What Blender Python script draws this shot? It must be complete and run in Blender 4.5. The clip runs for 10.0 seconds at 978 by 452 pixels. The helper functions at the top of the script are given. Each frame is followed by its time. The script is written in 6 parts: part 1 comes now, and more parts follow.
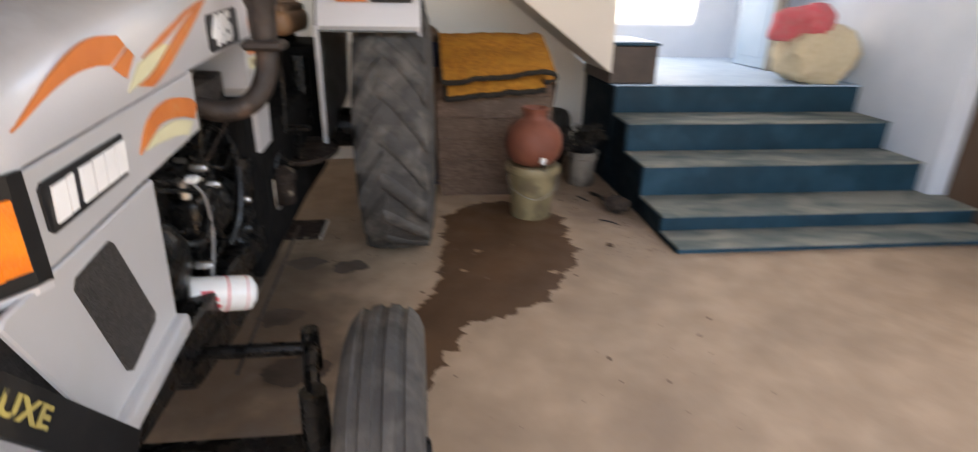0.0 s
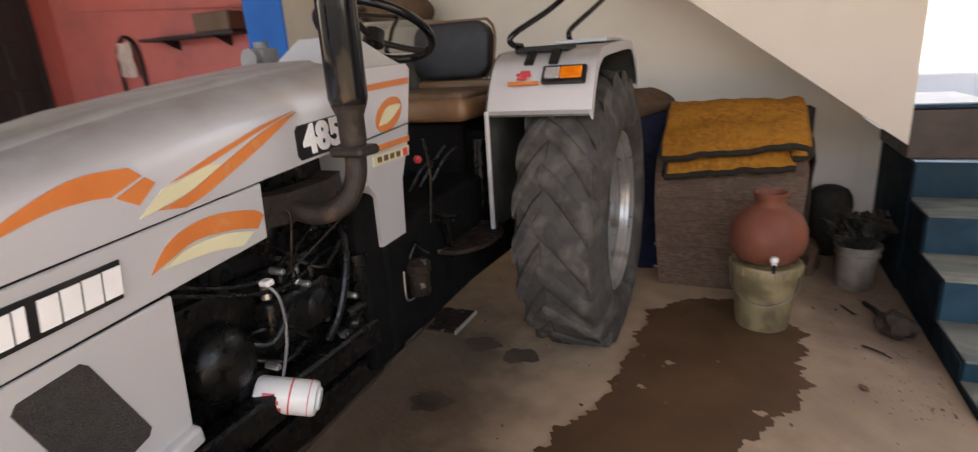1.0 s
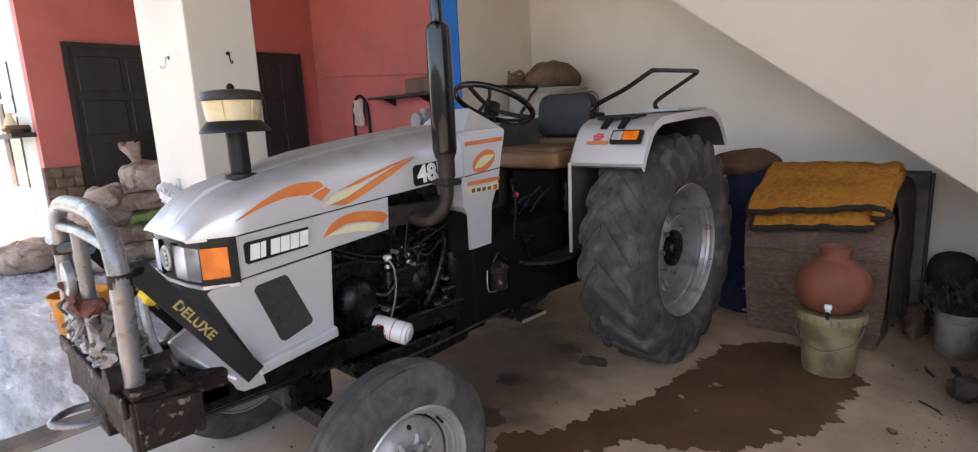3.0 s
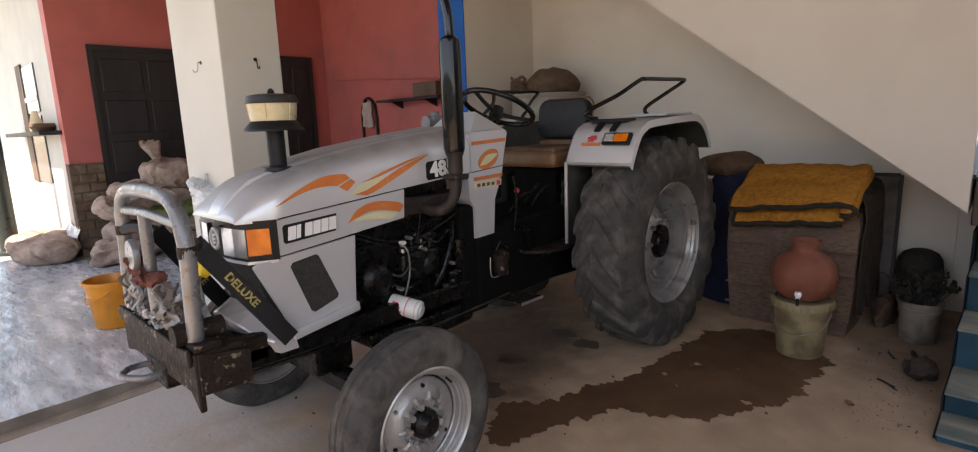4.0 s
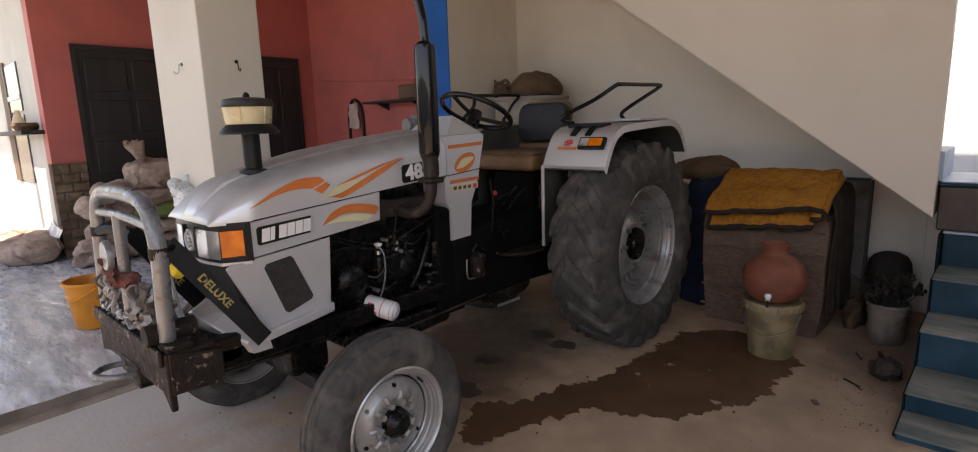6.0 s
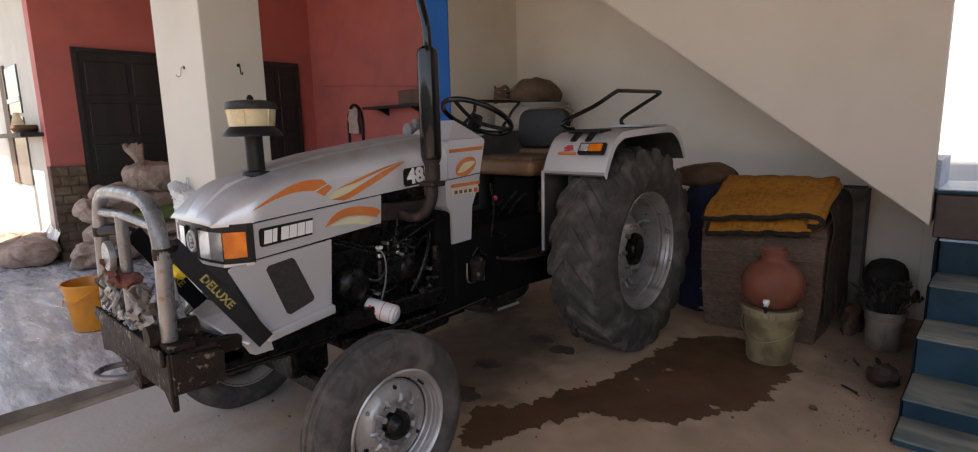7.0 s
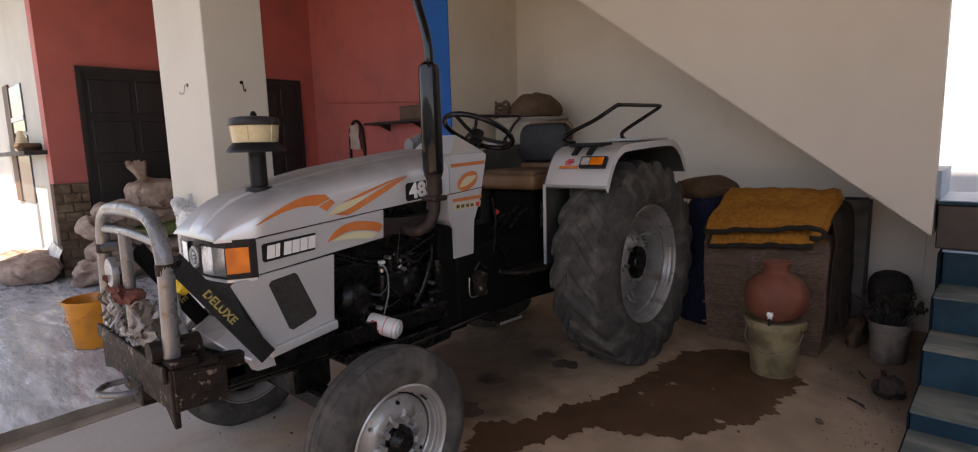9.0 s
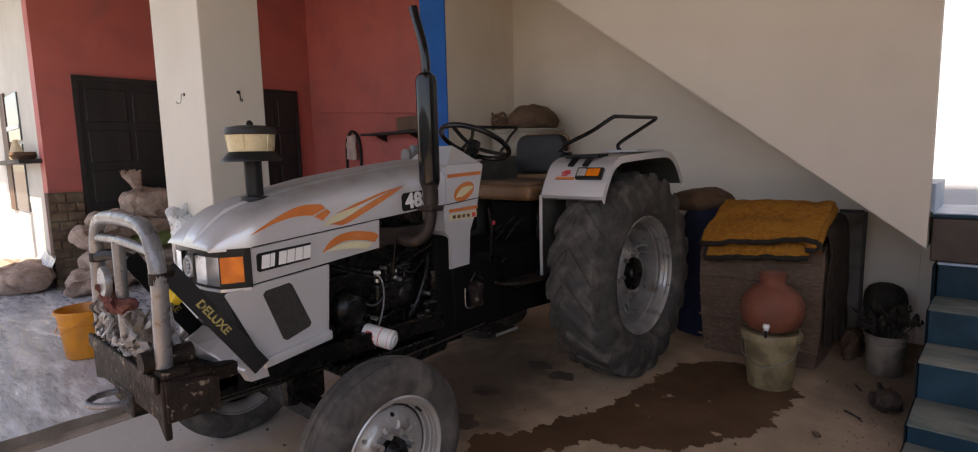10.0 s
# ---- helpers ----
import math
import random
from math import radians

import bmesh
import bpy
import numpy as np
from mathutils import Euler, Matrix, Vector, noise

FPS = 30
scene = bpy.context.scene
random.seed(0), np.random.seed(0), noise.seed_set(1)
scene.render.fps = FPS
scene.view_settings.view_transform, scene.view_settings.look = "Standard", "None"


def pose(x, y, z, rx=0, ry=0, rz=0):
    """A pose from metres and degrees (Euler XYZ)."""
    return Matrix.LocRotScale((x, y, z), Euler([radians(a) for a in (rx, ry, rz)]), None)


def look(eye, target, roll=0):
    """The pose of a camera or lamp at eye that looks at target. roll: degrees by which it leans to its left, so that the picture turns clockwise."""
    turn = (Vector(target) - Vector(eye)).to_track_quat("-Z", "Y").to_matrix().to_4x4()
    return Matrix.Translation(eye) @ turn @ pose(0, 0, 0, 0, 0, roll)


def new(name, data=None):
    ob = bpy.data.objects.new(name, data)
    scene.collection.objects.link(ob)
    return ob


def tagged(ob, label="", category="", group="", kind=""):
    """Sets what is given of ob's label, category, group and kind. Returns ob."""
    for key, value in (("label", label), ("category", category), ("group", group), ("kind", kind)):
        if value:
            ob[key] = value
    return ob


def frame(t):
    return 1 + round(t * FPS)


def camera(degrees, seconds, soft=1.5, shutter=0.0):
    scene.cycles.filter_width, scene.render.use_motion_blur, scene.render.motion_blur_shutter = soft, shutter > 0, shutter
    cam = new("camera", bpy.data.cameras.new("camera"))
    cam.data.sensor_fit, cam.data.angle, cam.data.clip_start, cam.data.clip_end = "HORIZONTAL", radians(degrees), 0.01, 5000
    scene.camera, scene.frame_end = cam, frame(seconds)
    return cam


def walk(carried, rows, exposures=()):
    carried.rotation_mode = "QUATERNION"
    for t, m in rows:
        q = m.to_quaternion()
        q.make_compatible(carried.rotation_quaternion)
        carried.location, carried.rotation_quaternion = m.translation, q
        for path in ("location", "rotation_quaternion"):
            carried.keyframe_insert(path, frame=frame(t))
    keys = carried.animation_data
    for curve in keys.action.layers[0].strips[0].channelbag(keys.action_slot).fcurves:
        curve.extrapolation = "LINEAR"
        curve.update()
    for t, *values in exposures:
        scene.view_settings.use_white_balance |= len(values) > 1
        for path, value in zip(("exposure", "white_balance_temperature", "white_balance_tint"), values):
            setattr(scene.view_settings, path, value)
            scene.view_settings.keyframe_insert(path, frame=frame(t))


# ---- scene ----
cam = camera(81.7, 10.0, soft=1.1, shutter=0.5)
PATH = [
    (0, (0.756, -2.959, 1.277), (0.971, -1.12, 0.521), 1.1),
    (0.5, (0.96, -2.734, 1.315), (0.564, -0.887, 0.655), -2.6),
    (1, (1.246, -2.554, 1.351), (0.454, -0.807, 0.784), -3.7),
    (1.5, (1.426, -2.621, 1.357), (0.381, -0.984, 0.881), -5.0),
    (2, (1.653, -2.767, 1.395), (0.522, -1.173, 0.972), -2.1),
    (2.5, (1.923, -2.85, 1.387), (0.619, -1.385, 0.997), -2.7),
    (3, (2.074, -2.931, 1.39), (0.712, -1.514, 1.022), -2.7),
    (4.3, (2.336, -3.187, 1.387), (0.968, -1.773, 1.027), -1.9),
    (4.5, (2.365, -3.164, 1.403), (0.998, -1.753, 1.033), -1.8),
    (5, (2.379, -3.147, 1.399), (1.023, -1.723, 1.032), -1.7),
    (5.5, (2.374, -3.133, 1.403), (1.025, -1.702, 1.04), -1.9),
    (7, (2.367, -3.164, 1.389), (1.027, -1.717, 1.057), -1.3),
    (7.5, (2.369, -3.156, 1.389), (1.021, -1.714, 1.069), -1.6),
    (8, (2.372, -3.159, 1.389), (1.024, -1.713, 1.086), -1.7),
    (8.5, (2.373, -3.159, 1.394), (1.023, -1.712, 1.103), -1.8),
    (9, (2.365, -3.17, 1.385), (1.018, -1.719, 1.105), -1.7),
    (9.5, (2.37, -3.168, 1.386), (1.025, -1.711, 1.127), -1.6),
    (10, (2.362, -3.167, 1.381), (1.022, -1.702, 1.14), -1.4),
]
EXPOSURE = [
    (0, 3.2, 8500, 14), (0.5, 2.94, 8900, 16), (1.0, 2.95, 8900, 17), (1.5, 3.1, 8500, 18), (2.0, 3.08, 8200, 17), (2.7, 2.98, 7500, 16), (3.2, 2.66, 7500, 15),
    (4.3, 2.2, 8500, 18), (5.5, 2.06, 8500, 19), (7.0, 1.96, 8250, 19), (10, 1.86, 8250, 21),
]
walk(cam, [(t, look(eye, target, roll)) for t, eye, target, roll in PATH], EXPOSURE)

# ---- world, sun, exposure ----
world = bpy.data.worlds.new("sky")
scene.world = world
world.use_nodes = True
wn = world.node_tree.nodes
sky = wn.new("ShaderNodeTexSky")
sky.sky_type = "NISHITA"
sky.sun_disc = False
SUN_ELEV, SUN_AZ = radians(62), radians(166)
sky.sun_elevation, sky.sun_rotation = SUN_ELEV, SUN_AZ
world.node_tree.links.new(sky.outputs[0], wn["Background"].inputs[0])
wn["Background"].inputs[1].default_value = 0.12
sun = new("sun", bpy.data.lights.new("sun", "SUN"))
sun.data.energy, sun.data.angle, sun.data.color = 3.5, radians(0.6), (1.0, 0.95, 0.87)
sun_dir = Vector((math.sin(SUN_AZ) * math.cos(SUN_ELEV), math.cos(SUN_AZ) * math.cos(SUN_ELEV), math.sin(SUN_ELEV)))
sun.matrix_world = look((0, 0, 20), Vector((0, 0, 20)) - sun_dir)


# ---- materials ----
def mat(name, c1, c2=None, scale=6.0, rough=0.6, metal=0.0, bump=0.0, bscale=60.0, stain=None, sscale=1.2, scut=(0.5, 0.65), rvar=0.1, stretch=None, dust=None, spec=None, island=None):
    """Two-scale procedural surface: fine grain from c1 to c2, larger stains, bump."""
    m = bpy.data.materials.new(name)
    m.use_nodes = True
    nt, L = m.node_tree, m.node_tree.links
    b = nt.nodes["Principled BSDF"]
    b.inputs["Metallic"].default_value = metal
    b.inputs["Specular IOR Level"].default_value = spec if spec is not None else (0.25 if rough > 0.7 else 0.5)
    tc = nt.nodes.new("ShaderNodeTexCoord")
    vec = tc.outputs["Object"]
    if stretch:
        mp = nt.nodes.new("ShaderNodeMapping")
        mp.inputs["Scale"].default_value = stretch
        L.new(vec, mp.inputs["Vector"])
        vec = mp.outputs[0]

    def noise_at(s, detail=6.0, dist=0.0):
        n = nt.nodes.new("ShaderNodeTexNoise")
        n.inputs["Scale"].default_value, n.inputs["Detail"].default_value, n.inputs["Distortion"].default_value = s, detail, dist
        L.new(vec, n.inputs["Vector"])
        return n.outputs["Fac"]

    def mix(fac, a, bb):
        x = nt.nodes.new("ShaderNodeMix")
        x.data_type = "RGBA"
        for sock, v in ((x.inputs[0], fac), (x.inputs[6], a), (x.inputs[7], bb)):
            if isinstance(v, tuple):
                sock.default_value = (*v, 1)
            elif isinstance(v, float):
                sock.default_value = v
            else:
                L.new(v, sock)
        return x.outputs[2]

    def ramp(v, lo, hi, o0=0.0, o1=1.0):
        r = nt.nodes.new("ShaderNodeMapRange")
        r.inputs[1].default_value, r.inputs[2].default_value, r.inputs[3].default_value, r.inputs[4].default_value = lo, hi, o0, o1
        L.new(v, r.inputs[0])
        return r.outputs[0]

    c2 = c2 or tuple(0.8 * v for v in c1)
    col = mix(ramp(noise_at(scale), 0.35, 0.65), c1, c2)
    if stain:
        col = mix(ramp(noise_at(sscale, 8.0, 0.4), *scut), col, stain)
    if island:
        # loose pieces differ: each takes its own share of a second colour
        gi = nt.nodes.new("ShaderNodeNewGeometry")
        col = mix(ramp(gi.outputs["Random Per Island"], 0.35, 0.75), col, island)
    rgh = ramp(noise_at(scale * 2.3), 0.3, 0.7, max(0.03, rough - rvar), min(1, rough + rvar))
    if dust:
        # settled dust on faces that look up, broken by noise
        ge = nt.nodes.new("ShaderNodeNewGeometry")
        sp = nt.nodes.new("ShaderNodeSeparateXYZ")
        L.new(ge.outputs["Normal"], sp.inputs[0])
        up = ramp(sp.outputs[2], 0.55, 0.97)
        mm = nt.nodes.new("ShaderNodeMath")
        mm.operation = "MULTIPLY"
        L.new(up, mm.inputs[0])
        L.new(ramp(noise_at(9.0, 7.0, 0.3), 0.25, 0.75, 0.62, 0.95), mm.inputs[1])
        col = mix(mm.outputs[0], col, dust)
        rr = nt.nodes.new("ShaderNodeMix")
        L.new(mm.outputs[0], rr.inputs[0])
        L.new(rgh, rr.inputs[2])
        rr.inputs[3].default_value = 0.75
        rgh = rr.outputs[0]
    L.new(col, b.inputs["Base Color"])
    L.new(rgh, b.inputs["Roughness"])
    if bump:
        bp = nt.nodes.new("ShaderNodeBump")
        bp.inputs["Strength"].default_value, bp.inputs["Distance"].default_value = min(1.0, bump), 0.01 * max(1.0, bump)
        L.new(noise_at(bscale, 5.0), bp.inputs["Height"])
        L.new(bp.outputs[0], b.inputs["Normal"])
    return m


M_FLOOR = mat("floor concrete", (0.435, 0.308, 0.207), (0.348, 0.242, 0.160), 5.0, 0.66, bump=0.25, bscale=38, stain=(0.24, 0.166, 0.112), sscale=1.6, scut=(0.50, 0.78))


def floor_marks(m):
    """Oil grime with painted shade below the tractor, cement dust trodden in from the yard and dirt swept against the
    steps, all with soft broken edges.
    """
    nt, L = m.node_tree, m.node_tree.links
    base = nt.nodes["Principled BSDF"].inputs["Base Color"]
    tc = nt.nodes.new("ShaderNodeTexCoord")
    ns = nt.nodes.new("ShaderNodeTexNoise")
    ns.inputs["Scale"].default_value, ns.inputs["Detail"].default_value = 4.5, 7.0
    L.new(tc.outputs["Object"], ns.inputs["Vector"])
    # the first ellipse puts the tractor's shade into the floor colour, along with grime
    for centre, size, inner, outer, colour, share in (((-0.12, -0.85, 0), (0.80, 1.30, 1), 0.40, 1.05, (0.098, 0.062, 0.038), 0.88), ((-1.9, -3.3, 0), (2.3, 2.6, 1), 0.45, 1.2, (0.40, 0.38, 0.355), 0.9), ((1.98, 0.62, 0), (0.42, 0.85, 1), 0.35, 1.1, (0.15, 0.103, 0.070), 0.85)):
        mp = nt.nodes.new("ShaderNodeMapping")
        mp.vector_type = "TEXTURE"
        mp.inputs["Location"].default_value, mp.inputs["Scale"].default_value = centre, size
        L.new(tc.outputs["Object"], mp.inputs["Vector"])
        ln = nt.nodes.new("ShaderNodeVectorMath")
        ln.operation = "LENGTH"
        L.new(mp.outputs[0], ln.inputs[0])
        ad = nt.nodes.new("ShaderNodeMath")
        ad.operation, ad.inputs[1].default_value = "ADD", -0.5
        L.new(ns.outputs["Fac"], ad.inputs[0])
        sm = nt.nodes.new("ShaderNodeMath")
        sm.operation = "ADD"
        L.new(ln.outputs["Value"], sm.inputs[0])
        L.new(ad.outputs[0], sm.inputs[1])
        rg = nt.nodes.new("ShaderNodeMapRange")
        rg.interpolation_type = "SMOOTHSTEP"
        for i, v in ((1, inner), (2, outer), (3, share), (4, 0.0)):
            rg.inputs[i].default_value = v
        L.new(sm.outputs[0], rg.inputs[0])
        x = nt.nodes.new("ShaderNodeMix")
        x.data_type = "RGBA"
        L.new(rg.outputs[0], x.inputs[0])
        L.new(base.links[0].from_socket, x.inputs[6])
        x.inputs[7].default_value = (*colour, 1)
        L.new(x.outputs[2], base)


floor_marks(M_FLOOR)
M_WET = mat("wet concrete", (0.122, 0.066, 0.035), (0.084, 0.046, 0.025), 3.0, 0.5, bump=0.15, bscale=45, rvar=0.12, spec=0.22)
M_YARD = mat("screed", (0.36, 0.38, 0.41), (0.24, 0.26, 0.29), 3.0, 0.30, bump=1.0, bscale=6.0, stain=(0.56, 0.58, 0.61), sscale=3.6, scut=(0.44, 0.66), stretch=(0.8, 2.6, 1.0), rvar=0.14)
M_DIRT = mat("earth", (0.27, 0.22, 0.165), (0.20, 0.165, 0.12), 1.5, 0.95, bump=0.5, bscale=20)
M_BEIGE = mat("cream wall paint", (0.66, 0.582, 0.495), (0.63, 0.552, 0.465), 1.4, 0.7, bump=0.08, bscale=90, stain=(0.52, 0.45, 0.385), sscale=1.1, scut=(0.5, 0.85))
M_COLUMN = mat("pale column paint", (0.555, 0.525, 0.468), (0.525, 0.495, 0.438), 1.4, 0.65, bump=0.08, bscale=90, stain=(0.515, 0.475, 0.405), sscale=1.1, scut=(0.6, 0.85))
M_WHITEWASH = mat("whitewash", (0.68, 0.72, 0.78), (0.61, 0.66, 0.73), 3.0, 0.85, bump=0.5, bscale=14)
M_WHITEWALL = mat("white wall paint", (0.58, 0.56, 0.50), (0.52, 0.50, 0.45), 2.0, 0.75, bump=0.1, bscale=60)
M_RED = mat("red wall paint", (0.50, 0.125, 0.107), (0.445, 0.109, 0.094), 1.6, 0.6, bump=0.08, bscale=80, stain=(0.37, 0.105, 0.095), sscale=2.6, scut=(0.5, 0.75))
M_BLUE = mat("blue wall paint", (0.004, 0.125, 0.45), (0.003, 0.105, 0.39), 3.0, 0.65, spec=0.2)
M_STAIR = mat("blue stair paint", (0.005, 0.040, 0.064), (0.0035, 0.029, 0.047), 5.0, 0.6, bump=0.15, bscale=50, spec=0.3, stain=(0.014, 0.060, 0.092), sscale=3.0, scut=(0.5, 0.7))
M_TREAD = mat("worn blue tread", (0.18, 0.19, 0.165), (0.085, 0.115, 0.108), 6.0, 0.75, bump=0.2, bscale=60, stain=(0.27, 0.265, 0.22), sscale=3.4, scut=(0.47, 0.62), stretch=(0.6, 1.4, 1.0))
M_BROWNSTONE = mat("brown stone", (0.055, 0.034, 0.025), (0.036, 0.023, 0.017), 8.0, 0.5, bump=0.1)
M_LANDING = mat("pale blue landing", (0.42, 0.54, 0.66), (0.36, 0.48, 0.61), 4.0, 0.5, bump=0.1)
M_CEIL = mat("ceiling plaster", (0.24, 0.225, 0.205), (0.20, 0.185, 0.17), 2.0, 0.85, stain=(0.15, 0.135, 0.12), sscale=0.9, scut=(0.5, 0.8))
M_DARKWOOD = mat("dark door wood", (0.020, 0.017, 0.018), (0.012, 0.0105, 0.011), 5.0, 0.6, bump=0.2, bscale=30, stretch=(1, 1, 0.15))
M_WOOD = mat("brown wood", (0.13, 0.075, 0.045), (0.09, 0.05, 0.03), 6.0, 0.6, bump=0.2, bscale=25, stretch=(1, 1, 0.15))
M_BRICK = mat("old brick", (0.165, 0.11, 0.07), (0.085, 0.058, 0.042), 9.0, 0.9, bump=0.6, bscale=30, stain=(0.23, 0.185, 0.125), sscale=3.0)
M_STEPEDGE = mat("darker concrete edge", (0.27, 0.222, 0.18), (0.17, 0.138, 0.11), 6.0, 0.95, bump=0.6, bscale=30, stain=(0.10, 0.08, 0.064), sscale=3.0, scut=(0.52, 0.68))
M_MORTAR = mat("mortar", (0.13, 0.105, 0.085), (0.08, 0.064, 0.052), 9.0, 0.95, bump=0.5)

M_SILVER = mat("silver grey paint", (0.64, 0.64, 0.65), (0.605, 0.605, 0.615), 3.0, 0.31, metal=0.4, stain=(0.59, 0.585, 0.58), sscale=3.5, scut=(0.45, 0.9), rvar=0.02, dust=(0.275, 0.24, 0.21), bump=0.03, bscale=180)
M_PANEL = mat("pale grey panel paint", (0.54, 0.54, 0.545), (0.505, 0.505, 0.51), 3.0, 0.32, metal=0.25, stain=(0.50, 0.495, 0.485), sscale=4.0, scut=(0.45, 0.9), rvar=0.02, bump=0.03, bscale=180)
M_BLACK = mat("black paint", (0.013, 0.013, 0.0135), (0.008, 0.008, 0.0085), 9.0, 0.42, stain=(0.028, 0.025, 0.022), sscale=7.0, scut=(0.55, 0.72), spec=0.25)
M_GLOSSBLACK = mat("gloss black enamel", (0.008, 0.008, 0.009), (0.006, 0.006, 0.007), 9.0, 0.10, rvar=0.04, spec=0.32)
M_GREASE = mat("greasy cast iron", (0.007, 0.0068, 0.0065), (0.004, 0.004, 0.004), 14.0, 0.30, bump=0.14, bscale=40, stain=(0.014, 0.011, 0.008), sscale=6.0, scut=(0.60, 0.75), rvar=0.22, spec=0.24)
# matte version of the greasy iron, for the black mass below seat and tank
M_FLATBLACK = mat("flat black casting", (0.0065, 0.0062, 0.006), (0.004, 0.004, 0.004), 9.0, 0.85, bump=0.1, bscale=30, spec=0.08)
# stair blue taken down to near black: the side's shade is in the colour
M_STAIRSIDE = mat("shaded navy stair side", (0.0035, 0.011, 0.017), (0.002, 0.007, 0.011), 5.0, 0.75, bump=0.2, bscale=40, spec=0.15, stain=(0.008, 0.022, 0.031), sscale=4.0, scut=(0.55, 0.75))
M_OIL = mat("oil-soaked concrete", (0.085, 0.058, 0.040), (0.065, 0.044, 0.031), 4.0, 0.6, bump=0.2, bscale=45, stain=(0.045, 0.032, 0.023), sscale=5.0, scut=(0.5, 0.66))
M_DARKPLATE = mat("scuffed dark green-grey plate", (0.060, 0.062, 0.056), (0.038, 0.040, 0.036), 6.0, 0.4, stain=(0.11, 0.105, 0.09), sscale=7.0, scut=(0.55, 0.75), bump=0.1, bscale=60)
M_RUST = mat("rusty exhaust iron", (0.036, 0.025, 0.020), (0.020, 0.015, 0.013), 14.0, 0.6, metal=0.2, bump=0.5, bscale=50, stain=(0.085, 0.052, 0.038), sscale=12.0, scut=(0.56, 0.72))
M_RUBBER = mat("dusty tyre rubber", (0.060, 0.056, 0.052), (0.040, 0.037, 0.035), 9.0, 0.82, bump=0.7, bscale=32, stain=(0.110, 0.100, 0.088), sscale=9.0, scut=(0.46, 0.66))
M_RIM = mat("dull silver rim", (0.45, 0.445, 0.435), (0.32, 0.312, 0.30), 7.0, 0.36, metal=0.6, bump=0.2, bscale=50, stain=(0.20, 0.165, 0.135), sscale=8.0, scut=(0.56, 0.74))
M_STEEL = mat("bare steel", (0.5, 0.49, 0.47), (0.36, 0.35, 0.33), 10.0, 0.38, metal=0.9)
M_BULL = mat("worn silver tube paint", (0.21, 0.215, 0.225), (0.14, 0.143, 0.15), 10.0, 0.32, metal=0.3, bump=0.25, bscale=60, stain=(0.15, 0.125, 0.105), sscale=16.0, scut=(0.60, 0.72))
M_BUMPER = mat("scraped bumper iron", (0.024, 0.016, 0.012), (0.013, 0.009, 0.0075), 12.0, 0.66, metal=0.1, bump=0.7, bscale=45, stain=(0.19, 0.155, 0.115), sscale=30.0, scut=(0.61, 0.69), spec=0.2)
M_ORANGE = mat("orange decal", (0.64, 0.195, 0.05), (0.56, 0.16, 0.042), 9.0, 0.4, stain=(0.60, 0.28, 0.13), sscale=14.0, scut=(0.58, 0.72))
M_YELLOWDECAL = mat("pale yellow decal", (0.66, 0.62, 0.40), (0.60, 0.57, 0.37), 9.0, 0.4)
M_WHITEDECAL = mat("white decal", (0.78, 0.78, 0.77), (0.70, 0.70, 0.69), 9.0, 0.45)
M_REDDECAL = mat("red decal", (0.62, 0.06, 0.07), (0.55, 0.05, 0.06), 9.0, 0.4)
M_GOLD = mat("yellow lettering", (0.46, 0.36, 0.10), (0.30, 0.24, 0.08), 24.0, 0.55, stain=(0.06, 0.05, 0.03), sscale=26.0, scut=(0.58, 0.66))
M_AMBER = mat("amber lens", (0.80, 0.20, 0.008), (0.62, 0.13, 0.006), 16.0, 0.15, bump=0.2, bscale=150)
M_LENS = mat("clear lamp lens", (0.80, 0.83, 0.86), (0.50, 0.54, 0.58), 5.0, 0.16, metal=0.75, bump=0.06, bscale=90)
M_FILTER = mat("white filter can", (0.74, 0.73, 0.70), (0.68, 0.67, 0.64), 8.0, 0.35)
M_BOWL = mat("yellowed plastic bowl", (0.62, 0.55, 0.36), (0.50, 0.43, 0.26), 10.0, 0.3)
M_VINYL = mat("black seat vinyl", (0.017, 0.017, 0.019), (0.012, 0.012, 0.014), 12.0, 0.5, bump=0.2, bscale=120, spec=0.3)
M_TANVINYL = mat("tan seat vinyl", (0.20, 0.105, 0.052), (0.15, 0.078, 0.038), 10.0, 0.55, bump=0.2, bscale=90)
M_MESH = mat("dark grille mesh", (0.035, 0.031, 0.028), (0.02, 0.018, 0.017), 60.0, 0.6, bump=0.8, bscale=220)

M_JUTE = mat("jute sacking", (0.225, 0.148, 0.108), (0.135, 0.087, 0.063), 30.0, 0.95, bump=0.9, bscale=120, stain=(0.14, 0.092, 0.068), sscale=3.0, stretch=(1.0, 1.0, 2.6))
M_MUSTARD = mat("mustard felt", (0.48, 0.195, 0.026), (0.29, 0.112, 0.017), 38.0, 0.95, bump=1.0, bscale=110, stain=(0.42, 0.18, 0.025), sscale=9.0)
M_BINDING = mat("black binding", (0.03, 0.025, 0.02), (0.02, 0.017, 0.014), 30.0, 0.9, bump=0.5)
M_TERRA = mat("terracotta", (0.215, 0.062, 0.033), (0.15, 0.043, 0.024), 7.0, 0.7, bump=0.12, bscale=60, stain=(0.27, 0.10, 0.055), sscale=3.0)
M_PAIL = mat("dirty cream plastic", (0.275, 0.215, 0.115), (0.195, 0.150, 0.078), 8.0, 0.5, bump=0.15, bscale=30, stain=(0.125, 0.092, 0.05), sscale=9.0, scut=(0.5, 0.66))
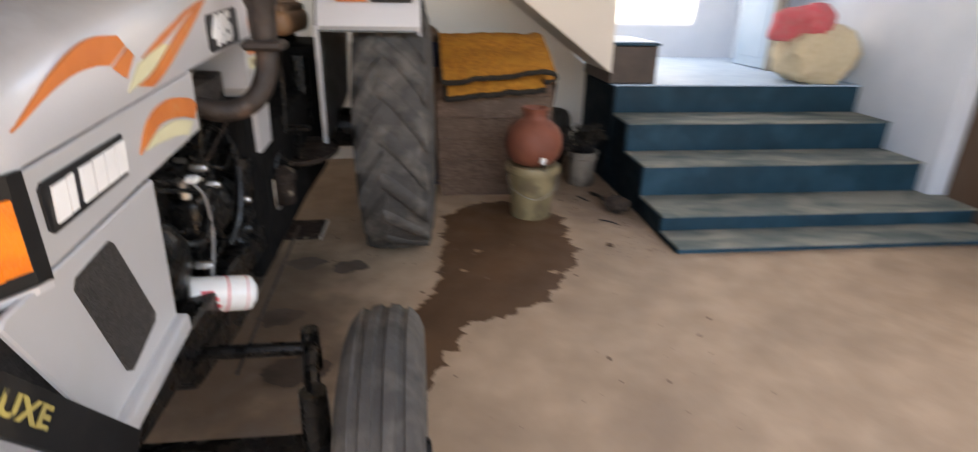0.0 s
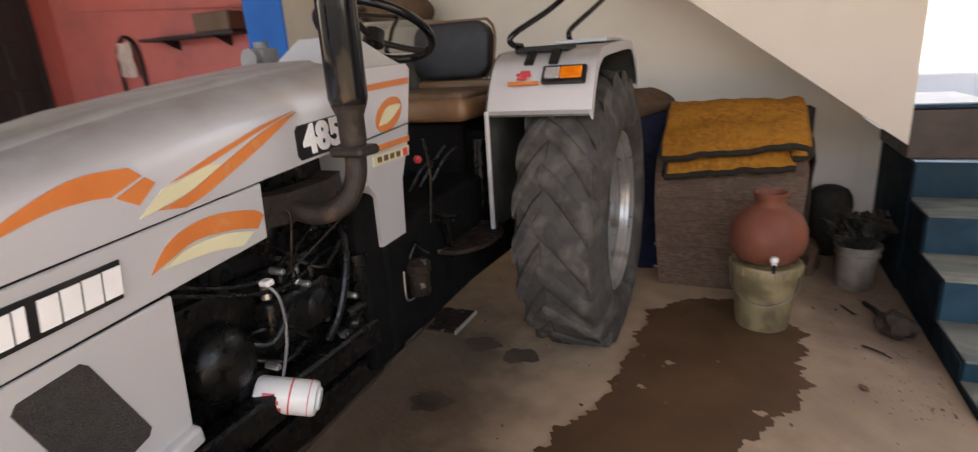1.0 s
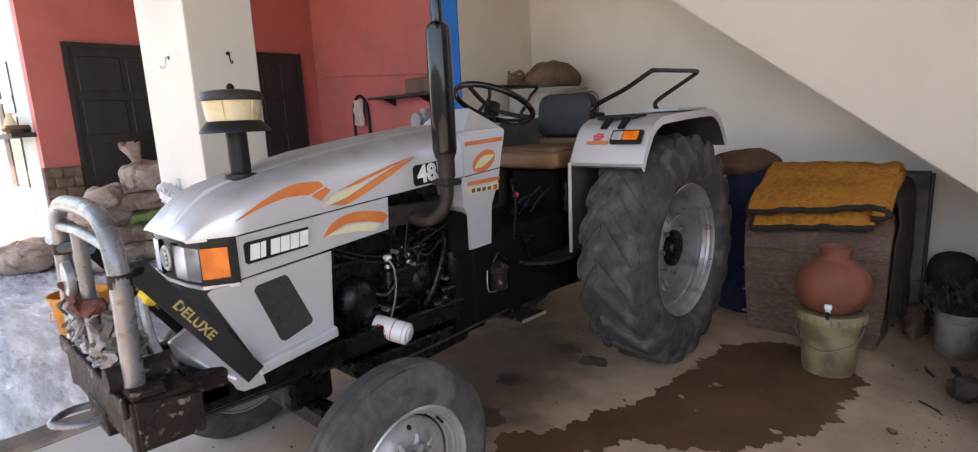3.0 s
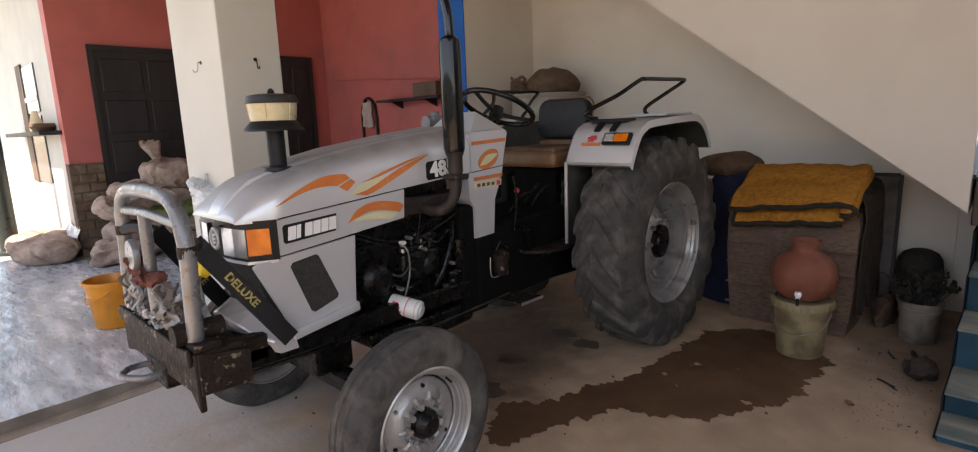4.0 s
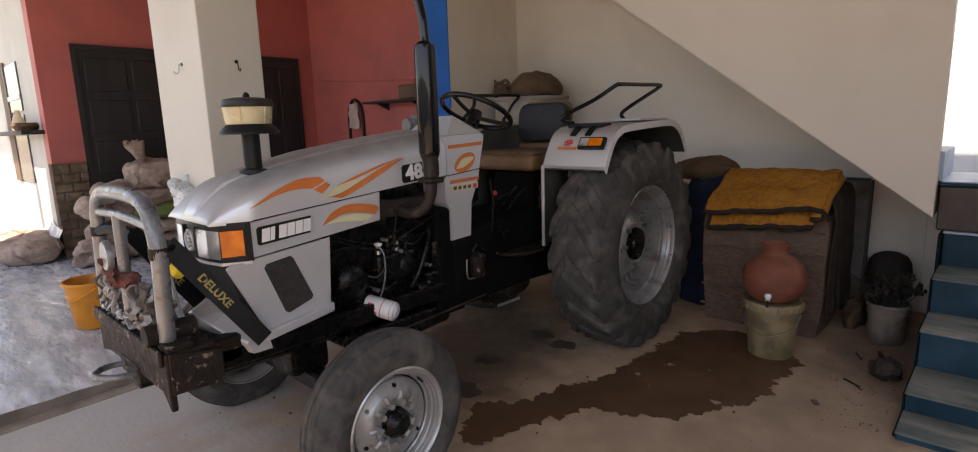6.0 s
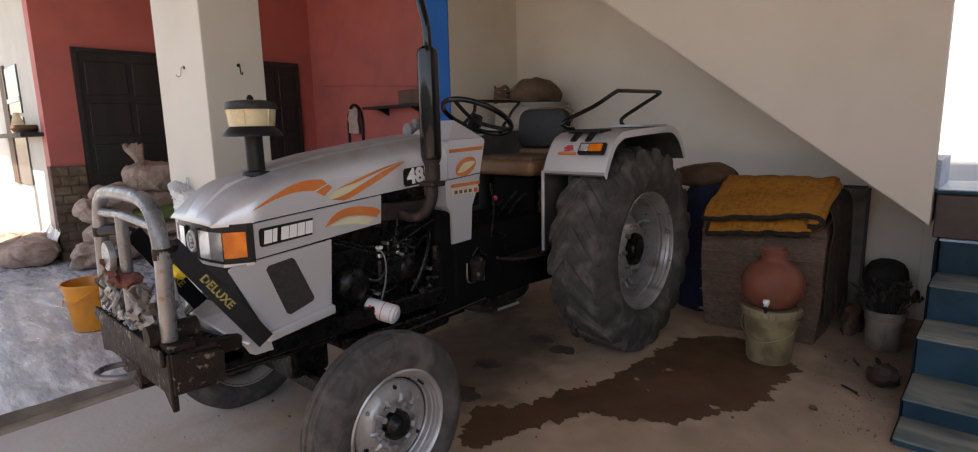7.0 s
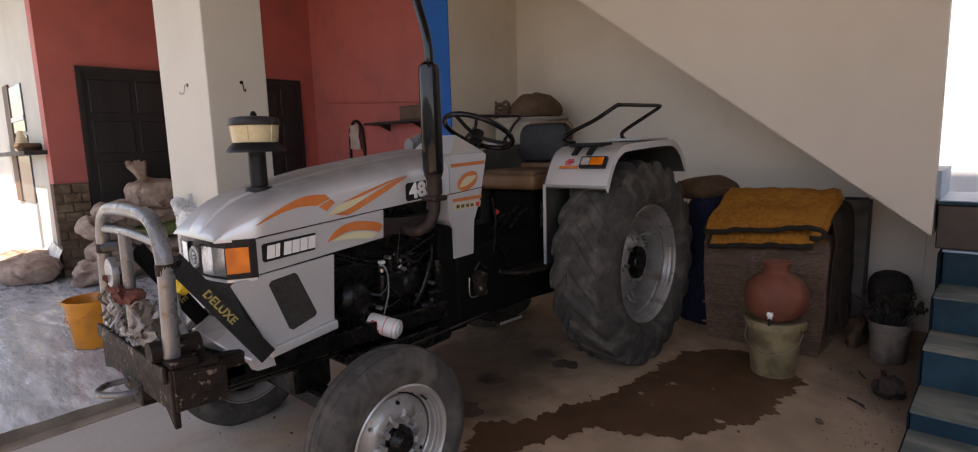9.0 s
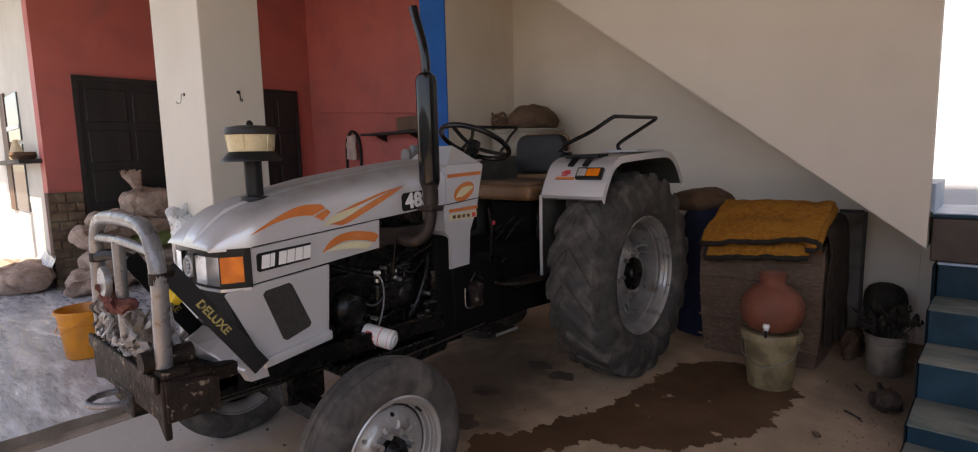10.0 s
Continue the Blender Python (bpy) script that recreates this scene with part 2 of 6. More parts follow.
M_PAILW = mat("dirty white plastic", (0.20, 0.168, 0.137), (0.125, 0.103, 0.083), 7.0, 0.6, stain=(0.066, 0.05, 0.038), sscale=7.0, scut=(0.45, 0.65))
M_PLASTICW = mat("white plastic", (0.8, 0.8, 0.8), (0.75, 0.75, 0.75), 10.0, 0.3)
M_YPAIL = mat("orange plastic", (0.62, 0.23, 0.012), (0.52, 0.18, 0.01), 5.0, 0.4, stain=(0.42, 0.16, 0.02), sscale=5.0)
M_SACK = mat("woven sack", (0.43, 0.325, 0.265), (0.32, 0.235, 0.19), 25.0, 0.85, bump=0.7, bscale=60, stain=(0.22, 0.15, 0.115), sscale=5.0)
M_SACKG = mat("green woven sack", (0.16, 0.21, 0.07), (0.12, 0.16, 0.055), 25.0, 0.8, bump=0.5, bscale=120)
M_SACKB = mat("beige sack", (0.62, 0.52, 0.36), (0.55, 0.45, 0.30), 25.0, 0.8, bump=0.4, bscale=120)
M_SACKR = mat("red sack print", (0.62, 0.10, 0.12), (0.55, 0.16, 0.16), 25.0, 0.8, bump=0.4)
M_CLEAR = mat("greyish plastic", (0.66, 0.66, 0.66), (0.42, 0.40, 0.39), 30.0, 0.3, bump=0.4, bscale=25, island=(0.24, 0.205, 0.18))
M_DARKCLOTH = mat("dark brown cloth", (0.050, 0.036, 0.028), (0.028, 0.020, 0.016), 14.0, 0.95, bump=0.6, bscale=60)
M_GREYBOARD = mat("dull grey board", (0.13, 0.118, 0.105), (0.085, 0.075, 0.066), 5.0, 0.8, bump=0.2, bscale=40, stain=(0.05, 0.042, 0.035), sscale=4.0)
M_DRYLEAF = mat("withered leaf", (0.030, 0.024, 0.017), (0.018, 0.015, 0.011), 30.0, 0.85, bump=0.3, bscale=90)
M_NAVY = mat("navy cloth", (0.018, 0.024, 0.055), (0.012, 0.016, 0.035), 14.0, 0.9, bump=0.5, bscale=60)
M_BROWNCLOTH = mat("brown cloth", (0.14, 0.085, 0.055), (0.09, 0.055, 0.035), 12.0, 0.95, bump=0.7, bscale=50)
M_DRUM = mat("galvanised bin", (0.33, 0.295, 0.25), (0.27, 0.24, 0.20), 4.0, 0.8, metal=0.0, stain=(0.21, 0.175, 0.14), sscale=3.0)
M_GREYBLUE = mat("grey enamel", (0.22, 0.22, 0.225), (0.15, 0.15, 0.155), 8.0, 0.45)
M_PAPER = mat("crumpled pinkish cloth", (0.52, 0.41, 0.36), (0.42, 0.32, 0.28), 12.0, 0.85, bump=0.6, bscale=40)
M_GLASS = mat("dim window glass", (0.10, 0.12, 0.14), (0.08, 0.10, 0.12), 2.0, 0.08)
M_POST = mat("dark green post", (0.018, 0.024, 0.02), (0.013, 0.018, 0.015), 6.0, 0.35)
M_YTIP = mat("ochre cone paint", (0.52, 0.33, 0.08), (0.45, 0.28, 0.07), 6.0, 0.5)
M_TARP = mat("pale plastic sheet", (0.60, 0.62, 0.63), (0.5, 0.52, 0.53), 6.0, 0.3, bump=0.6, bscale=12)
M_YRAG = mat("yellow rag", (0.72, 0.50, 0.03), (0.62, 0.42, 0.03), 9.0, 0.7, bump=0.3)
M_REDRAG = mat("dark red rag", (0.13, 0.045, 0.036), (0.07, 0.027, 0.022), 20.0, 0.9, bump=0.6)


# ---- building helpers ----
PLACE = {}


def thing(name, at=(0, 0, 0), label="", category="", group="", kind=""):
    ob = new(name)
    ob.empty_display_size = 0.1
    ob.location = at
    PLACE[ob] = Matrix.Translation(at)
    return tagged(ob, label, category, group, kind)


def part(name, bm, material, parent=None, label="", smooth=False):
    """Links a bmesh, given in world coordinates, as one mesh object under a thing or a part."""
    base = PLACE[parent] if parent else Matrix.Identity(4)
    bmesh.ops.transform(bm, matrix=base.inverted(), verts=bm.verts)
    bmesh.ops.recalc_face_normals(bm, faces=bm.faces)
    me = bpy.data.meshes.new(name)
    bm.to_mesh(me)
    bm.free()
    for mt in material if isinstance(material, list) else [material]:
        me.materials.append(mt)
    if smooth:
        me.shade_smooth()
        me.set_sharp_from_angle(angle=radians(38))
    ob = new(name, me)
    if parent:
        ob.parent = parent
    PLACE[ob] = base
    if label:
        ob["label"] = label
    return ob


def solo(name, bm, material, label, category, group="", kind="", smooth=False):
    return tagged(part(name, bm, material, None, "", smooth), label, category, group, kind)


def bx(x0, x1, y0, y1, z0, z1, bev=0.0, seg=1, bm=None):
    own = bmesh.new()
    bmesh.ops.create_cube(own, size=1, matrix=Matrix.LocRotScale(((x0 + x1) / 2, (y0 + y1) / 2, (z0 + z1) / 2), None, (x1 - x0, y1 - y0, z1 - z0)))
    if bev:
        bmesh.ops.bevel(own, geom=own.edges[:], offset=bev, segments=seg, profile=0.5, affect="EDGES")
    return merge(bm, own)


def merge(bm, own):
    if bm is None:
        return own
    me = bpy.data.meshes.new("join")
    own.to_mesh(me)
    bm.from_mesh(me)
    bpy.data.meshes.remove(me)
    own.free()
    return bm


def cy(p0, p1, r0, r1=None, seg=16, bm=None, bev=0.0):
    own = bmesh.new()
    p0, p1 = Vector(p0), Vector(p1)
    d = p1 - p0
    rot = d.to_track_quat("Z", "Y").to_matrix().to_4x4()
    bmesh.ops.create_cone(own, cap_ends=True, segments=seg, radius1=r0, radius2=r0 if r1 is None else r1, depth=d.length, matrix=Matrix.Translation((p0 + p1) / 2) @ rot)
    if bev:
        bmesh.ops.bevel(own, geom=[e for e in own.edges if len(e.link_faces) == 2 and any(len(f.verts) > 4 for f in e.link_faces)], offset=bev, segments=2, profile=0.5, affect="EDGES")
    return merge(bm, own)


def smooth_path(pts, n=6):
    pts = [Vector(p) for p in pts]
    out = []
    for i in range(len(pts) - 1):
        a, b, c, d = pts[max(i - 1, 0)], pts[i], pts[i + 1], pts[min(i + 2, len(pts) - 1)]
        for k in range(n):
            u = k / n
            out.append(0.5 * (2 * b + (c - a) * u + (2 * a - 5 * b + 4 * c - d) * u * u + (3 * b - a - 3 * c + d) * u ** 3))
    return out + [pts[-1]]


def tube(pts, r, seg=10, n=6, bm=None, closed=False, curve=True, radii=None):
    own = bmesh.new()
    P = smooth_path(pts, n) if curve else [Vector(p) for p in pts]
    rings, up = [], None
    for i, p in enumerate(P):
        d = (P[min(i + 1, len(P) - 1)] - P[max(i - 1, 0)]).normalized()
        if up is None:
            up = d.orthogonal().normalized()
        up = (up - d * up.dot(d)).normalized()
        side = d.cross(up)
        rr = radii(i / (len(P) - 1)) if radii else r
        rings.append([own.verts.new(p + rr * (up * math.cos(2 * math.pi * k / seg) + side * math.sin(2 * math.pi * k / seg))) for k in range(seg)])
    for a, b in zip(rings, rings[1:]):
        for k in range(seg):
            own.faces.new((a[k], a[(k + 1) % seg], b[(k + 1) % seg], b[k]))
    own.faces.new(rings[0])
    own.faces.new(rings[-1])
    return merge(bm, own)


def lathe(profile, at=(0, 0, 0), axis="z", seg=32, bm=None, wobble=0.0):
    """Turns (r, h) pairs round an axis through at."""
    own = bmesh.new()
    rings = []
    for i, (r, h) in enumerate(profile):
        ring = []
        for k in range(seg):
            a = 2 * math.pi * k / seg
            rr = r * (1 + wobble * noise.noise(Vector((3 * math.cos(a), 3 * math.sin(a), h * 9))))
            c, s = rr * math.cos(a), rr * math.sin(a)
            v = {"z": (c, s, h), "x": (h, c, s), "y": (s, h, c)}[axis]
            ring.append(own.verts.new(Vector(at) + Vector(v)))
        rings.append(ring)
    for a, b in zip(rings, rings[1:]):
        for k in range(seg):
            own.faces.new((a[k], a[(k + 1) % seg], b[(k + 1) % seg], b[k]))
    bmesh.ops.remove_doubles(own, verts=own.verts, dist=1e-5)
    return merge(bm, own)


def prism(poly, axis, a0, a1, bm=None, bev=0.0, seg=1):
    """Extrudes a polygon along an axis. The polygon's pairs are the other two coordinates in x, y, z order."""
    own = bmesh.new()

    def at(p, a):
        return {"x": (a, p[0], p[1]), "y": (p[0], a, p[1]), "z": (p[0], p[1], a)}[axis]

    lo, hi = [own.verts.new(at(p, a0)) for p in poly], [own.verts.new(at(p, a1)) for p in poly]
    own.faces.new(lo)
    own.faces.new(hi)
    for k in range(len(poly)):
        own.faces.new((lo[k], lo[(k + 1) % len(poly)], hi[(k + 1) % len(poly)], hi[k]))
    bmesh.ops.recalc_face_normals(own, faces=own.faces)
    if bev:
        bmesh.ops.bevel(own, geom=own.edges[:], offset=bev, segments=seg, profile=0.5, affect="EDGES")
    return merge(bm, own)


def loft(sections, cap=True, bm=None):
    own = bmesh.new()
    rings = [[own.verts.new(p) for p in s] for s in sections]
    for a, b in zip(rings, rings[1:]):
        n = len(a)
        for k in range(n):
            own.faces.new((a[k], a[(k + 1) % n], b[(k + 1) % n], b[k]))
    if cap:
        own.faces.new(rings[0])
        own.faces.new(rings[-1])
    return merge(bm, own)


def wrinkle(bm, amount, size, seed=0.0):
    for v in bm.verts:
        n = noise.noise_vector(v.co / size + Vector((seed, seed * 1.7, seed * 0.3)))
        v.co += n * amount
    return bm


def lettering(name, text, size, m, material, parent, depth=0.002, label="", spacing=1.0, bold=0.0):
    """Built-in font, one part for each character."""
    cu = bpy.data.curves.new(name, "FONT")
    cu.body, cu.size, cu.extrude, cu.align_x, cu.align_y, cu.space_character, cu.offset = text, size, depth, "CENTER", "CENTER", spacing, bold
    tmp = new(name + "_curve", cu)
    me = bpy.data.meshes.new_from_object(tmp.evaluated_get(bpy.context.evaluated_depsgraph_get()))
    bpy.data.objects.remove(tmp)
    bm = bmesh.new()
    bm.from_mesh(me)
    bmesh.ops.remove_doubles(bm, verts=bm.verts, dist=1e-6)
    left = set(bm.verts)
    while left:
        todo, piece = [left.pop()], set()
        while todo:
            v = todo.pop()
            piece.add(v)
            for e in v.link_edges:
                o = e.other_vert(v)
                if o in left:
                    left.discard(o)
                    todo.append(o)
        one = bmesh.new()
        at = {v: one.verts.new(m @ v.co) for v in piece}
        for f in bm.faces:
            if f.verts[0] in piece:
                one.faces.new([at[v] for v in f.verts])
        part(name, one, material, parent, label)
    bm.free()
    bpy.data.meshes.remove(me)


# ---- the large structure ----
CEIL = 4.0
YB = 1.70       # back wall
solo("ground", bx(-400, 400, -400, 400, -0.9, -0.26), M_DIRT, "dry earth yard", "ground", kind="structure")


def floor_z(y):
    """The garage floor falls gently towards the open front."""
    return 0.03 * min(y, 0.0)


solo("floor", prism([(-7.0, -0.45), (-7.0, floor_z(-7.0)), (0.0, 0.0), (YB + 0.2, 0.0), (YB + 0.2, -0.45)], "x", -1.40, 4.30), M_FLOOR, "brown trowelled concrete floor with oil stains and shade painted below the tractor", "floor", kind="structure")
YARD = bmesh.new()
bmesh.ops.create_grid(YARD, x_segments=90, y_segments=60, size=1, matrix=Matrix.LocRotScale((-7.7, -2.7, -0.02), None, (6.3, 4.4, 1)))
for v in YARD.verts:
    if v.co.x > -1.45:
        v.co.x += 0.012 * noise.noise(v.co * 4)
    v.co.z += 0.010 * noise.noise(Vector((v.co.x * 2.2, v.co.y * 4.5, 0))) + 0.004 * noise.noise(v.co * 9)
edge = [e for e in YARD.edges if e.is_boundary]
ext = bmesh.ops.extrude_edge_only(YARD, edges=edge)
for v in ext["geom"]:
    if isinstance(v, bmesh.types.BMVert):
        v.co.z = -0.30
    elif isinstance(v, bmesh.types.BMFace):
        v.material_index = 1
solo("floor_yard", YARD, [M_YARD, M_STEPEDGE], "pale grey rough screed, damp and dusty", "floor", kind="structure", smooth=True)
solo("wall_back", bx(-1.87, 1.96, YB, YB + 0.2, -0.05, CEIL + 0.15), M_BEIGE, "cream painted back wall", "wall", kind="structure")
solo("wall_back_foot", prism([(1.962, -0.05), (2.076, -0.05), (2.076, 0.755), (2.046, 0.785), (1.962, 0.845)], "y", YB, YB + 0.2), M_BEIGE, "cream painted back wall below the stair flight", "wall", kind="structure")
solo("wall_side", bx(-2.02, -1.67, 0.70, YB - 0.003, 0, CEIL), M_BEIGE, "cream painted short side wall", "wall", kind="structure")
solo("trim_blue", bx(-2.02, -1.672, 0.685, 0.697, 0, CEIL), M_BLUE, "bright blue painted end of the side wall", "wall trim", kind="structure")
solo("column", bx(-2.22, -1.40, -1.68, -1.287, -0.1, CEIL, 0.008, 2), M_COLUMN, "pale cream square concrete column", "column", kind="structure")
solo("ceiling", bx(-5.94, 4.9, -5.5, 1.00, CEIL, CEIL + 0.15), M_CEIL, "plain plaster ceiling slab", "ceiling", kind="structure")
solo("ceiling_back", bx(-5.94, 2.04, 1.00, YB + 0.2, CEIL, CEIL + 0.15), M_CEIL, "plain plaster ceiling slab", "ceiling", kind="structure")
# this slab is added out of view to dim the landing wall
solo("ceiling_landing", bx(2.36, 4.9, 1.002, 1.4, CEIL, CEIL + 0.15), M_CEIL, "plain unseen slab added over the landing against direct sun", "ceiling", kind="structure")
solo("ceiling_eave", bx(-14, -5.94, -3.22, YB + 0.2, CEIL, CEIL + 0.15), M_CEIL, "plain plaster eave slab", "ceiling", kind="structure")
# darker strip of concrete along the step down to the yard
solo("threshold", prism([(-5.5, floor_z(-5.5) + 0.004), (-5.5, -0.4), (-1.69, -0.4), (-1.69, floor_z(-1.69) + 0.004)], "x", -1.398, -1.29), M_STEPEDGE, "darker concrete threshold strip", "threshold", kind="structure")
# far room
RX = -5.9
red = bx(RX - 0.25, RX, -1.75, YB + 0.25, -0.1, CEIL)
solo("wall_red", red, M_RED, "dull red painted wall", "wall", kind="structure")
solo("wall_red_back", bx(RX + 0.001, -2.07, YB + 0.03, YB + 0.25, 0, CEIL), M_RED, "dull red painted wall", "wall", kind="structure")
solo("wall_white", bx(-14, RX - 0.25, -1.75, -1.5, -0.1, CEIL), M_WHITEWALL, "white painted outer wall in sun and shade", "wall", kind="structure")
# added out of view: holds low sky light back from the deep interior
solo("wall_yard", bx(-30, 30, -15.2, -15, -0.3, 3.6), M_WHITEWALL, "plain unseen wall added across the yard to cut low sky light", "wall", kind="structure")


def door(name, y0, y1, z0, z1, label):
    d = thing(name, (RX, (y0 + y1) / 2, z0), label, "door", kind="structure")
    part("door_leaf", bx(RX + 0.003, RX + 0.03, y0, y1, z0, z1), M_DARKWOOD, d)
    w = (y1 - y0 - 0.18) / 2
    n = 4
    for i in range(n):
        for j in range(2):
            h = (z1 - z0 - 0.1 * (n + 1)) / n
            a, b = y0 + 0.06 + j * (w + 0.06), z0 + 0.1 + i * (h + 0.1)
            part("panel", bx(RX + 0.03, RX + 0.045, a, a + w, b, b + h, 0.008), M_DARKWOOD, d)
    for a, b in ((y0 - 0.05, y0), (y1, y1 + 0.05)):
        part("door_frame", bx(RX + 0.003, RX + 0.05, a, b, z0, z1 + 0.05), M_DARKWOOD, d)
    part("door_frame", bx(RX + 0.003, RX + 0.05, y0, y1, z1, z1 + 0.05), M_DARKWOOD, d)
    return d


door("door_1", -1.36, -0.30, 0.35, 2.42, "dark closed double-leaf wooden door behind the sack pile")
door("door_2", 0.80, 1.43, 0.35, 2.42, "dark closed wooden door in the red wall")
# brick base of the red wall's corner
base = thing("brick_plinth", (RX + 0.06, -1.58, 0), "crumbling bare brick base below the red plaster", "wall base", kind="structure")
part("mortar_core", bx(RX - 0.10, RX + 0.055, -1.77, -1.42, -0.05, 1.09), M_MORTAR, base)
for row in range(10):
    zb = -0.02 + row * 0.111
    for a, b in ((-1.775, -1.60), (-1.588, -1.42)) if row % 2 else ((-1.775, -1.69), (-1.678, -1.51), (-1.498, -1.42)):
        j = random.uniform(-0.012, 0.014)
        part("brick", bx(RX + 0.03, RX + 0.066 + j, a, b, zb, zb + 0.097, 0.009), M_BRICK, base)

# ---- stairs ----
SX = 2.10
NOSE = [(-0.30, 0.03), (-0.06, 0.121), (0.30, 0.315), (0.66, 0.506), (1.02, 0.705)]
stairs = thing("stairs", (3.0, 0.4, 0), "blue painted concrete steps with worn pale treads", "stairs", kind="structure")
for i, (y, z) in enumerate(NOSE):
    yb = NOSE[i + 1][0] if i < 4 else 3.0
    xr = 4.35 if i == 0 else 4.15 if i == 1 else 4.0
    part("step", bx(SX, xr, y, 3.0 if i == 4 else yb + 0.02, -0.03, z - 0.012, 0.006, 2), M_STAIR, stairs)
    part("tread", bx(SX - 0.004, xr, y - 0.012, yb, z - 0.012, z, 0.005, 2), M_LANDING if i == 4 else M_TREAD, stairs, "worn pale landing" if i == 4 else "pale worn tread")
# thin side plates that carry the painted shade of the stair's flank
for i, (y, z) in enumerate(NOSE[:4]):
    solo("trim_step_side", bx(SX - 0.012, SX - 0.004, y + 0.004, NOSE[i + 1][0] + (0.0 if i < 3 else -0.067), 0.0, z - 0.014), M_STAIRSIDE, "side of the steps, its shade put into dark navy", "wall trim", kind="structure")
solo("trim_stair_side", bx(SX - 0.02, SX - 0.005, 0.955, YB, 0, 0.69), M_STAIRSIDE, "side of the landing, its shade put into dark navy", "wall trim", kind="structure")
solo("stair_curb", bx(2.06, 2.40, 1.03, 1.70, 0.708, 0.965, 0.006), M_BROWNSTONE, "brown stone first step of the upper flight", "step", kind="structure")
solo("stair_curb_top", bx(2.055, 2.41, 1.02, 1.70, 0.967, 0.985, 0.004), M_STAIR, "dark blue edging slab on the brown step", "step", kind="structure")
solo("stair_upper_tread", bx(2.06, 2.405, 1.045, 1.70, 0.9855, 0.993, 0.002), M_LANDING, "pale blue tread of the upper flight", "step", kind="structure")
solo("stair_upper_step", bx(1.96, 2.065, 1.058, 1.697, 0.994, 1.165, 0.004), M_LANDING, "pale blue second step of the upper flight", "step", kind="structure")
# upper flight: sloping slab and its side wall
SL = 0.728
x_top = 2.046 - (CEIL + 0.3 - 0.79) / SL
flight = [(2.046, 0.79), (x_top, CEIL + 0.3), (x_top + 0.25, CEIL + 0.3), (2.046, 0.97)]
solo("stair_soffit", prism(flight, "y", 1.055, YB - 0.002), M_BEIGE, "cream plastered underside of the upper stair flight", "stair soffit", kind="structure")
solo("wall_stair_side", prism([(2.046, 0.79), (x_top, CEIL + 0.3), (2.046, CEIL + 0.3)], "y", 0.955, 1.053), M_BEIGE, "cream plastered side wall of the upper flight", "wall", kind="structure")
# landing: open to the sky, whitewashed walls
solo("wall_landing", bx(1.6, 4.2, 3.0, 3.2, 0, 3.6), M_WHITEWASH, "whitewashed wall behind the landing", "wall", kind="structure")
solo("wall_landing_left", bx(1.6, 1.8, 1.903, 3.0, 0, 3.6), M_WHITEWASH, "whitewashed wall beside the landing", "wall", kind="structure")
solo("wall_right", bx(4.0, 4.25, 0.20, 3.0, 0, CEIL), M_WHITEWASH, "whitewashed wall beside the steps", "wall", kind="structure")
solo("wall_right_front", bx(4.05, 4.25, -1.9, -1.4, -0.1, CEIL), M_BEIGE, "plain cream wall end", "wall", kind="structure")
solo("wall_yard_east", bx(13.0, 13.2, -19, 12, -0.3, 2.0), M_WHITEWALL, "plain compound wall", "wall", kind="structure")
d4 = thing("door_4", (3.76, 2.1, 0.705), "pale blue door leaf standing open on the landing", "door", kind="structure")
part("door_leaf", bx(3.745, 3.785, 1.90, 2.45, 0.712, 2.75, 0.004), M_LANDING, d4)
part("door_stile", bx(3.735, 3.80, 1.82, 1.90, 0.708, 2.80, 0.004), M_DRUM, d4, "grey door post")
for z in (0.80, 1.45, 2.10):
    part("panel", bx(3.737, 3.745, 1.97, 2.38, z, z + 0.55, 0.003), M_LANDING, d4)
d3 = thing("door_3", (4.13, -0.55, 0), "dark brown wooden door beside the steps", "door", kind="structure")
part("door_leaf", bx(4.12, 4.16, -1.38, 0.19, 0.01, 2.3), M_WOOD, d3)
for k in range(5):
    part("plank", bx(4.10, 4.12, -1.37 + k * 0.31, -1.37 + k * 0.31 + 0.30, 0.02, 2.29, 0.004), M_WOOD, d3)
solo("wall_over_door", bx(4.05, 4.25, -1.4, 0.20, 2.31, CEIL), M_BEIGE, "plain cream wall", "wall", kind="structure")


# ---- tractor ----
T = thing("tractor", (0, -1.0, 0), "silver-grey farm tractor with orange flashes, parked beside the stairs", "tractor")
HW = 0.24      # near side of the hood
CX, HX = -0.03, 0.27      # the hood's middle and half width


def zlow(y):
    return 1.061 + 0.084 * (y + 2.21)


def ztop(y):
    pts = [(-2.336, 1.064), (-2.325, 1.082), (-2.30, 1.110), (-2.26, 1.150), (-2.21, 1.188), (-2.15, 1.214), (-2.056, 1.240), (-1.8, 1.295), (-1.45, 1.345), (-1.15, 1.377), (-0.86, 1.392)]
    return float(np.interp(y, [p[0] for p in pts], [p[1] for p in pts]))


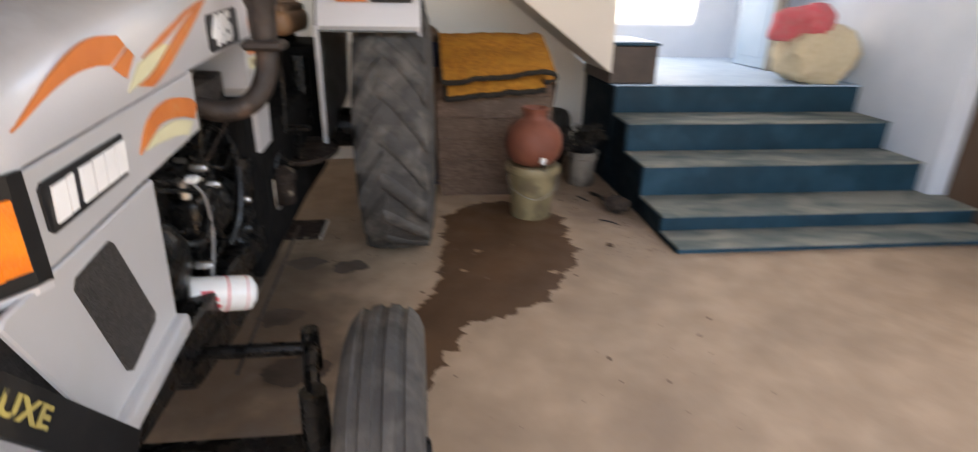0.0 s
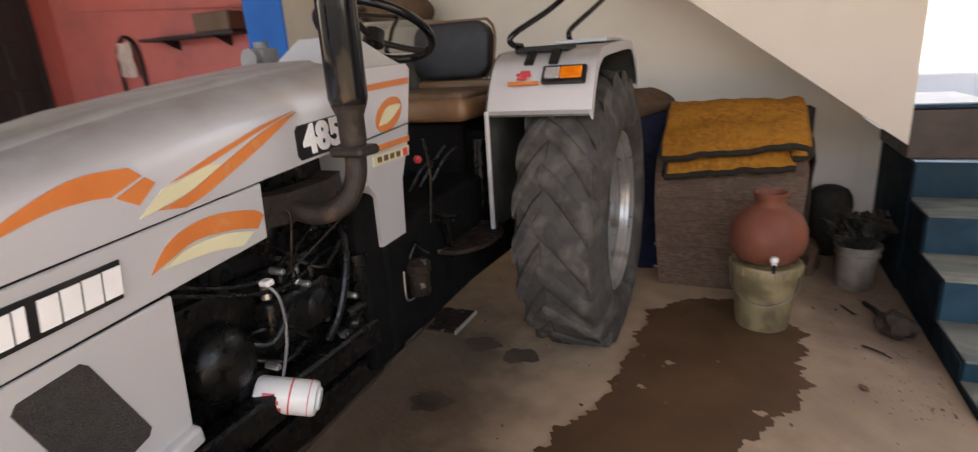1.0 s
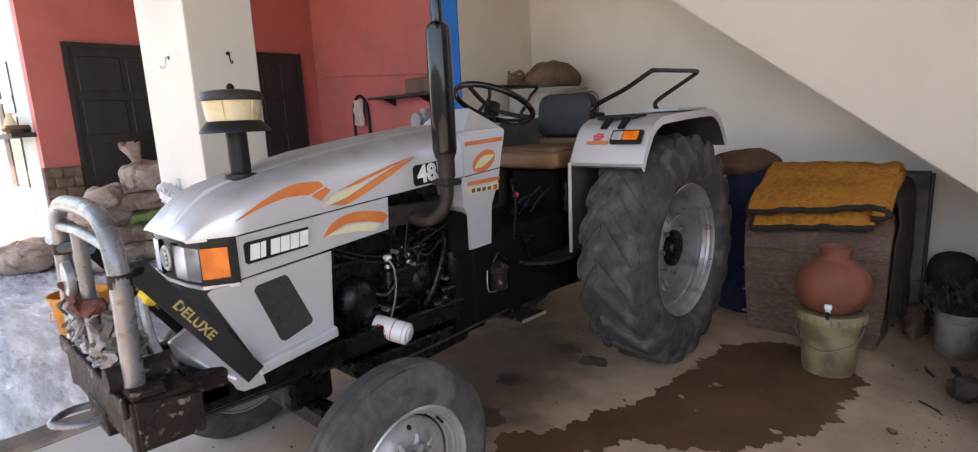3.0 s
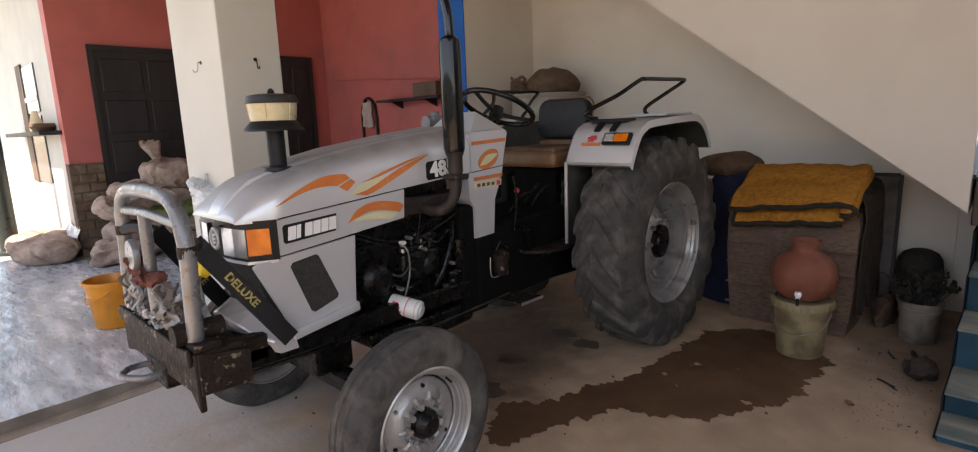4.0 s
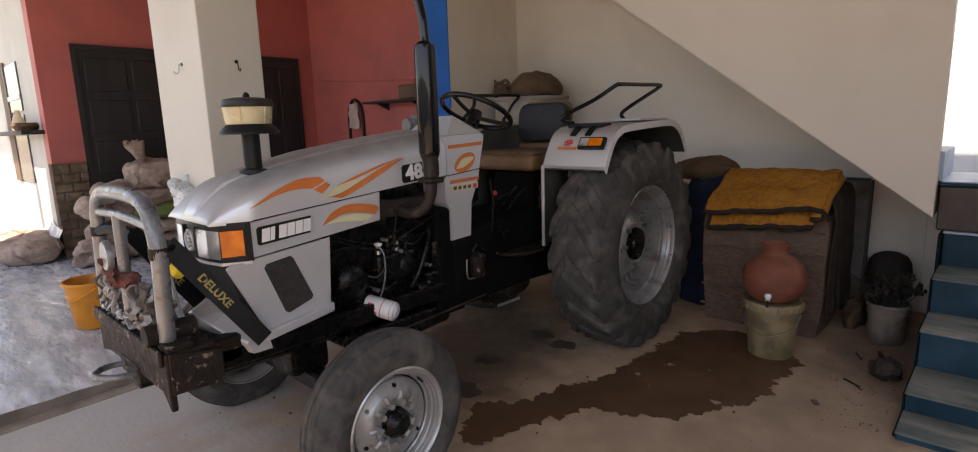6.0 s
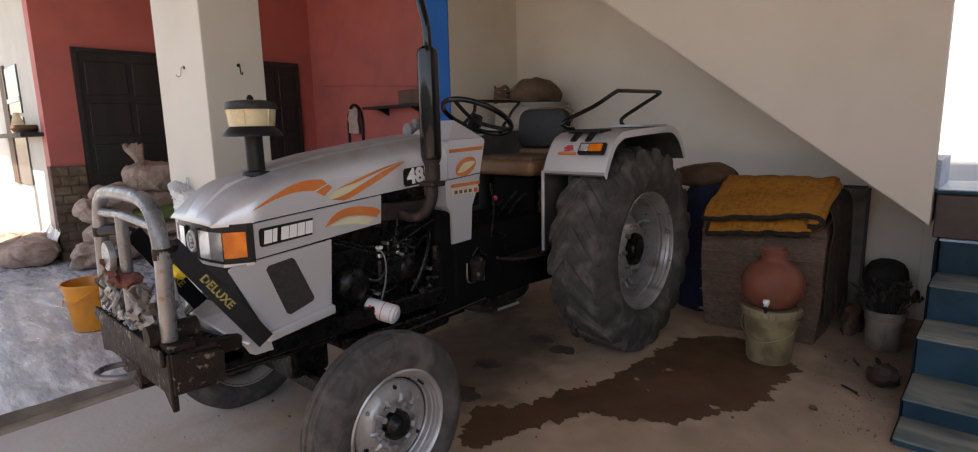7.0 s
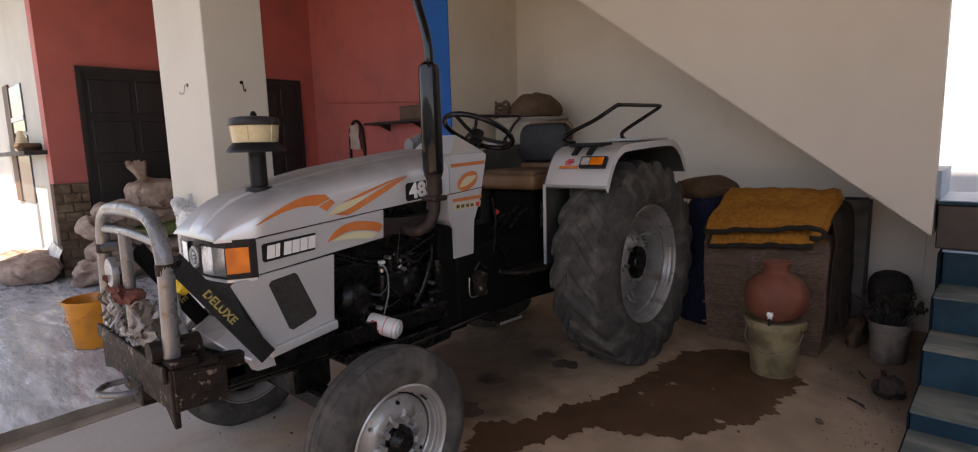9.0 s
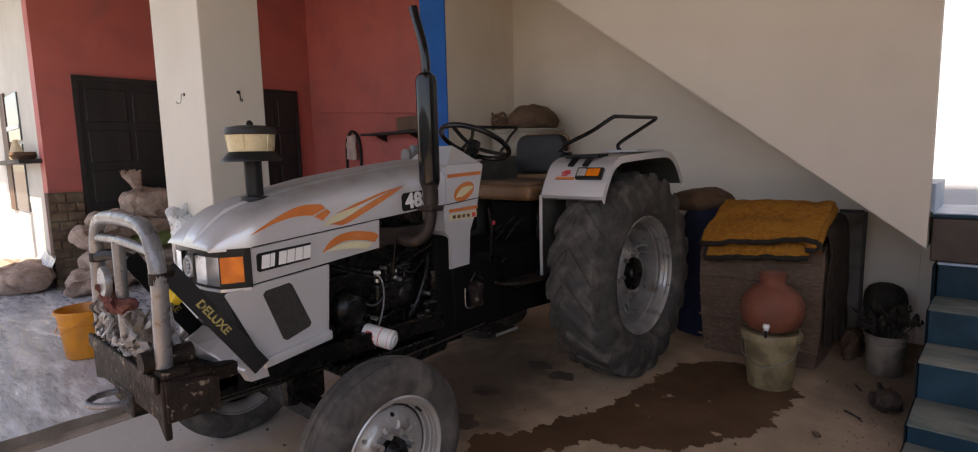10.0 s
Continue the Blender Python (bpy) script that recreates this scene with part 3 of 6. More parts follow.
def hood_section(y, w, zl, zt):
    h = zt - zl
    half = [(w, zl), (w, zl + 0.52 * h), (w - 0.008, zl + 0.66 * h), (w - 0.03, zl + 0.80 * h), (w - 0.075, zl + 0.92 * h), (w * 0.45, zl + 0.985 * h), (0, zt)]
    ring = [(CX + x, y, z) for x, z in half] + [(CX - x, y, z) for x, z in half[-2::-1]]
    return ring + [(CX - w + 0.02, y, zl + 0.004), (CX + w - 0.02, y, zl + 0.004)]


secs = []
for y, w in ((-2.336, 0.212), (-2.325, 0.218), (-2.305, 0.227), (-2.28, 0.238), (-2.25, 0.251), (-2.22, 0.263), (-2.19, HX), (-2.15, HX), (-2.05, HX), (-1.9, HX), (-1.75, HX), (-1.6, HX), (-1.4, HX), (-1.28, HX), (-1.172, HX)):
    zl = zlow(y) if y > -2.21 else 1.052
    secs.append(hood_section(y, w, zl, max(ztop(y), zl + 0.012)))
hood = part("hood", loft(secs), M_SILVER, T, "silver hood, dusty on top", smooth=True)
# raised rib along the hood's middle
# added black box, makes the see-through gap below the hood dark
part("hood_filler", bx(-0.07, 0.07, -1.92, -1.13, 1.03, 1.13, 0.01), M_GREASE, hood, "black filler added under the hood")
RIB = ((-2.330, 0.062, 0.003), (-2.31, 0.064, 0.009), (-2.27, 0.070, 0.012), (-2.21, 0.080, 0.012), (-2.12, 0.095, 0.011), (-2.0, 0.110, 0.009), (-1.8, 0.120, 0.007), (-1.5, 0.125, 0.006), (-1.18, 0.125, 0.006))
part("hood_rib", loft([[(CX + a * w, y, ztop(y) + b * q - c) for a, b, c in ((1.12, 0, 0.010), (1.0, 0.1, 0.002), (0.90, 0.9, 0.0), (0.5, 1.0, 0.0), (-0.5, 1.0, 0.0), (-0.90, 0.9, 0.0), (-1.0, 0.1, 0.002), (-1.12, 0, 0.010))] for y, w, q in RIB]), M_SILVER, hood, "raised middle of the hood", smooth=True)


def decal(name, poly, x, material, parent, label=""):
    return part(name, prism(poly, "x", x - 0.002, x + 0.0025), material, parent, label)


def curve2(pts, n=5):
    return [(p.x, p.y) for p in smooth_path([(a, b, 0) for a, b in pts], n)]


decal("flash", curve2([(-2.201, 1.107), (-2.117, 1.153), (-2.03, 1.191), (-1.966, 1.205), (-1.893, 1.203)], 4) + [(-1.872, 1.184), (-1.935, 1.1585)] + curve2([(-1.969, 1.162), (-2.032, 1.159), (-2.106, 1.141), (-2.184, 1.112)], 3), HW + 0.001, M_ORANGE, hood, "orange flash decal")
decal("flash", [(-1.866, 1.180), (-1.848, 1.166), (-1.889, 1.132), (-1.926, 1.154)], HW + 0.001, M_ORANGE, hood, "orange flash decal")
decal("flash", curve2([(-1.855, 1.113), (-1.779, 1.131), (-1.671, 1.178), (-1.557, 1.224), (-1.445, 1.255)], 4) + curve2([(-1.576, 1.190), (-1.736, 1.122), (-1.796, 1.104)], 3), HW + 0.001, M_ORANGE, hood, "orange flash decal")
decal("flash", [(-1.818, 1.158), (-1.716, 1.193), (-1.573, 1.234), (-1.455, 1.258), (-1.580, 1.223), (-1.722, 1.178)], HW + 0.001, M_ORANGE, hood, "orange flash decal")
decal("flash", [(-1.893, 1.107), (-1.835, 1.150), (-1.722, 1.176), (-1.690, 1.172), (-1.779, 1.133), (-1.852, 1.115)], HW - 0.0005, M_YELLOWDECAL, hood, "pale flash decal")
plate = part("model_badge", prism(curve2([(-1.46, 1.145), (-1.46, 1.208), (-1.45, 1.220), (-1.235, 1.235), (-1.225, 1.225), (-1.225, 1.155), (-1.235, 1.146), (-1.45, 1.134)], 1), "x", HW - 0.002, HW + 0.004), M_BLACK, hood, "black badge on the hood side")
lettering("numeral", "485", 0.098, Matrix.Translation((HW + 0.0055, -1.362, 1.182)) @ Matrix.Rotation(radians(4), 4, "X") @ Matrix(((0, 0, 1, 0), (1, 0, 0, 0), (0, 1, 0, 0), (0, 0, 0, 1))), M_WHITEDECAL, plate, label="white numeral", spacing=1.05, bold=0.004)

# upper side panels with the badge
for s in (1, -1):
    W = HW if s > 0 else HX - CX
    up = part("side_panel", prism([(-2.215, 0.914), (-2.215, 1.054), (-1.592, 1.108), (-1.600, 0.978)], "x", s * (W - 0.012), s * (W - 0.001), bev=0.003), M_PANEL, T, "pale grey upper side panel")
    low = part("lower_panel", prism([(-2.312, 0.890), (-2.300, 0.899), (-2.205, 0.910), (-1.865, 0.942), (-1.885, 0.655), (-2.18, 0.612)], "x", s * (W - 0.014), s * (W - 0.002), bev=0.003), M_PANEL, T, "pale grey lower side panel")
    vent = [(-2.167, 0.866), (-2.156, 0.881), (-2.055, 0.896), (-2.043, 0.886), (-1.968, 0.710), (-1.976, 0.695), (-2.080, 0.661), (-2.096, 0.671)]
    part("vent_mesh", prism(vent, "x", s * (W - 0.004), s * (W + 0.001), bev=0.001), M_MESH, low, "dark mesh vent")
    part("panel_lip", prism([(-2.19, 0.614), (-1.882, 0.660), (-1.880, 0.620), (-2.19, 0.574)], "x", s * (W - 0.03), s * (W + 0.022), bev=0.008, seg=2), M_PANEL, low)
    if s > 0:
        decal("arc", curve2([(-1.897, 0.997), (-1.856, 1.041), (-1.798, 1.065), (-1.724, 1.070), (-1.632, 1.054), (-1.604, 1.035)], 4) + curve2([(-1.627, 1.009), (-1.696, 1.026), (-1.786, 1.033), (-1.844, 1.016)], 3), HW, M_ORANGE, up, "orange arc decal")
        decal("arc", curve2([(-1.873, 0.999), (-1.815, 1.021), (-1.727, 1.025), (-1.638, 1.006)], 4) + curve2([(-1.676, 0.983), (-1.744, 0.995), (-1.817, 0.999)], 3), HW, M_YELLOWDECAL, up, "pale yellow arc decal")
        badge = decal("badge", [(-2.184, 0.967), (-2.176, 0.960), (-1.958, 0.978), (-1.950, 1.048), (-2.176, 1.033), (-2.184, 1.025)], HW + 0.001, M_BLACK, up, "black maker's badge")
        for k in range(6):
            a = -2.168 + k * 0.0355
            b = a + (0.017 if k == 1 else 0.0315)
            za = 0.972 + (a + 2.16) * 0.075
            decal("badge_bar", [(a, za), (b, za + 0.002), (b + 0.006, za + 0.054), (a + 0.006, za + 0.052)], HW + 0.0045, M_WHITEDECAL, badge, "white block in place of a letter")
# grille core behind the panels and the radiator
part("radiator", bx(CX - HX + 0.02, HW - 0.02, -2.19, -1.90, 0.62, 1.05), M_BLACK, T)
# front face: black lamp panel wrapping round the corner
def plan(pts, z):
    return [(x, y, z) for x, y in pts] + [(2 * CX - x, y, z) for x, y in reversed(pts) if x > CX + 0.001]


FACE = [(HW + 0.003, -2.205), (HW - 0.002, -2.228), (0.195, -2.303), (0.10, -2.322), (CX, -2.330)]
face = part("lamp_panel", loft([plan(FACE, z) for z in (0.905, 1.060)]), M_BLACK, T, "black headlamp panel")
part("lamp_sill", loft([plan([(x + (0.003 if x > 0 else 0), y - 0.007) for x, y in FACE], z) for z in (0.897, 0.908)]), M_SILVER, face, "silver sill below the lamps")
for s in (1, -1):
    def corner(pts, z0, z1):
        return loft([[(x if s > 0 else 2 * CX - x, y, z) for x, y in pts] for z in (z0, z1)])

    part("indicator", corner(((0.2245, -2.262), (0.199, -2.306), (0.180, -2.290), (0.205, -2.25)), 0.930, 1.030), M_AMBER, face, "amber corner lens")
    part("indicator_side", corner(((0.2415, -2.236), (0.225, -2.263), (0.205, -2.25), (0.22, -2.225)), 0.932, 1.030), M_AMBER, face, "amber corner lens")
    lamp = part("headlamp", corner(((0.194, -2.309), (0.12, -2.326), (0.036, -2.335), (0.036, -2.310), (0.180, -2.285)), 0.920, 1.030), M_LENS, face, "clear headlamp")
    part("lamp_rim", corner(((0.036, -2.338), (0.024, -2.339), (0.024, -2.310), (0.036, -2.310)), 0.915, 1.036), M_BLACK, lamp)
em = Matrix.Translation((CX, -2.326, 0.978))
ring = lathe([(0.030, -0.006), (0.031, -0.014), (0.039, -0.017), (0.045, -0.012), (0.046, 0.0)], (0, 0, 0), "y", 28)
bmesh.ops.transform(ring, matrix=em, verts=ring.verts)
part("emblem", ring, M_PANEL, face, "round emblem ring", smooth=True)
for a0, a1, c0, c1 in ((-0.014, -0.006, -0.026, 0.026), (-0.006, 0.014, 0.012, 0.020), (-0.006, 0.012, -0.004, 0.004), (-0.006, 0.014, -0.020, -0.012)):
    bar = bx(a0, a1, -0.014, -0.002, c0, c1, 0.001)
    bmesh.ops.transform(bar, matrix=em, verts=bar.verts)
    part("emblem_bar", bar, M_PANEL, face)
part("nose_plate", loft([plan([(HW - 0.004, -2.208), (0.188, -2.292), (CX, -2.318)], 0.900), plan([(HW - 0.004, -2.180), (0.16, -2.205), (CX, -2.215)], 0.60)]), M_MESH, T, "dark mesh nose grille")
APRON = [(0.0, -2.375, 0.696, -2.300, 0.728, 0.605), (0.06, -2.366, 0.680, -2.290, 0.718, 0.588), (0.12, -2.346, 0.658, -2.270, 0.704, 0.572), (0.19, -2.315, 0.624, -2.235, 0.672, 0.556), (0.250, -2.268, 0.594, -2.190, 0.635, 0.540)]
part("apron", loft([[(x, y, z - 0.006), (x, y + 0.005, z), (x, yb, zb), (x, yb + 0.02, zl), (x, y + 0.024, zl)] for x, y, z, yb, zb, zl in [(-a[0], *a[1:]) for a in reversed(APRON[1:])] + APRON]), M_SILVER, T, "dull silver front apron, dented")

# rear console panel beside the fuel tank
con = part("console", loft([[(s * HW, y, z) for y, z in ((-1.168, 1.148), (-1.168, 1.335), (-1.155, 1.346), (-0.910, 1.352), (-0.888, 1.335), (-0.918, 1.217), (-0.940, 1.117), (-0.984, 1.02), (-0.998, 0.99), (-1.012, 0.81), (-1.150, 0.803), (-1.150, 0.965), (-1.184, 1.008), (-1.188, 1.13))] for s in (1, -1)]), M_SILVER, T, "silver-grey rear console panel")
decal("stripe", [(-1.155, 1.280), (-1.155, 1.298), (-0.907, 1.309), (-0.909, 1.290)], HW + 0.001, M_ORANGE, con, "orange stripe")
decal("stripe", [(-1.150, 1.100), (-1.150, 1.118), (-0.935, 1.124), (-0.940, 1.106)], HW + 0.001, M_ORANGE, con, "orange stripe")
decal("stripe", [(-1.150, 1.060), (-1.150, 1.090), (-0.945, 1.094), (-0.95, 1.062)], HW + 0.001, M_YELLOWDECAL, con, "worn yellow sticker")
for k in range(4):
    decal("sticker_bar", [(-1.13 + k * 0.035, 1.067), (-1.13 + k * 0.035, 1.084), (-1.108 + k * 0.035, 1.085), (-1.108 + k * 0.035, 1.068)], HW + 0.003, M_WOOD, con)
decal("sticker_bar", [(-0.985, 1.064), (-0.985, 1.088), (-0.958, 1.089), (-0.958, 1.065)], HW + 0.003, M_REDDECAL, con)
decal("seam", [(-1.168, 1.142), (-1.168, 1.146), (-0.905, 1.168), (-0.905, 1.164)], HW + 0.0005, M_BLACK, con)
lens_o = [(-1.038 + 0.075 * math.cos(a), 1.205 + 0.047 * math.sin(a) + 0.02 * math.cos(a)) for a in np.linspace(0, 2 * math.pi, 25)[:-1]]
decal("round_sticker", [(float(a), float(b)) for a, b in lens_o], HW + 0.001, M_ORANGE, con, "orange and cream round sticker")
decal("sticker_wave", curve2([(-1.105, 1.175), (-1.06, 1.222), (-1.0, 1.232), (-0.972, 1.226), (-1.02, 1.195), (-1.06, 1.178)], 3), HW + 0.003, M_YELLOWDECAL, con)
# dash and steering
dash = part("dashboard", loft([[(-0.18, -1.10, 1.34), (0.18, -1.10, 1.34), (0.20, -0.84, 1.34), (-0.20, -0.84, 1.34)], [(-0.12, -0.98, 1.45), (0.10, -0.98, 1.45), (0.14, -0.85, 1.375), (-0.15, -0.85, 1.375)]]), M_PANEL, T, "pale grey dashboard cowl")
part("steering_column", cy((-0.03, -0.90, 1.28), (-0.03, -0.68, 1.445), 0.022, seg=12), M_BLACK, T, smooth=True)
sw_m = Matrix.Translation((-0.03, -0.66, 1.472)) @ Matrix.Rotation(radians(-28), 4, "X")
ring = tube([(0.215 * math.cos(a), 0.215 * math.sin(a), 0) for a in np.linspace(0, 2 * math.pi, 33)], 0.016, 10, bm=None, curve=False)
bmesh.ops.transform(ring, matrix=sw_m, verts=ring.verts)
sw = part("steering_wheel", ring, M_GLOSSBLACK, T, "black steering wheel", smooth=True)
for a in (0.9, 2.25, 4.7):
    sp = tube([(0.03 * math.cos(a), 0.03 * math.sin(a), -0.03), (0.12 * math.cos(a), 0.12 * math.sin(a), -0.02), (0.21 * math.cos(a), 0.21 * math.sin(a), 0)], 0.012, 8)
    bmesh.ops.transform(sp, matrix=sw_m, verts=sp.verts)
    part("spoke", sp, M_BLACK, sw, smooth=True)
hubm = cy((0, 0, -0.05), (0, 0, 0.005), 0.042, 0.036, 16)
bmesh.ops.transform(hubm, matrix=sw_m, verts=hubm.verts)
part("steering_hub", hubm, M_BLACK, sw, smooth=True)
# seat
seat = part("seat_cushion", wrinkle(bx(-0.27, 0.20, -0.43, 0.0, 1.188, 1.228, 0.018, 3), 0.004, 0.12), M_BROWNCLOTH, T, "dark brown seat cushion, dusty", smooth=True)
part("seat_skirt", bx(-0.285, 0.215, -0.45, 0.02, 1.105, 1.205, 0.036, 4), M_TANVINYL, seat, "tan vinyl seat side", smooth=True)


def round_rect(a0, a1, b0, b1, r, n=6):
    out = []
    for ca, cb, q in ((a1 - r, b0 + r, -90), (a1 - r, b1 - r, 0), (a0 + r, b1 - r, 90), (a0 + r, b0 + r, 180)):
        out += [(ca + r * math.cos(radians(q + 90 * k / n)), cb + r * math.sin(radians(q + 90 * k / n))) for k in range(n + 1)]
    return out


back = prism(round_rect(-0.275, 0.135, 1.262, 1.53, 0.075), "y", 0.0, 0.085, bev=0.018, seg=3)
bmesh.ops.transform(back, matrix=Matrix.Translation((0, 0.04, 1.3)) @ Matrix.Rotation(radians(-8), 4, "X") @ Matrix.Translation((0, -0.04, -1.3)), verts=back.verts)
bk = part("backrest", back, M_VINYL, T, "black vinyl backrest", smooth=True)
part("backrest_trim", tube([(-0.24, 0.045, 1.262), (-0.276, 0.06, 1.31), (-0.280, 0.095, 1.47), (-0.245, 0.105, 1.528), (-0.20, 0.107, 1.536), (0.06, 0.107, 1.536), (0.105, 0.105, 1.528), (0.140, 0.095, 1.47), (0.136, 0.06, 1.31), (0.10, 0.045, 1.262)], 0.007, 8, 4), M_TANVINYL, bk, smooth=True)
part("seat_base", bx(-0.2, 0.14, -0.35, 0.05, 0.82, 1.106, 0.02), M_FLATBLACK, T)
part("backrest_lower", bx(-0.26, 0.16, 0.0, 0.05, 1.20, 1.26, 0.02, 2), M_TANVINYL, bk, "tan vinyl strip below the backrest", smooth=True)

# fenders
FENDER = [(-0.475, 1.150), (-0.44, 1.225), (-0.38, 1.315), (-0.32, 1.352), (-0.22, 1.372), (0.25, 1.392), (0.38, 1.375), (0.475, 1.31), (0.55, 1.20)]


def fender(s):
    outer = curve2(FENDER, 4)
    inner = [(y * 0.985 + 0.004, z - 0.016) for y, z in reversed(outer)]
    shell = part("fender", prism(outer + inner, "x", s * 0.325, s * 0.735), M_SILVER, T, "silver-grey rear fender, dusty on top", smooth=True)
    under = [(y * 0.985 + 0.004, z - 0.018) for y, z in outer]
    part("fender_lining", prism(under + [(y, z - 0.006) for y, z in reversed(under)], "x", s * 0.330, s * 0.734), M_DARKPLATE, shell, "dark underside", smooth=True)
    lip = []
    for y, z in outer:
        lip.append([(s * 0.728, y, z + 0.002), (s * 0.746, y, z + 0.001), (s * 0.748, y * 0.97, z - 0.038), (s * 0.742, y * 0.97, z - 0.038)])
    part("fender_lip", loft(lip), M_SILVER, shell, smooth=True)
    side = [(-0.475, 1.15)] + outer[1:] + [(0.45, 1.0), (0.36, 0.75), (-0.30, 0.66), (-0.475, 0.66)]
    part("fender_side", prism(side, "x", s * 0.318, s * 0.328), M_DARKPLATE, shell, "scuffed dark inner fender plate")
    part("fender_edge", bx(min(s * 0.316, s * 0.334), max(s * 0.316, s * 0.334), -0.487, -0.470, 0.66, 1.15, 0.004), M_PANEL, shell)
    part("fender_tray", bx(min(s * 0.47, s * 0.70), max(s * 0.47, s * 0.70), 0.0, 0.36, 1.392, 1.408, 0.004), M_PANEL, shell)
    part("bracket", bx(min(s * 0.40, s * 0.62), max(s * 0.40, s * 0.62), -0.33, -0.20, 1.362, 1.386, 0.004), M_BLACK, shell, "black grab-rail bracket")
    for a in (0.46, 0.56):
        part("bracket_strap", prism([(-0.385, 1.315), (-0.33, 1.355), (-0.32, 1.37), (-0.33, 1.372), (-0.395, 1.322)], "x", s * a, s * (a + 0.035)), M_BLACK, shell)
    part("grab_rail", tube([(s * 0.42, -0.30, 1.39), (s * 0.405, -0.37, 1.40), (s * 0.42, -0.385, 1.435), (s * 0.50, -0.20, 1.52), (s * 0.58, -0.10, 1.598), (s * 0.60, -0.06, 1.608), (s * 0.605, 0.20, 1.613), (s * 0.607, 0.40, 1.617), (s * 0.60, 0.43, 1.605), (s * 0.56, 0.30, 1.54), (s * 0.50, 0.16, 1.46), (s * 0.50, 0.12, 1.425), (s * 0.50, 0.17, 1.395)], 0.0125, 10, 5), M_GLOSSBLACK, T, "black tubular grab rail", smooth=True)
    # lamp on the front slope
    m = Matrix.Translation((s * 0.63, -0.418, 1.272)) @ Matrix.Rotation(radians(-34), 4, "X")

    def put(name, b, mt, par, label=""):
        bmesh.ops.transform(b, matrix=m, verts=b.verts)
        return part(name, b, mt, par, label)

    lamp = put("fender_lamp", bx(-0.085, 0.085, -0.02, 0.004, -0.037, 0.037, 0.005), M_BLACK, shell, "black-rimmed fender lamp")
    put("amber_lens", bx(-0.012 if s > 0 else -0.072, 0.072 if s > 0 else 0.012, -0.03, -0.02, -0.025, 0.025, 0.005), M_AMBER, lamp, "amber lens")
    put("clear_lens", bx(-0.072 if s > 0 else 0.014, -0.014 if s > 0 else 0.072, -0.03, -0.02, -0.025, 0.025, 0.005), M_LENS, lamp, "clear lens")
    if s > 0:
        for k, (a, b, c, e) in enumerate(((-0.225, -0.10, -0.036, -0.020), (-0.19, -0.15, -0.012, -0.003), (-0.172, -0.135, 0.000, 0.014), (-0.195, -0.175, 0.004, 0.016), (-0.18, -0.14, 0.018, 0.026))):
            put("fender_mark", bx(a, b, -0.0045, -0.001, c, e), M_ORANGE if k == 0 else M_REDDECAL, shell, "small orange and red mark")


fender(1)
fender(-1)

# wheels


INNER = 0.60    # the tyre stands further out than in from the rim's middle


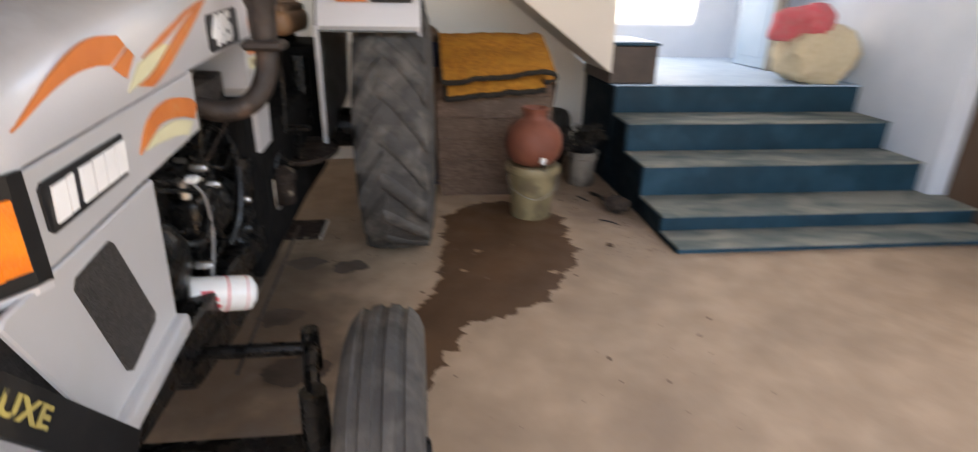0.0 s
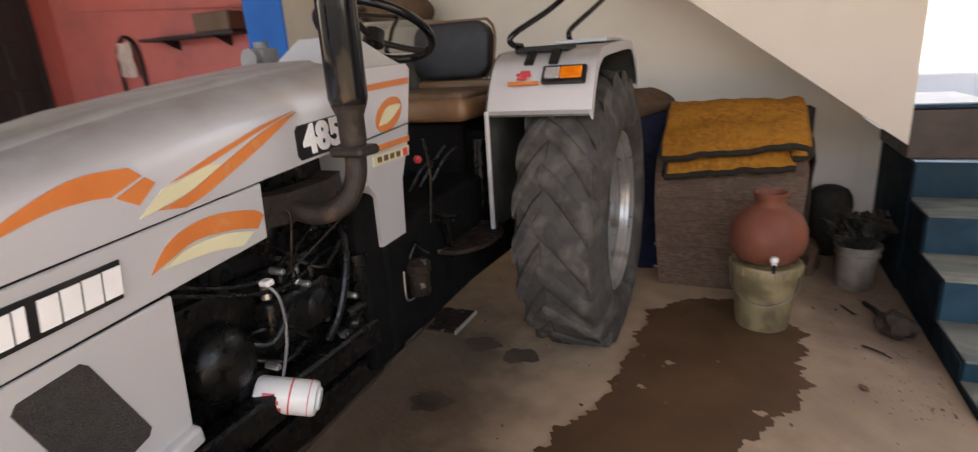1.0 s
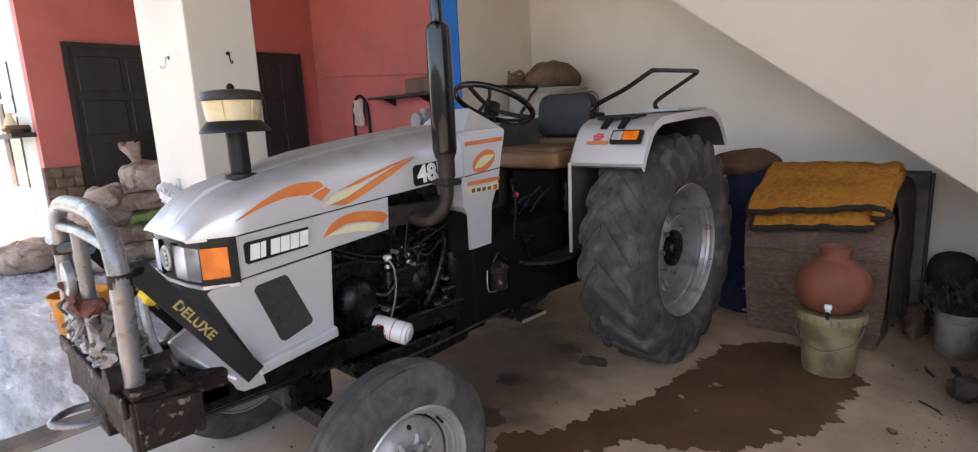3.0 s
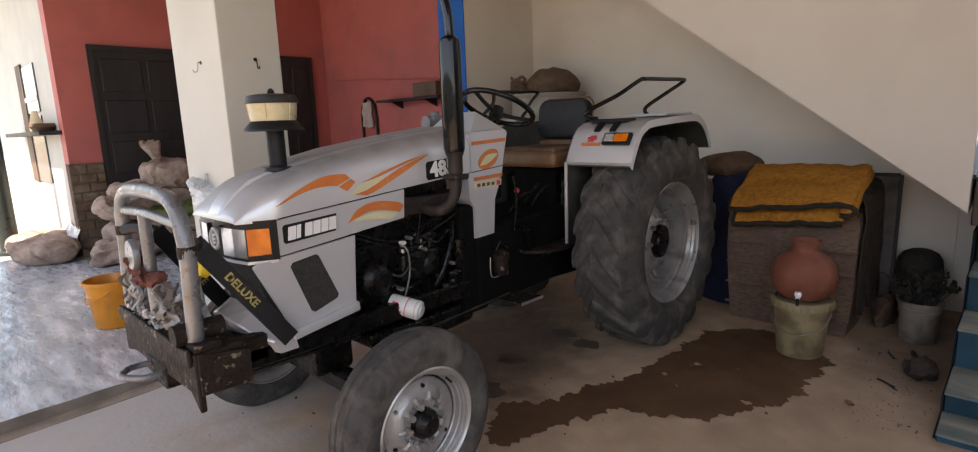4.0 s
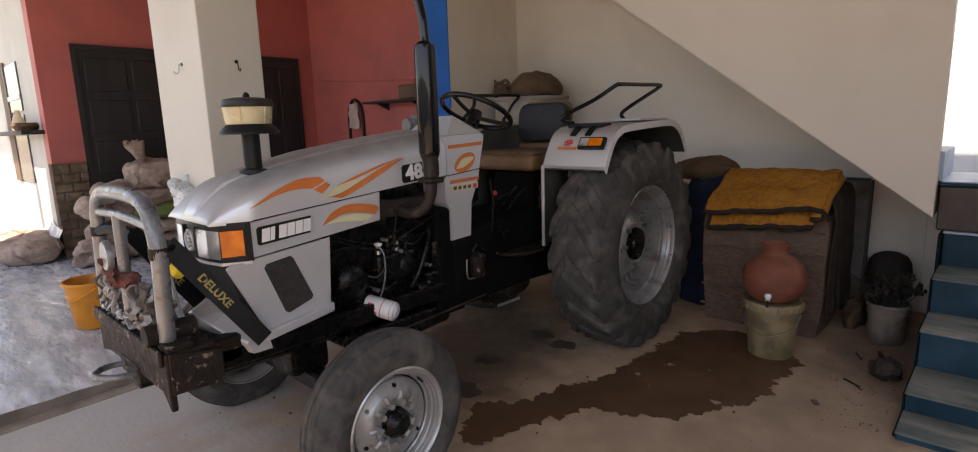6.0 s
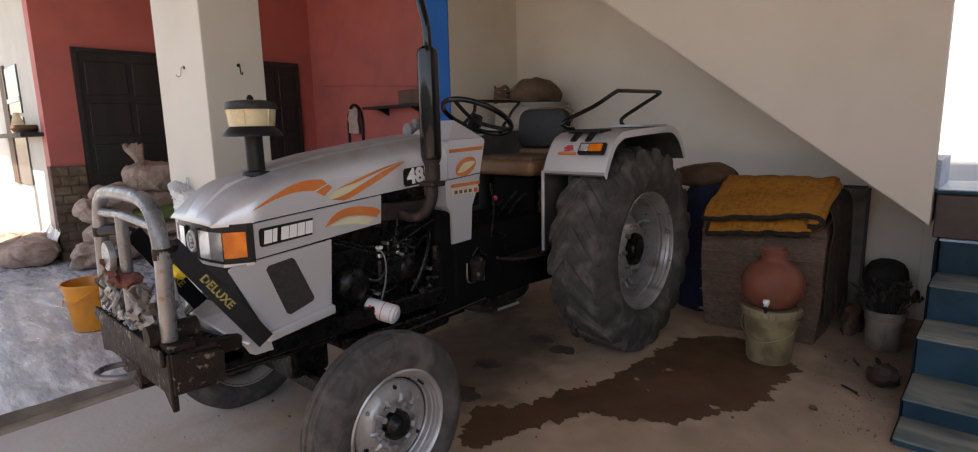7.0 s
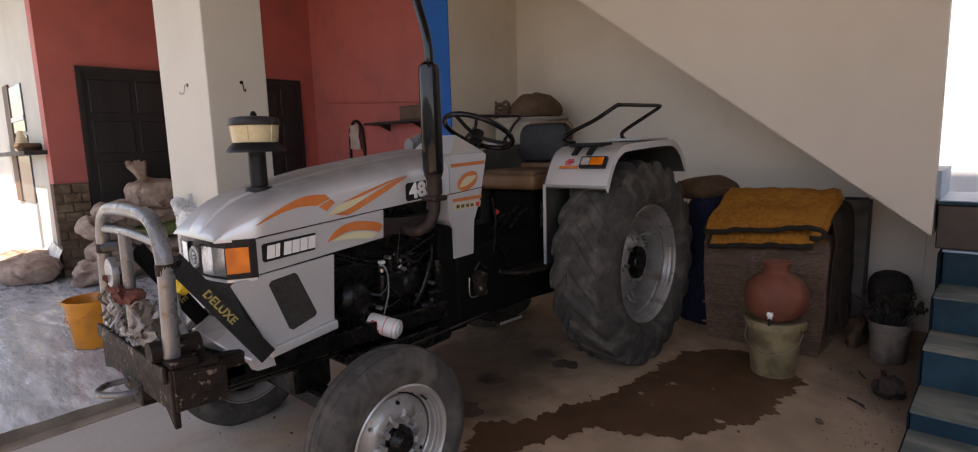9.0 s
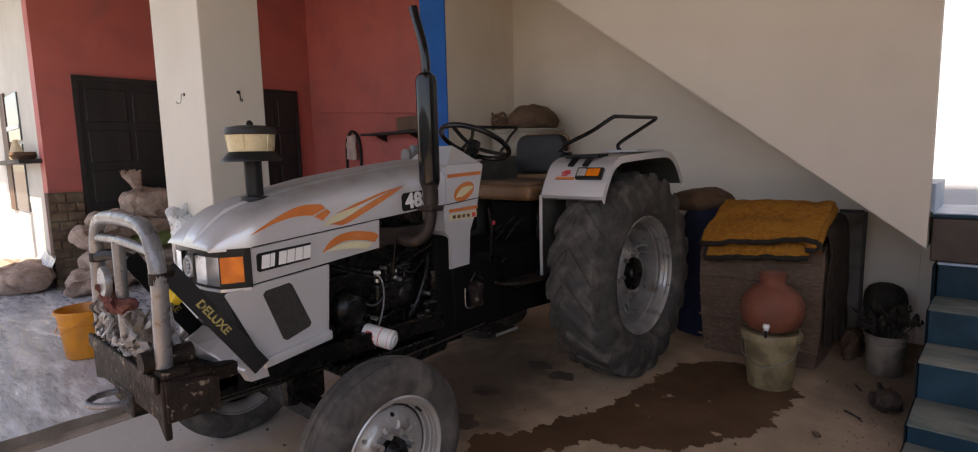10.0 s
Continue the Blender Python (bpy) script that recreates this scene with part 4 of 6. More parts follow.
def rear_wheel(s, name):
    C = Vector((s * 0.572, 0.01, 0.635))
    prof = [(0.352, -0.150), (0.372, -0.188), (0.405, -0.216), (0.46, -0.226), (0.53, -0.214), (0.592, -0.188), (0.618, -0.157), (0.627, -0.08), (0.630, 0.0)]
    prof = [(r, -s * h) for r, h in prof] + [(r, s * h * INNER) for r, h in reversed(prof[:-1])]
    t = lathe(prof, C, "x", 72)
    tyre = part(name, t, M_RUBBER, T, "worn lugged rear tyre, grey with dust", smooth=True)
    for k in range(40):
        side = 1 if k % 2 else -1
        a0 = 2 * math.pi * k / 40
        st = []
        for u in (0.0, 0.3, 0.65, 1.0, 1.12):
            x = side * (-0.012 + 0.200 * min(u, 1.0) + (0.012 if u > 1 else 0)) * (1.0 if side == s else INNER)
            a = a0 + 0.34 * min(u, 1.0) ** 1.25
            top = 0.641 - 0.006 * u if u < 1 else (0.632 if u == 1 else 0.590)
            bot = 0.600 if u < 1 else (0.58 if u == 1 else 0.56)
            da = 0.078 + 0.020 * u
            wv = 0.008 * noise.noise(Vector((k * 1.7, u * 3, s)))
            st.append([(C.x + x, C.y + (r + wv) * math.cos(a + e), C.z + (r + wv) * math.sin(a + e)) for e, r in ((-da * 1.25, bot), (-da * 0.92, top - 0.010), (-da * 0.5, top), (da * 0.5, top), (da * 0.92, top - 0.010), (da * 1.25, bot))])
        part("tread_lug", loft(st), M_RUBBER, tyre, smooth=True)
    o = s
    rim = part("rim", lathe([(0.345, o * 0.05), (0.338, o * 0.11), (0.342, o * 0.140), (0.355, o * 0.160), (0.365, o * 0.174), (0.369, o * 0.184), (0.364, o * 0.187), (0.352, o * 0.172), (0.343, o * 0.168), (0.338, o * 0.150), (0.331, o * 0.148), (0.325, o * 0.125), (0.332, o * 0.118), (0.332, o * 0.106), (0.321, o * 0.098), (0.318, o * 0.03), (0.30, -o * 0.07), (0.345, -o * 0.105), (0.367, -o * 0.118)], C, "x", 56), M_RIM, tyre, "dull silver wheel rim", smooth=True)
    part("wheel_disc", lathe([(0.240, -o * 0.06), (0.258, -o * 0.045), (0.258, -o * 0.012), (0.250, -o * 0.004), (0.228, o * 0.002), (0.205, o * 0.030), (0.172, o * 0.072), (0.150, o * 0.090), (0.0, o * 0.096)], C, "x", 48), M_RIM, rim, "dished silver wheel disc", smooth=True)
    part("wheel_hub", lathe([(0.105, o * 0.094), (0.100, o * 0.112), (0.070, o * 0.116), (0.062, o * 0.128), (0.0, o * 0.130)], C, "x", 24), M_GREASE, rim, "dark greasy hub", smooth=True)
    for k in range(8):
        a = 2 * math.pi * k / 8
        y, z = C.y + 0.135 * math.cos(a), C.z + 0.135 * math.sin(a)
        part("wheel_nut", cy((C.x + o * 0.09, y, z), (C.x + o * 0.118, y, z), 0.014, seg=6), M_STEEL, rim)
    for k in range(8):
        a = 2 * math.pi * (k + 0.5) / 8
        e, r = Vector((0, math.cos(a), math.sin(a))), Vector((0, -math.sin(a), math.cos(a)))
        b = None
        for q in (-0.026, 0.026):
            p = C + e * 0.298 + r * q
            b = tube([p - e * 0.052 + Vector((-o * 0.006, 0, 0)), p - e * 0.010 + Vector((o * 0.002, 0, 0)), p + Vector((o * 0.018, 0, 0)), p + Vector((o * 0.060, 0, 0))], 0.0085, 6, 2, bm=b)
        part("rim_clip", b, M_RIM, rim, smooth=True)


def front_wheel(s):
    C = Vector((s * 0.654, -1.925, 0.274))
    prof = [(0.212, -0.070), (0.228, -0.080), (0.262, -0.088), (0.298, -0.086), (0.326, -0.075), (0.341, -0.062), (0.348, -0.053), (0.343, -0.048), (0.344, -0.037), (0.353, -0.031), (0.356, -0.012), (0.348, -0.008), (0.348, 0.0)]
    prof = prof + [(r, -h) for r, h in reversed(prof[:-1])]
    ft = lathe(prof, C, "x", 72)
    for v in ft.verts:
        v.co.z = max(v.co.z, floor_z(v.co.y) + 0.001)
    tyre = part("front_tyre", ft, M_RUBBER, T, "ribbed front tyre, grey with dust", smooth=True)
    o = s
    rim = part("rim", lathe([(0.184, o * 0.0), (0.192, o * 0.045), (0.208, o * 0.060), (0.220, o * 0.068), (0.224, o * 0.078), (0.217, o * 0.082), (0.211, o * 0.074), (0.204, o * 0.072), (0.201, o * 0.062), (0.196, o * 0.060), (0.193, o * 0.048), (0.188, o * 0.045), (0.184, o * 0.026), (0.178, o * 0.022), (0.176, o * 0.0), (0.19, -o * 0.05), (0.222, -o * 0.078)], C, "x", 56), M_RIM, tyre, "dull silver wheel rim", smooth=True)
    part("rim_gap", lathe([(0.190, o * 0.004), (0.150, o * 0.004)], C, "x", 40), M_GREASE, rim, "dark gap round the disc")
    part("wheel_disc", lathe([(0.168, o * 0.006), (0.171, o * 0.016), (0.166, o * 0.024), (0.150, o * 0.028), (0.128, o * 0.040), (0.112, o * 0.050), (0.098, o * 0.050), (0.088, o * 0.040), (0.0, o * 0.040)], C, "x", 48), M_RIM, rim, "domed silver wheel disc", smooth=True)
    part("wheel_hub", lathe([(0.060, o * 0.038), (0.057, o * 0.066), (0.048, o * 0.074), (0.040, o * 0.092), (0.030, o * 0.099), (0.0, o * 0.100)], C, "x", 20), M_GREASE, rim, "dark greasy hub cap", smooth=True)
    for k in range(10):
        a = 2 * math.pi * k / 10
        y, z = C.y + 0.082 * math.cos(a), C.z + 0.082 * math.sin(a)
        part("wheel_nut", cy((C.x + o * 0.038, y, z), (C.x + o * 0.074, y, z), 0.0155, 0.0125, seg=6), M_RIM, rim)
        e, u = Vector((0, math.cos(a), math.sin(a))), Vector((0, -math.sin(a), math.cos(a)))
        p = C + Vector((o * 0.045, 0, 0)) + e * 0.098
        part("nut_lobe", tube([p - e * 0.02, p, p + e * 0.018 - Vector((o * 0.006, 0, 0))], 0.013, 8, 2), M_RIM, rim, smooth=True)
    for k in range(6):
        a = 2 * math.pi * (k + 0.4) / 6
        y, z = C.y + 0.142 * math.cos(a), C.z + 0.142 * math.sin(a)
        part("disc_bolt", cy((C.x + o * 0.022, y, z), (C.x + o * 0.040, y, z), 0.010, 0.007, seg=8), M_GREASE if k % 2 else M_RIM, rim)
    part("valve", cy((C.x + o * 0.05, C.y + 0.12, C.z + 0.14), (C.x + o * 0.085, C.y + 0.115, C.z + 0.135), 0.005, seg=6), M_BLACK, rim)
    part("spindle", cy((s * 0.50, -1.915, 0.270), (s * 0.64, -1.915, 0.270), 0.04, seg=12), M_GREASE, T)
    part("kingpin", cy((s * 0.50, -1.93, 0.21), (s * 0.50, -1.93, 0.48), 0.036, 0.030, 14), M_GREASE, T, smooth=True)
    part("steering_arm", tube([(s * 0.50, -1.93, 0.465), (s * 0.48, -1.84, 0.475), (s * 0.46, -1.73, 0.47)], 0.018, 8), M_GREASE, T, smooth=True)


for s in (1, -1):
    rear_wheel(s, "rear_tyre")
    front_wheel(s)
for o in [o for o in scene.objects if o.name == "x" or o.name.startswith("x.")]:
    bpy.data.objects.remove(o)
part("front_axle", bx(-0.50, 0.50, -1.975, -1.885, 0.25, 0.335, 0.012), M_GREASE, T, "greasy front axle beam")
part("axle_pivot", bx(-0.10, 0.10, -2.03, -1.83, 0.30, 0.56, 0.03, 2), M_GREASE, T)
part("tie_rod", cy((-0.46, -1.73, 0.455), (0.46, -1.73, 0.455), 0.018, seg=10), M_GREASE, T)
part("tie_end", cy((0.46, -1.73, 0.40), (0.46, -1.73, 0.51), 0.026, 0.022, 12), M_GREASE, T, smooth=True)
part("drag_link", tube([(0.30, -1.80, 0.44), (0.29, -1.40, 0.45), (0.28, -0.95, 0.47)], 0.005, 8), M_RUST, T, "thin rusty drag link", smooth=True)
part("front_support", bx(-0.17, 0.17, -2.40, -1.82, 0.45, 0.62, 0.02), M_GREASE, T)
for s in (1, -1):
    part("frame_rail", bx(min(s * 0.17, s * 0.23), max(s * 0.17, s * 0.23), -2.40, -1.20, 0.50, 0.585, 0.008), M_GREASE, T)
# engine
part("engine_block", bx(-0.14, 0.13, -1.84, -1.12, 0.46, 0.86, 0.015, 2), M_GREASE, T, "black greasy engine block")
part("cylinder_head", bx(-0.12, 0.115, -1.80, -1.15, 0.86, 0.97, 0.012, 2), M_GREASE, T)
part("rocker_cover", bx(-0.09, 0.085, -1.78, -1.18, 0.97, 1.05, 0.025, 3), M_GREASE, T, smooth=True)
part("oil_sump", prism([(-1.80, 0.46), (-1.12, 0.46), (-1.16, 0.36), (-1.45, 0.34), (-1.78, 0.38)], "x", -0.20, 0.20, bev=0.015, seg=2), M_GREASE, T)
for k in range(3):
    y = -1.70 + k * 0.20
    part("injector", cy((0.11, y, 0.88), (0.165, y, 1.01), 0.014, 0.010, 10), M_GREASE, T)
    part("fuel_pipe", tube([(0.165, y, 1.01), (0.19, y + 0.03, 1.0), (0.185, -1.50 + k * 0.02, 0.90), (0.17, -1.52 + k * 0.03, 0.80)], 0.0035, 6, 5), M_GREASE, T, smooth=True)
pump = part("injection_pump", bx(0.12, 0.20, -1.60, -1.36, 0.66, 0.80, 0.02, 3), M_GREASE, T, "black injection pump", smooth=True)
for k in range(4):
    part("pump_head", cy((0.165, -1.57 + k * 0.055, 0.80), (0.165, -1.57 + k * 0.055, 0.845), 0.014, 0.011, 10), M_GREASE if k % 2 else M_STEEL, pump)
part("pump_governor", cy((0.15, -1.36, 0.72), (0.15, -1.28, 0.72), 0.058, 0.045, 16), M_GREASE, pump, smooth=True)
part("timing_cover", lathe([(0.0, 0.20), (0.03, 0.199), (0.062, 0.190), (0.088, 0.170), (0.100, 0.140), (0.102, 0.110), (0.112, 0.106), (0.112, 0.05)], (0, -1.72, 0.695), "x", 32), M_GREASE, T, "round black timing cover", smooth=True)
alt = part("alternator", lathe([(0.0, -1.98), (0.05, -1.98), (0.07, -1.965), (0.072, -1.86), (0.05, -1.845), (0.0, -1.845)], (0.13, 0, 0.82), "y", 24), M_GREASE, T, "dark alternator", smooth=True)
part("pulley", lathe([(0.0, -2.03), (0.045, -2.03), (0.032, -2.015), (0.045, -2.0), (0.0, -2.0)], (0.13, 0, 0.82), "y", 20), M_STEEL, alt, smooth=True)
part("fan_belt", tube([(0.175, -2.015, 0.82), (0.13, -2.015, 0.866), (0.0, -2.015, 0.90), (-0.06, -2.015, 0.80), (0.0, -2.015, 0.64), (0.06, -2.015, 0.64), (0.165, -2.015, 0.79)], 0.007, 6, 5), M_BLACK, T, smooth=True)
part("coolant_hose", tube([(0.08, -1.93, 0.66), (0.14, -1.90, 0.60), (0.17, -1.84, 0.55), (0.13, -1.78, 0.52)], 0.026, 12, 6), M_BLACK, T, smooth=True)
part("coolant_hose", tube([(0.06, -1.95, 1.0), (0.12, -1.88, 1.02), (0.10, -1.80, 0.99)], 0.024, 12, 6), M_BLACK, T, smooth=True)
part("hose_clamp", bx(0.180, 0.210, -1.603, -1.575, 0.846, 0.862, 0.004), M_WHITEDECAL, T, "white hose tag")
part("braided_hose", tube([(0.19, -1.585, 0.845), (0.21, -1.57, 0.80), (0.215, -1.575, 0.70), (0.205, -1.60, 0.60)], 0.0042, 8, 6), M_BULL, T, "braided steel hose", smooth=True)
fd = (Vector((0.298, -1.573, 0.534)) - Vector((0.17, -1.642, 0.568))).normalized()
f0 = Vector((0.155, -1.65, 0.572))
flt = part("oil_filter", merge(cy(f0, f0 + fd * 0.155, 0.046, seg=28, bev=0.010), cy(f0 + fd * 0.15, f0 + fd * 0.162, 0.034, 0.028, 20)), M_FILTER, T, "white oil filter with red print", smooth=True)
part("filter_band", cy(f0 + fd * 0.088, f0 + fd * 0.092, 0.0468, seg=28), M_REDDECAL, flt, "red band")
part("filter_band", cy(f0 + fd * 0.135, f0 + fd * 0.137, 0.0466, seg=28), M_REDDECAL, flt, "thin red band")
side = fd.cross(Vector((0, 0, 1))).normalized()
for a, wd, le in ((-0.3, 0.012, 0.05), (0.15, 0.010, 0.045), (0.5, 0.012, 0.03)):
    n = (side * -1 * math.cos(a) * -1 + Vector((0, 0, 1)) * math.sin(a)).normalized()
    c = f0 + fd * 0.045 + n * 0.0462
    tgt = fd.cross(n).normalized()
    b = bmesh.new()
    vs = [b.verts.new(c + fd * e * le / 2 + tgt * q * wd / 2 + n * h) for h in (0, 0.0012) for e, q in ((-1, -1), (1, -1), (1, 1), (-1, 1))]
    for f in ((0, 1, 2, 3), (4, 5, 6, 7), (0, 1, 5, 4), (1, 2, 6, 5), (2, 3, 7, 6), (3, 0, 4, 7)):
        b.faces.new([vs[i] for i in f])
    part("filter_bar", b, M_REDDECAL, flt)
part("filter_mount", bx(0.10, 0.165, -1.71, -1.60, 0.53, 0.63, 0.015, 2), M_GREASE, T)
part("pump_cover", lathe([(0.0, 0.215), (0.03, 0.213), (0.05, 0.20), (0.055, 0.17), (0.062, 0.165), (0.062, 0.12)], (0, -1.42, 0.72), "x", 24), M_GREASE, T, "rounded black pump cover", smooth=True)
part("dip_tube", tube([(0.19, -1.40, 0.60), (0.215, -1.36, 0.68), (0.21, -1.30, 0.80), (0.17, -1.25, 0.90)], 0.012, 8, 5), M_GREASE, T, smooth=True)
for q in ((0.212, -1.555, 0.872), (0.222, -1.30, 0.70), (0.20, -1.46, 0.80), (0.21, -1.62, 0.64)):
    part("union_nut", lathe([(0.0, 0.012), (0.007, 0.011), (0.010, 0.005), (0.010, -0.03)], q, "x", 8), M_STEEL, T, smooth=True)
part("starter_motor", lathe([(0.0, -1.36), (0.05, -1.36), (0.058, -1.35), (0.058, -1.14), (0.045, -1.12), (0.0, -1.12)], (0.16, 0, 0.56), "y", 22), M_GREASE, T, "black starter motor", smooth=True)
part("solenoid", cy((0.19, -1.32, 0.635), (0.19, -1.18, 0.635), 0.028, seg=16), M_GREASE, T, smooth=True)
for k in range(2):
    part("cable", tube([(0.16, -1.84 + k * 0.02, 0.94 - k * 0.03), (0.18 + 0.01 * k, -1.6 + 0.05 * k, 0.86 - k * 0.04), (0.17, -1.35 + 0.04 * k, 0.93 - k * 0.08), (0.16, -1.14, 0.80 - k * 0.05)], 0.006, 6, 6), M_GREASE, T, smooth=True)
part("throttle_rod", cy((0.18, -1.50, 0.84), (0.20, -1.15, 0.98), 0.003, seg=6), M_RUST, T)
rng = random.Random(17)
for k in range(46):
    # bolt heads and plugs on the castings
    y, z = rng.uniform(-1.80, -1.16), rng.uniform(0.48, 0.96)
    x = 0.131 if z < 0.86 else 0.116
    part("bolt", cy((x - 0.004, y, z), (x + rng.uniform(0.008, 0.022), y, z), rng.uniform(0.006, 0.011), seg=6), M_STEEL if k % 9 == 0 else M_GREASE, T)
for k in range(7):
    y = -1.78 + 0.095 * k
    part("block_rib", bx(0.128, 0.142, y, y + 0.014, 0.49, 0.64, 0.003), M_GREASE, T)
for k in range(5):
    y0, z0 = rng.uniform(-1.75, -1.35), rng.uniform(0.62, 0.92)
    part("pipe", tube([(0.14, y0, z0), (0.20, y0 + 0.06, z0 + rng.uniform(-0.05, 0.05)), (0.205, y0 + 0.14, z0 + rng.uniform(-0.10, 0.04)), (0.15, y0 + 0.20, z0 - 0.06)], rng.uniform(0.005, 0.010), 8, 5), M_GREASE, T, smooth=True)
part("lift_pump", lathe([(0.0, 0.225), (0.020, 0.222), (0.034, 0.205), (0.036, 0.18), (0.045, 0.175), (0.045, 0.12)], (0, -1.28, 0.60), "x", 20), M_GREASE, T, "black lift pump", smooth=True)
part("filter_bowl", lathe([(0.0, 0.66), (0.030, 0.665), (0.036, 0.68), (0.036, 0.77), (0.042, 0.775), (0.042, 0.81), (0.0, 0.815)], (0.185, -1.23, 0), "z", 20), M_GREASE, T, "black fuel filter", smooth=True)
# exhaust
man = part("exhaust_manifold", loft([[(0.115, y, z0), (0.185, y, z0 + 0.005), (0.185, y, z0 + 0.085), (0.115, y, z0 + 0.085)] for y, z0 in ((-1.60, 0.985), (-1.56, 0.975), (-1.45, 0.965), (-1.30, 0.965), (-1.24, 0.98))]), M_RUST, T, "rusty exhaust manifold")
for y in (-1.54, -1.30):
    part("manifold_port", cy((0.10, y, 0.965), (0.15, y, 0.99), 0.032, seg=12), M_RUST, man, smooth=True)
part("exhaust_elbow", tube([(0.17, -1.43, 1.0), (0.24, -1.42, 0.985), (0.31, -1.395, 1.01), (0.345, -1.378, 1.08), (0.352, -1.375, 1.17)], 0.028, 14, 6), M_RUST, T, "rusty exhaust elbow", smooth=True)
part("exhaust_flange", bx(0.30, 0.40, -1.42, -1.33, 1.135, 1.160, 0.008), M_RUST, T)
muf = part("muffler", lathe([(0.0, 1.205), (0.030, 1.205), (0.033, 1.237), (0.046, 1.266), (0.0495, 1.28), (0.0495, 1.735), (0.045, 1.76), (0.026, 1.775), (0.0, 1.775)], (0.35, -1.375, 0), "z", 28), M_GLOSSBLACK, T, "gloss black upright exhaust silencer", smooth=True)
part("muffler_neck", lathe([(0.0, 1.15), (0.030, 1.15), (0.034, 1.18), (0.034, 1.235), (0.045, 1.262), (0.0, 1.262)], (0.35, -1.375, 0), "z", 24), M_RUST, muf, "rusty neck", smooth=True)
part("tail_pipe", tube([(0.35, -1.375, 1.76), (0.352, -1.375, 1.81), (0.345, -1.376, 1.878), (0.323, -1.378, 1.96), (0.301, -1.38, 2.025), (0.286, -1.381, 2.078)], 0.021, 14, 6), M_GLOSSBLACK, T, "black bent tail pipe", smooth=True)
# pre-cleaner on the hood
PX, PY = 0.035, -2.075
pc = part("air_stem", lathe([(0.0, 1.21), (0.046, 1.21), (0.044, 1.24), (0.036, 1.25), (0.036, 1.41), (0.0, 1.41)], (PX, PY, 0), "z", 24), M_BLACK, T, "black air intake stem", smooth=True)
part("stem_collar", lathe([(0.05, 1.222), (0.06, 1.228), (0.058, 1.243), (0.04, 1.246)], (PX, PY, 0), "z", 24), M_BLACK, pc, smooth=True)
part("skirt", lathe([(0.036, 1.40), (0.118, 1.388), (0.116, 1.398), (0.088, 1.428), (0.0, 1.428)], (PX, PY, 0), "z", 32), M_BLACK, pc, "black skirt", smooth=True)
part("bowl", lathe([(0.084, 1.426), (0.090, 1.436), (0.096, 1.49), (0.099, 1.50), (0.0, 1.50)], (PX, PY, 0), "z", 32), M_BOWL, pc, "yellowed clear dust bowl", smooth=True)
part("bowl_lid", lathe([(0.102, 1.496), (0.104, 1.506), (0.095, 1.527), (0.06, 1.534), (0.0, 1.536)], (PX, PY, 0), "z", 32), M_BLACK, pc, "black lid", smooth=True)
part("lid_nut", lathe([(0.012, 1.532), (0.014, 1.545), (0.006, 1.556), (0.0, 1.557)], (PX, PY, 0), "z", 12), M_BLACK, pc, smooth=True)
for k in range(6):
    a = 2 * math.pi * (k + 0.3) / 6
    part("bowl_rib", tube([(PX + r * math.cos(a), PY + r * math.sin(a), z) for r, z in ((0.087, 1.428), (0.093, 1.462), (0.098, 1.50))], 0.003, 6, 3), M_BOWL, pc)
# transmission, rear axle, platform
part("gearbox", prism([(-1.14, 0.42), (-1.14, 0.80), (-0.9, 0.86), (-0.15, 0.88), (0.15, 0.80), (0.2, 0.5), (0.0, 0.42), (-0.5, 0.44)], "x", -0.235, 0.235, bev=0.02, seg=2), M_FLATBLACK, T, "black gearbox casing")
part("rear_axle", cy((-0.50, 0, 0.635), (0.50, 0, 0.635), 0.10, seg=20), M_GREASE, T, smooth=True)
part("fuel_tank", bx(-0.21, 0.21, -1.16, -0.90, 0.98, 1.33, 0.02, 2), M_FLATBLACK, T)
part("clutch_housing", bx(-0.225, 0.225, -1.24, -1.05, 0.40, 0.98, 0.02, 2), M_FLATBLACK, T)
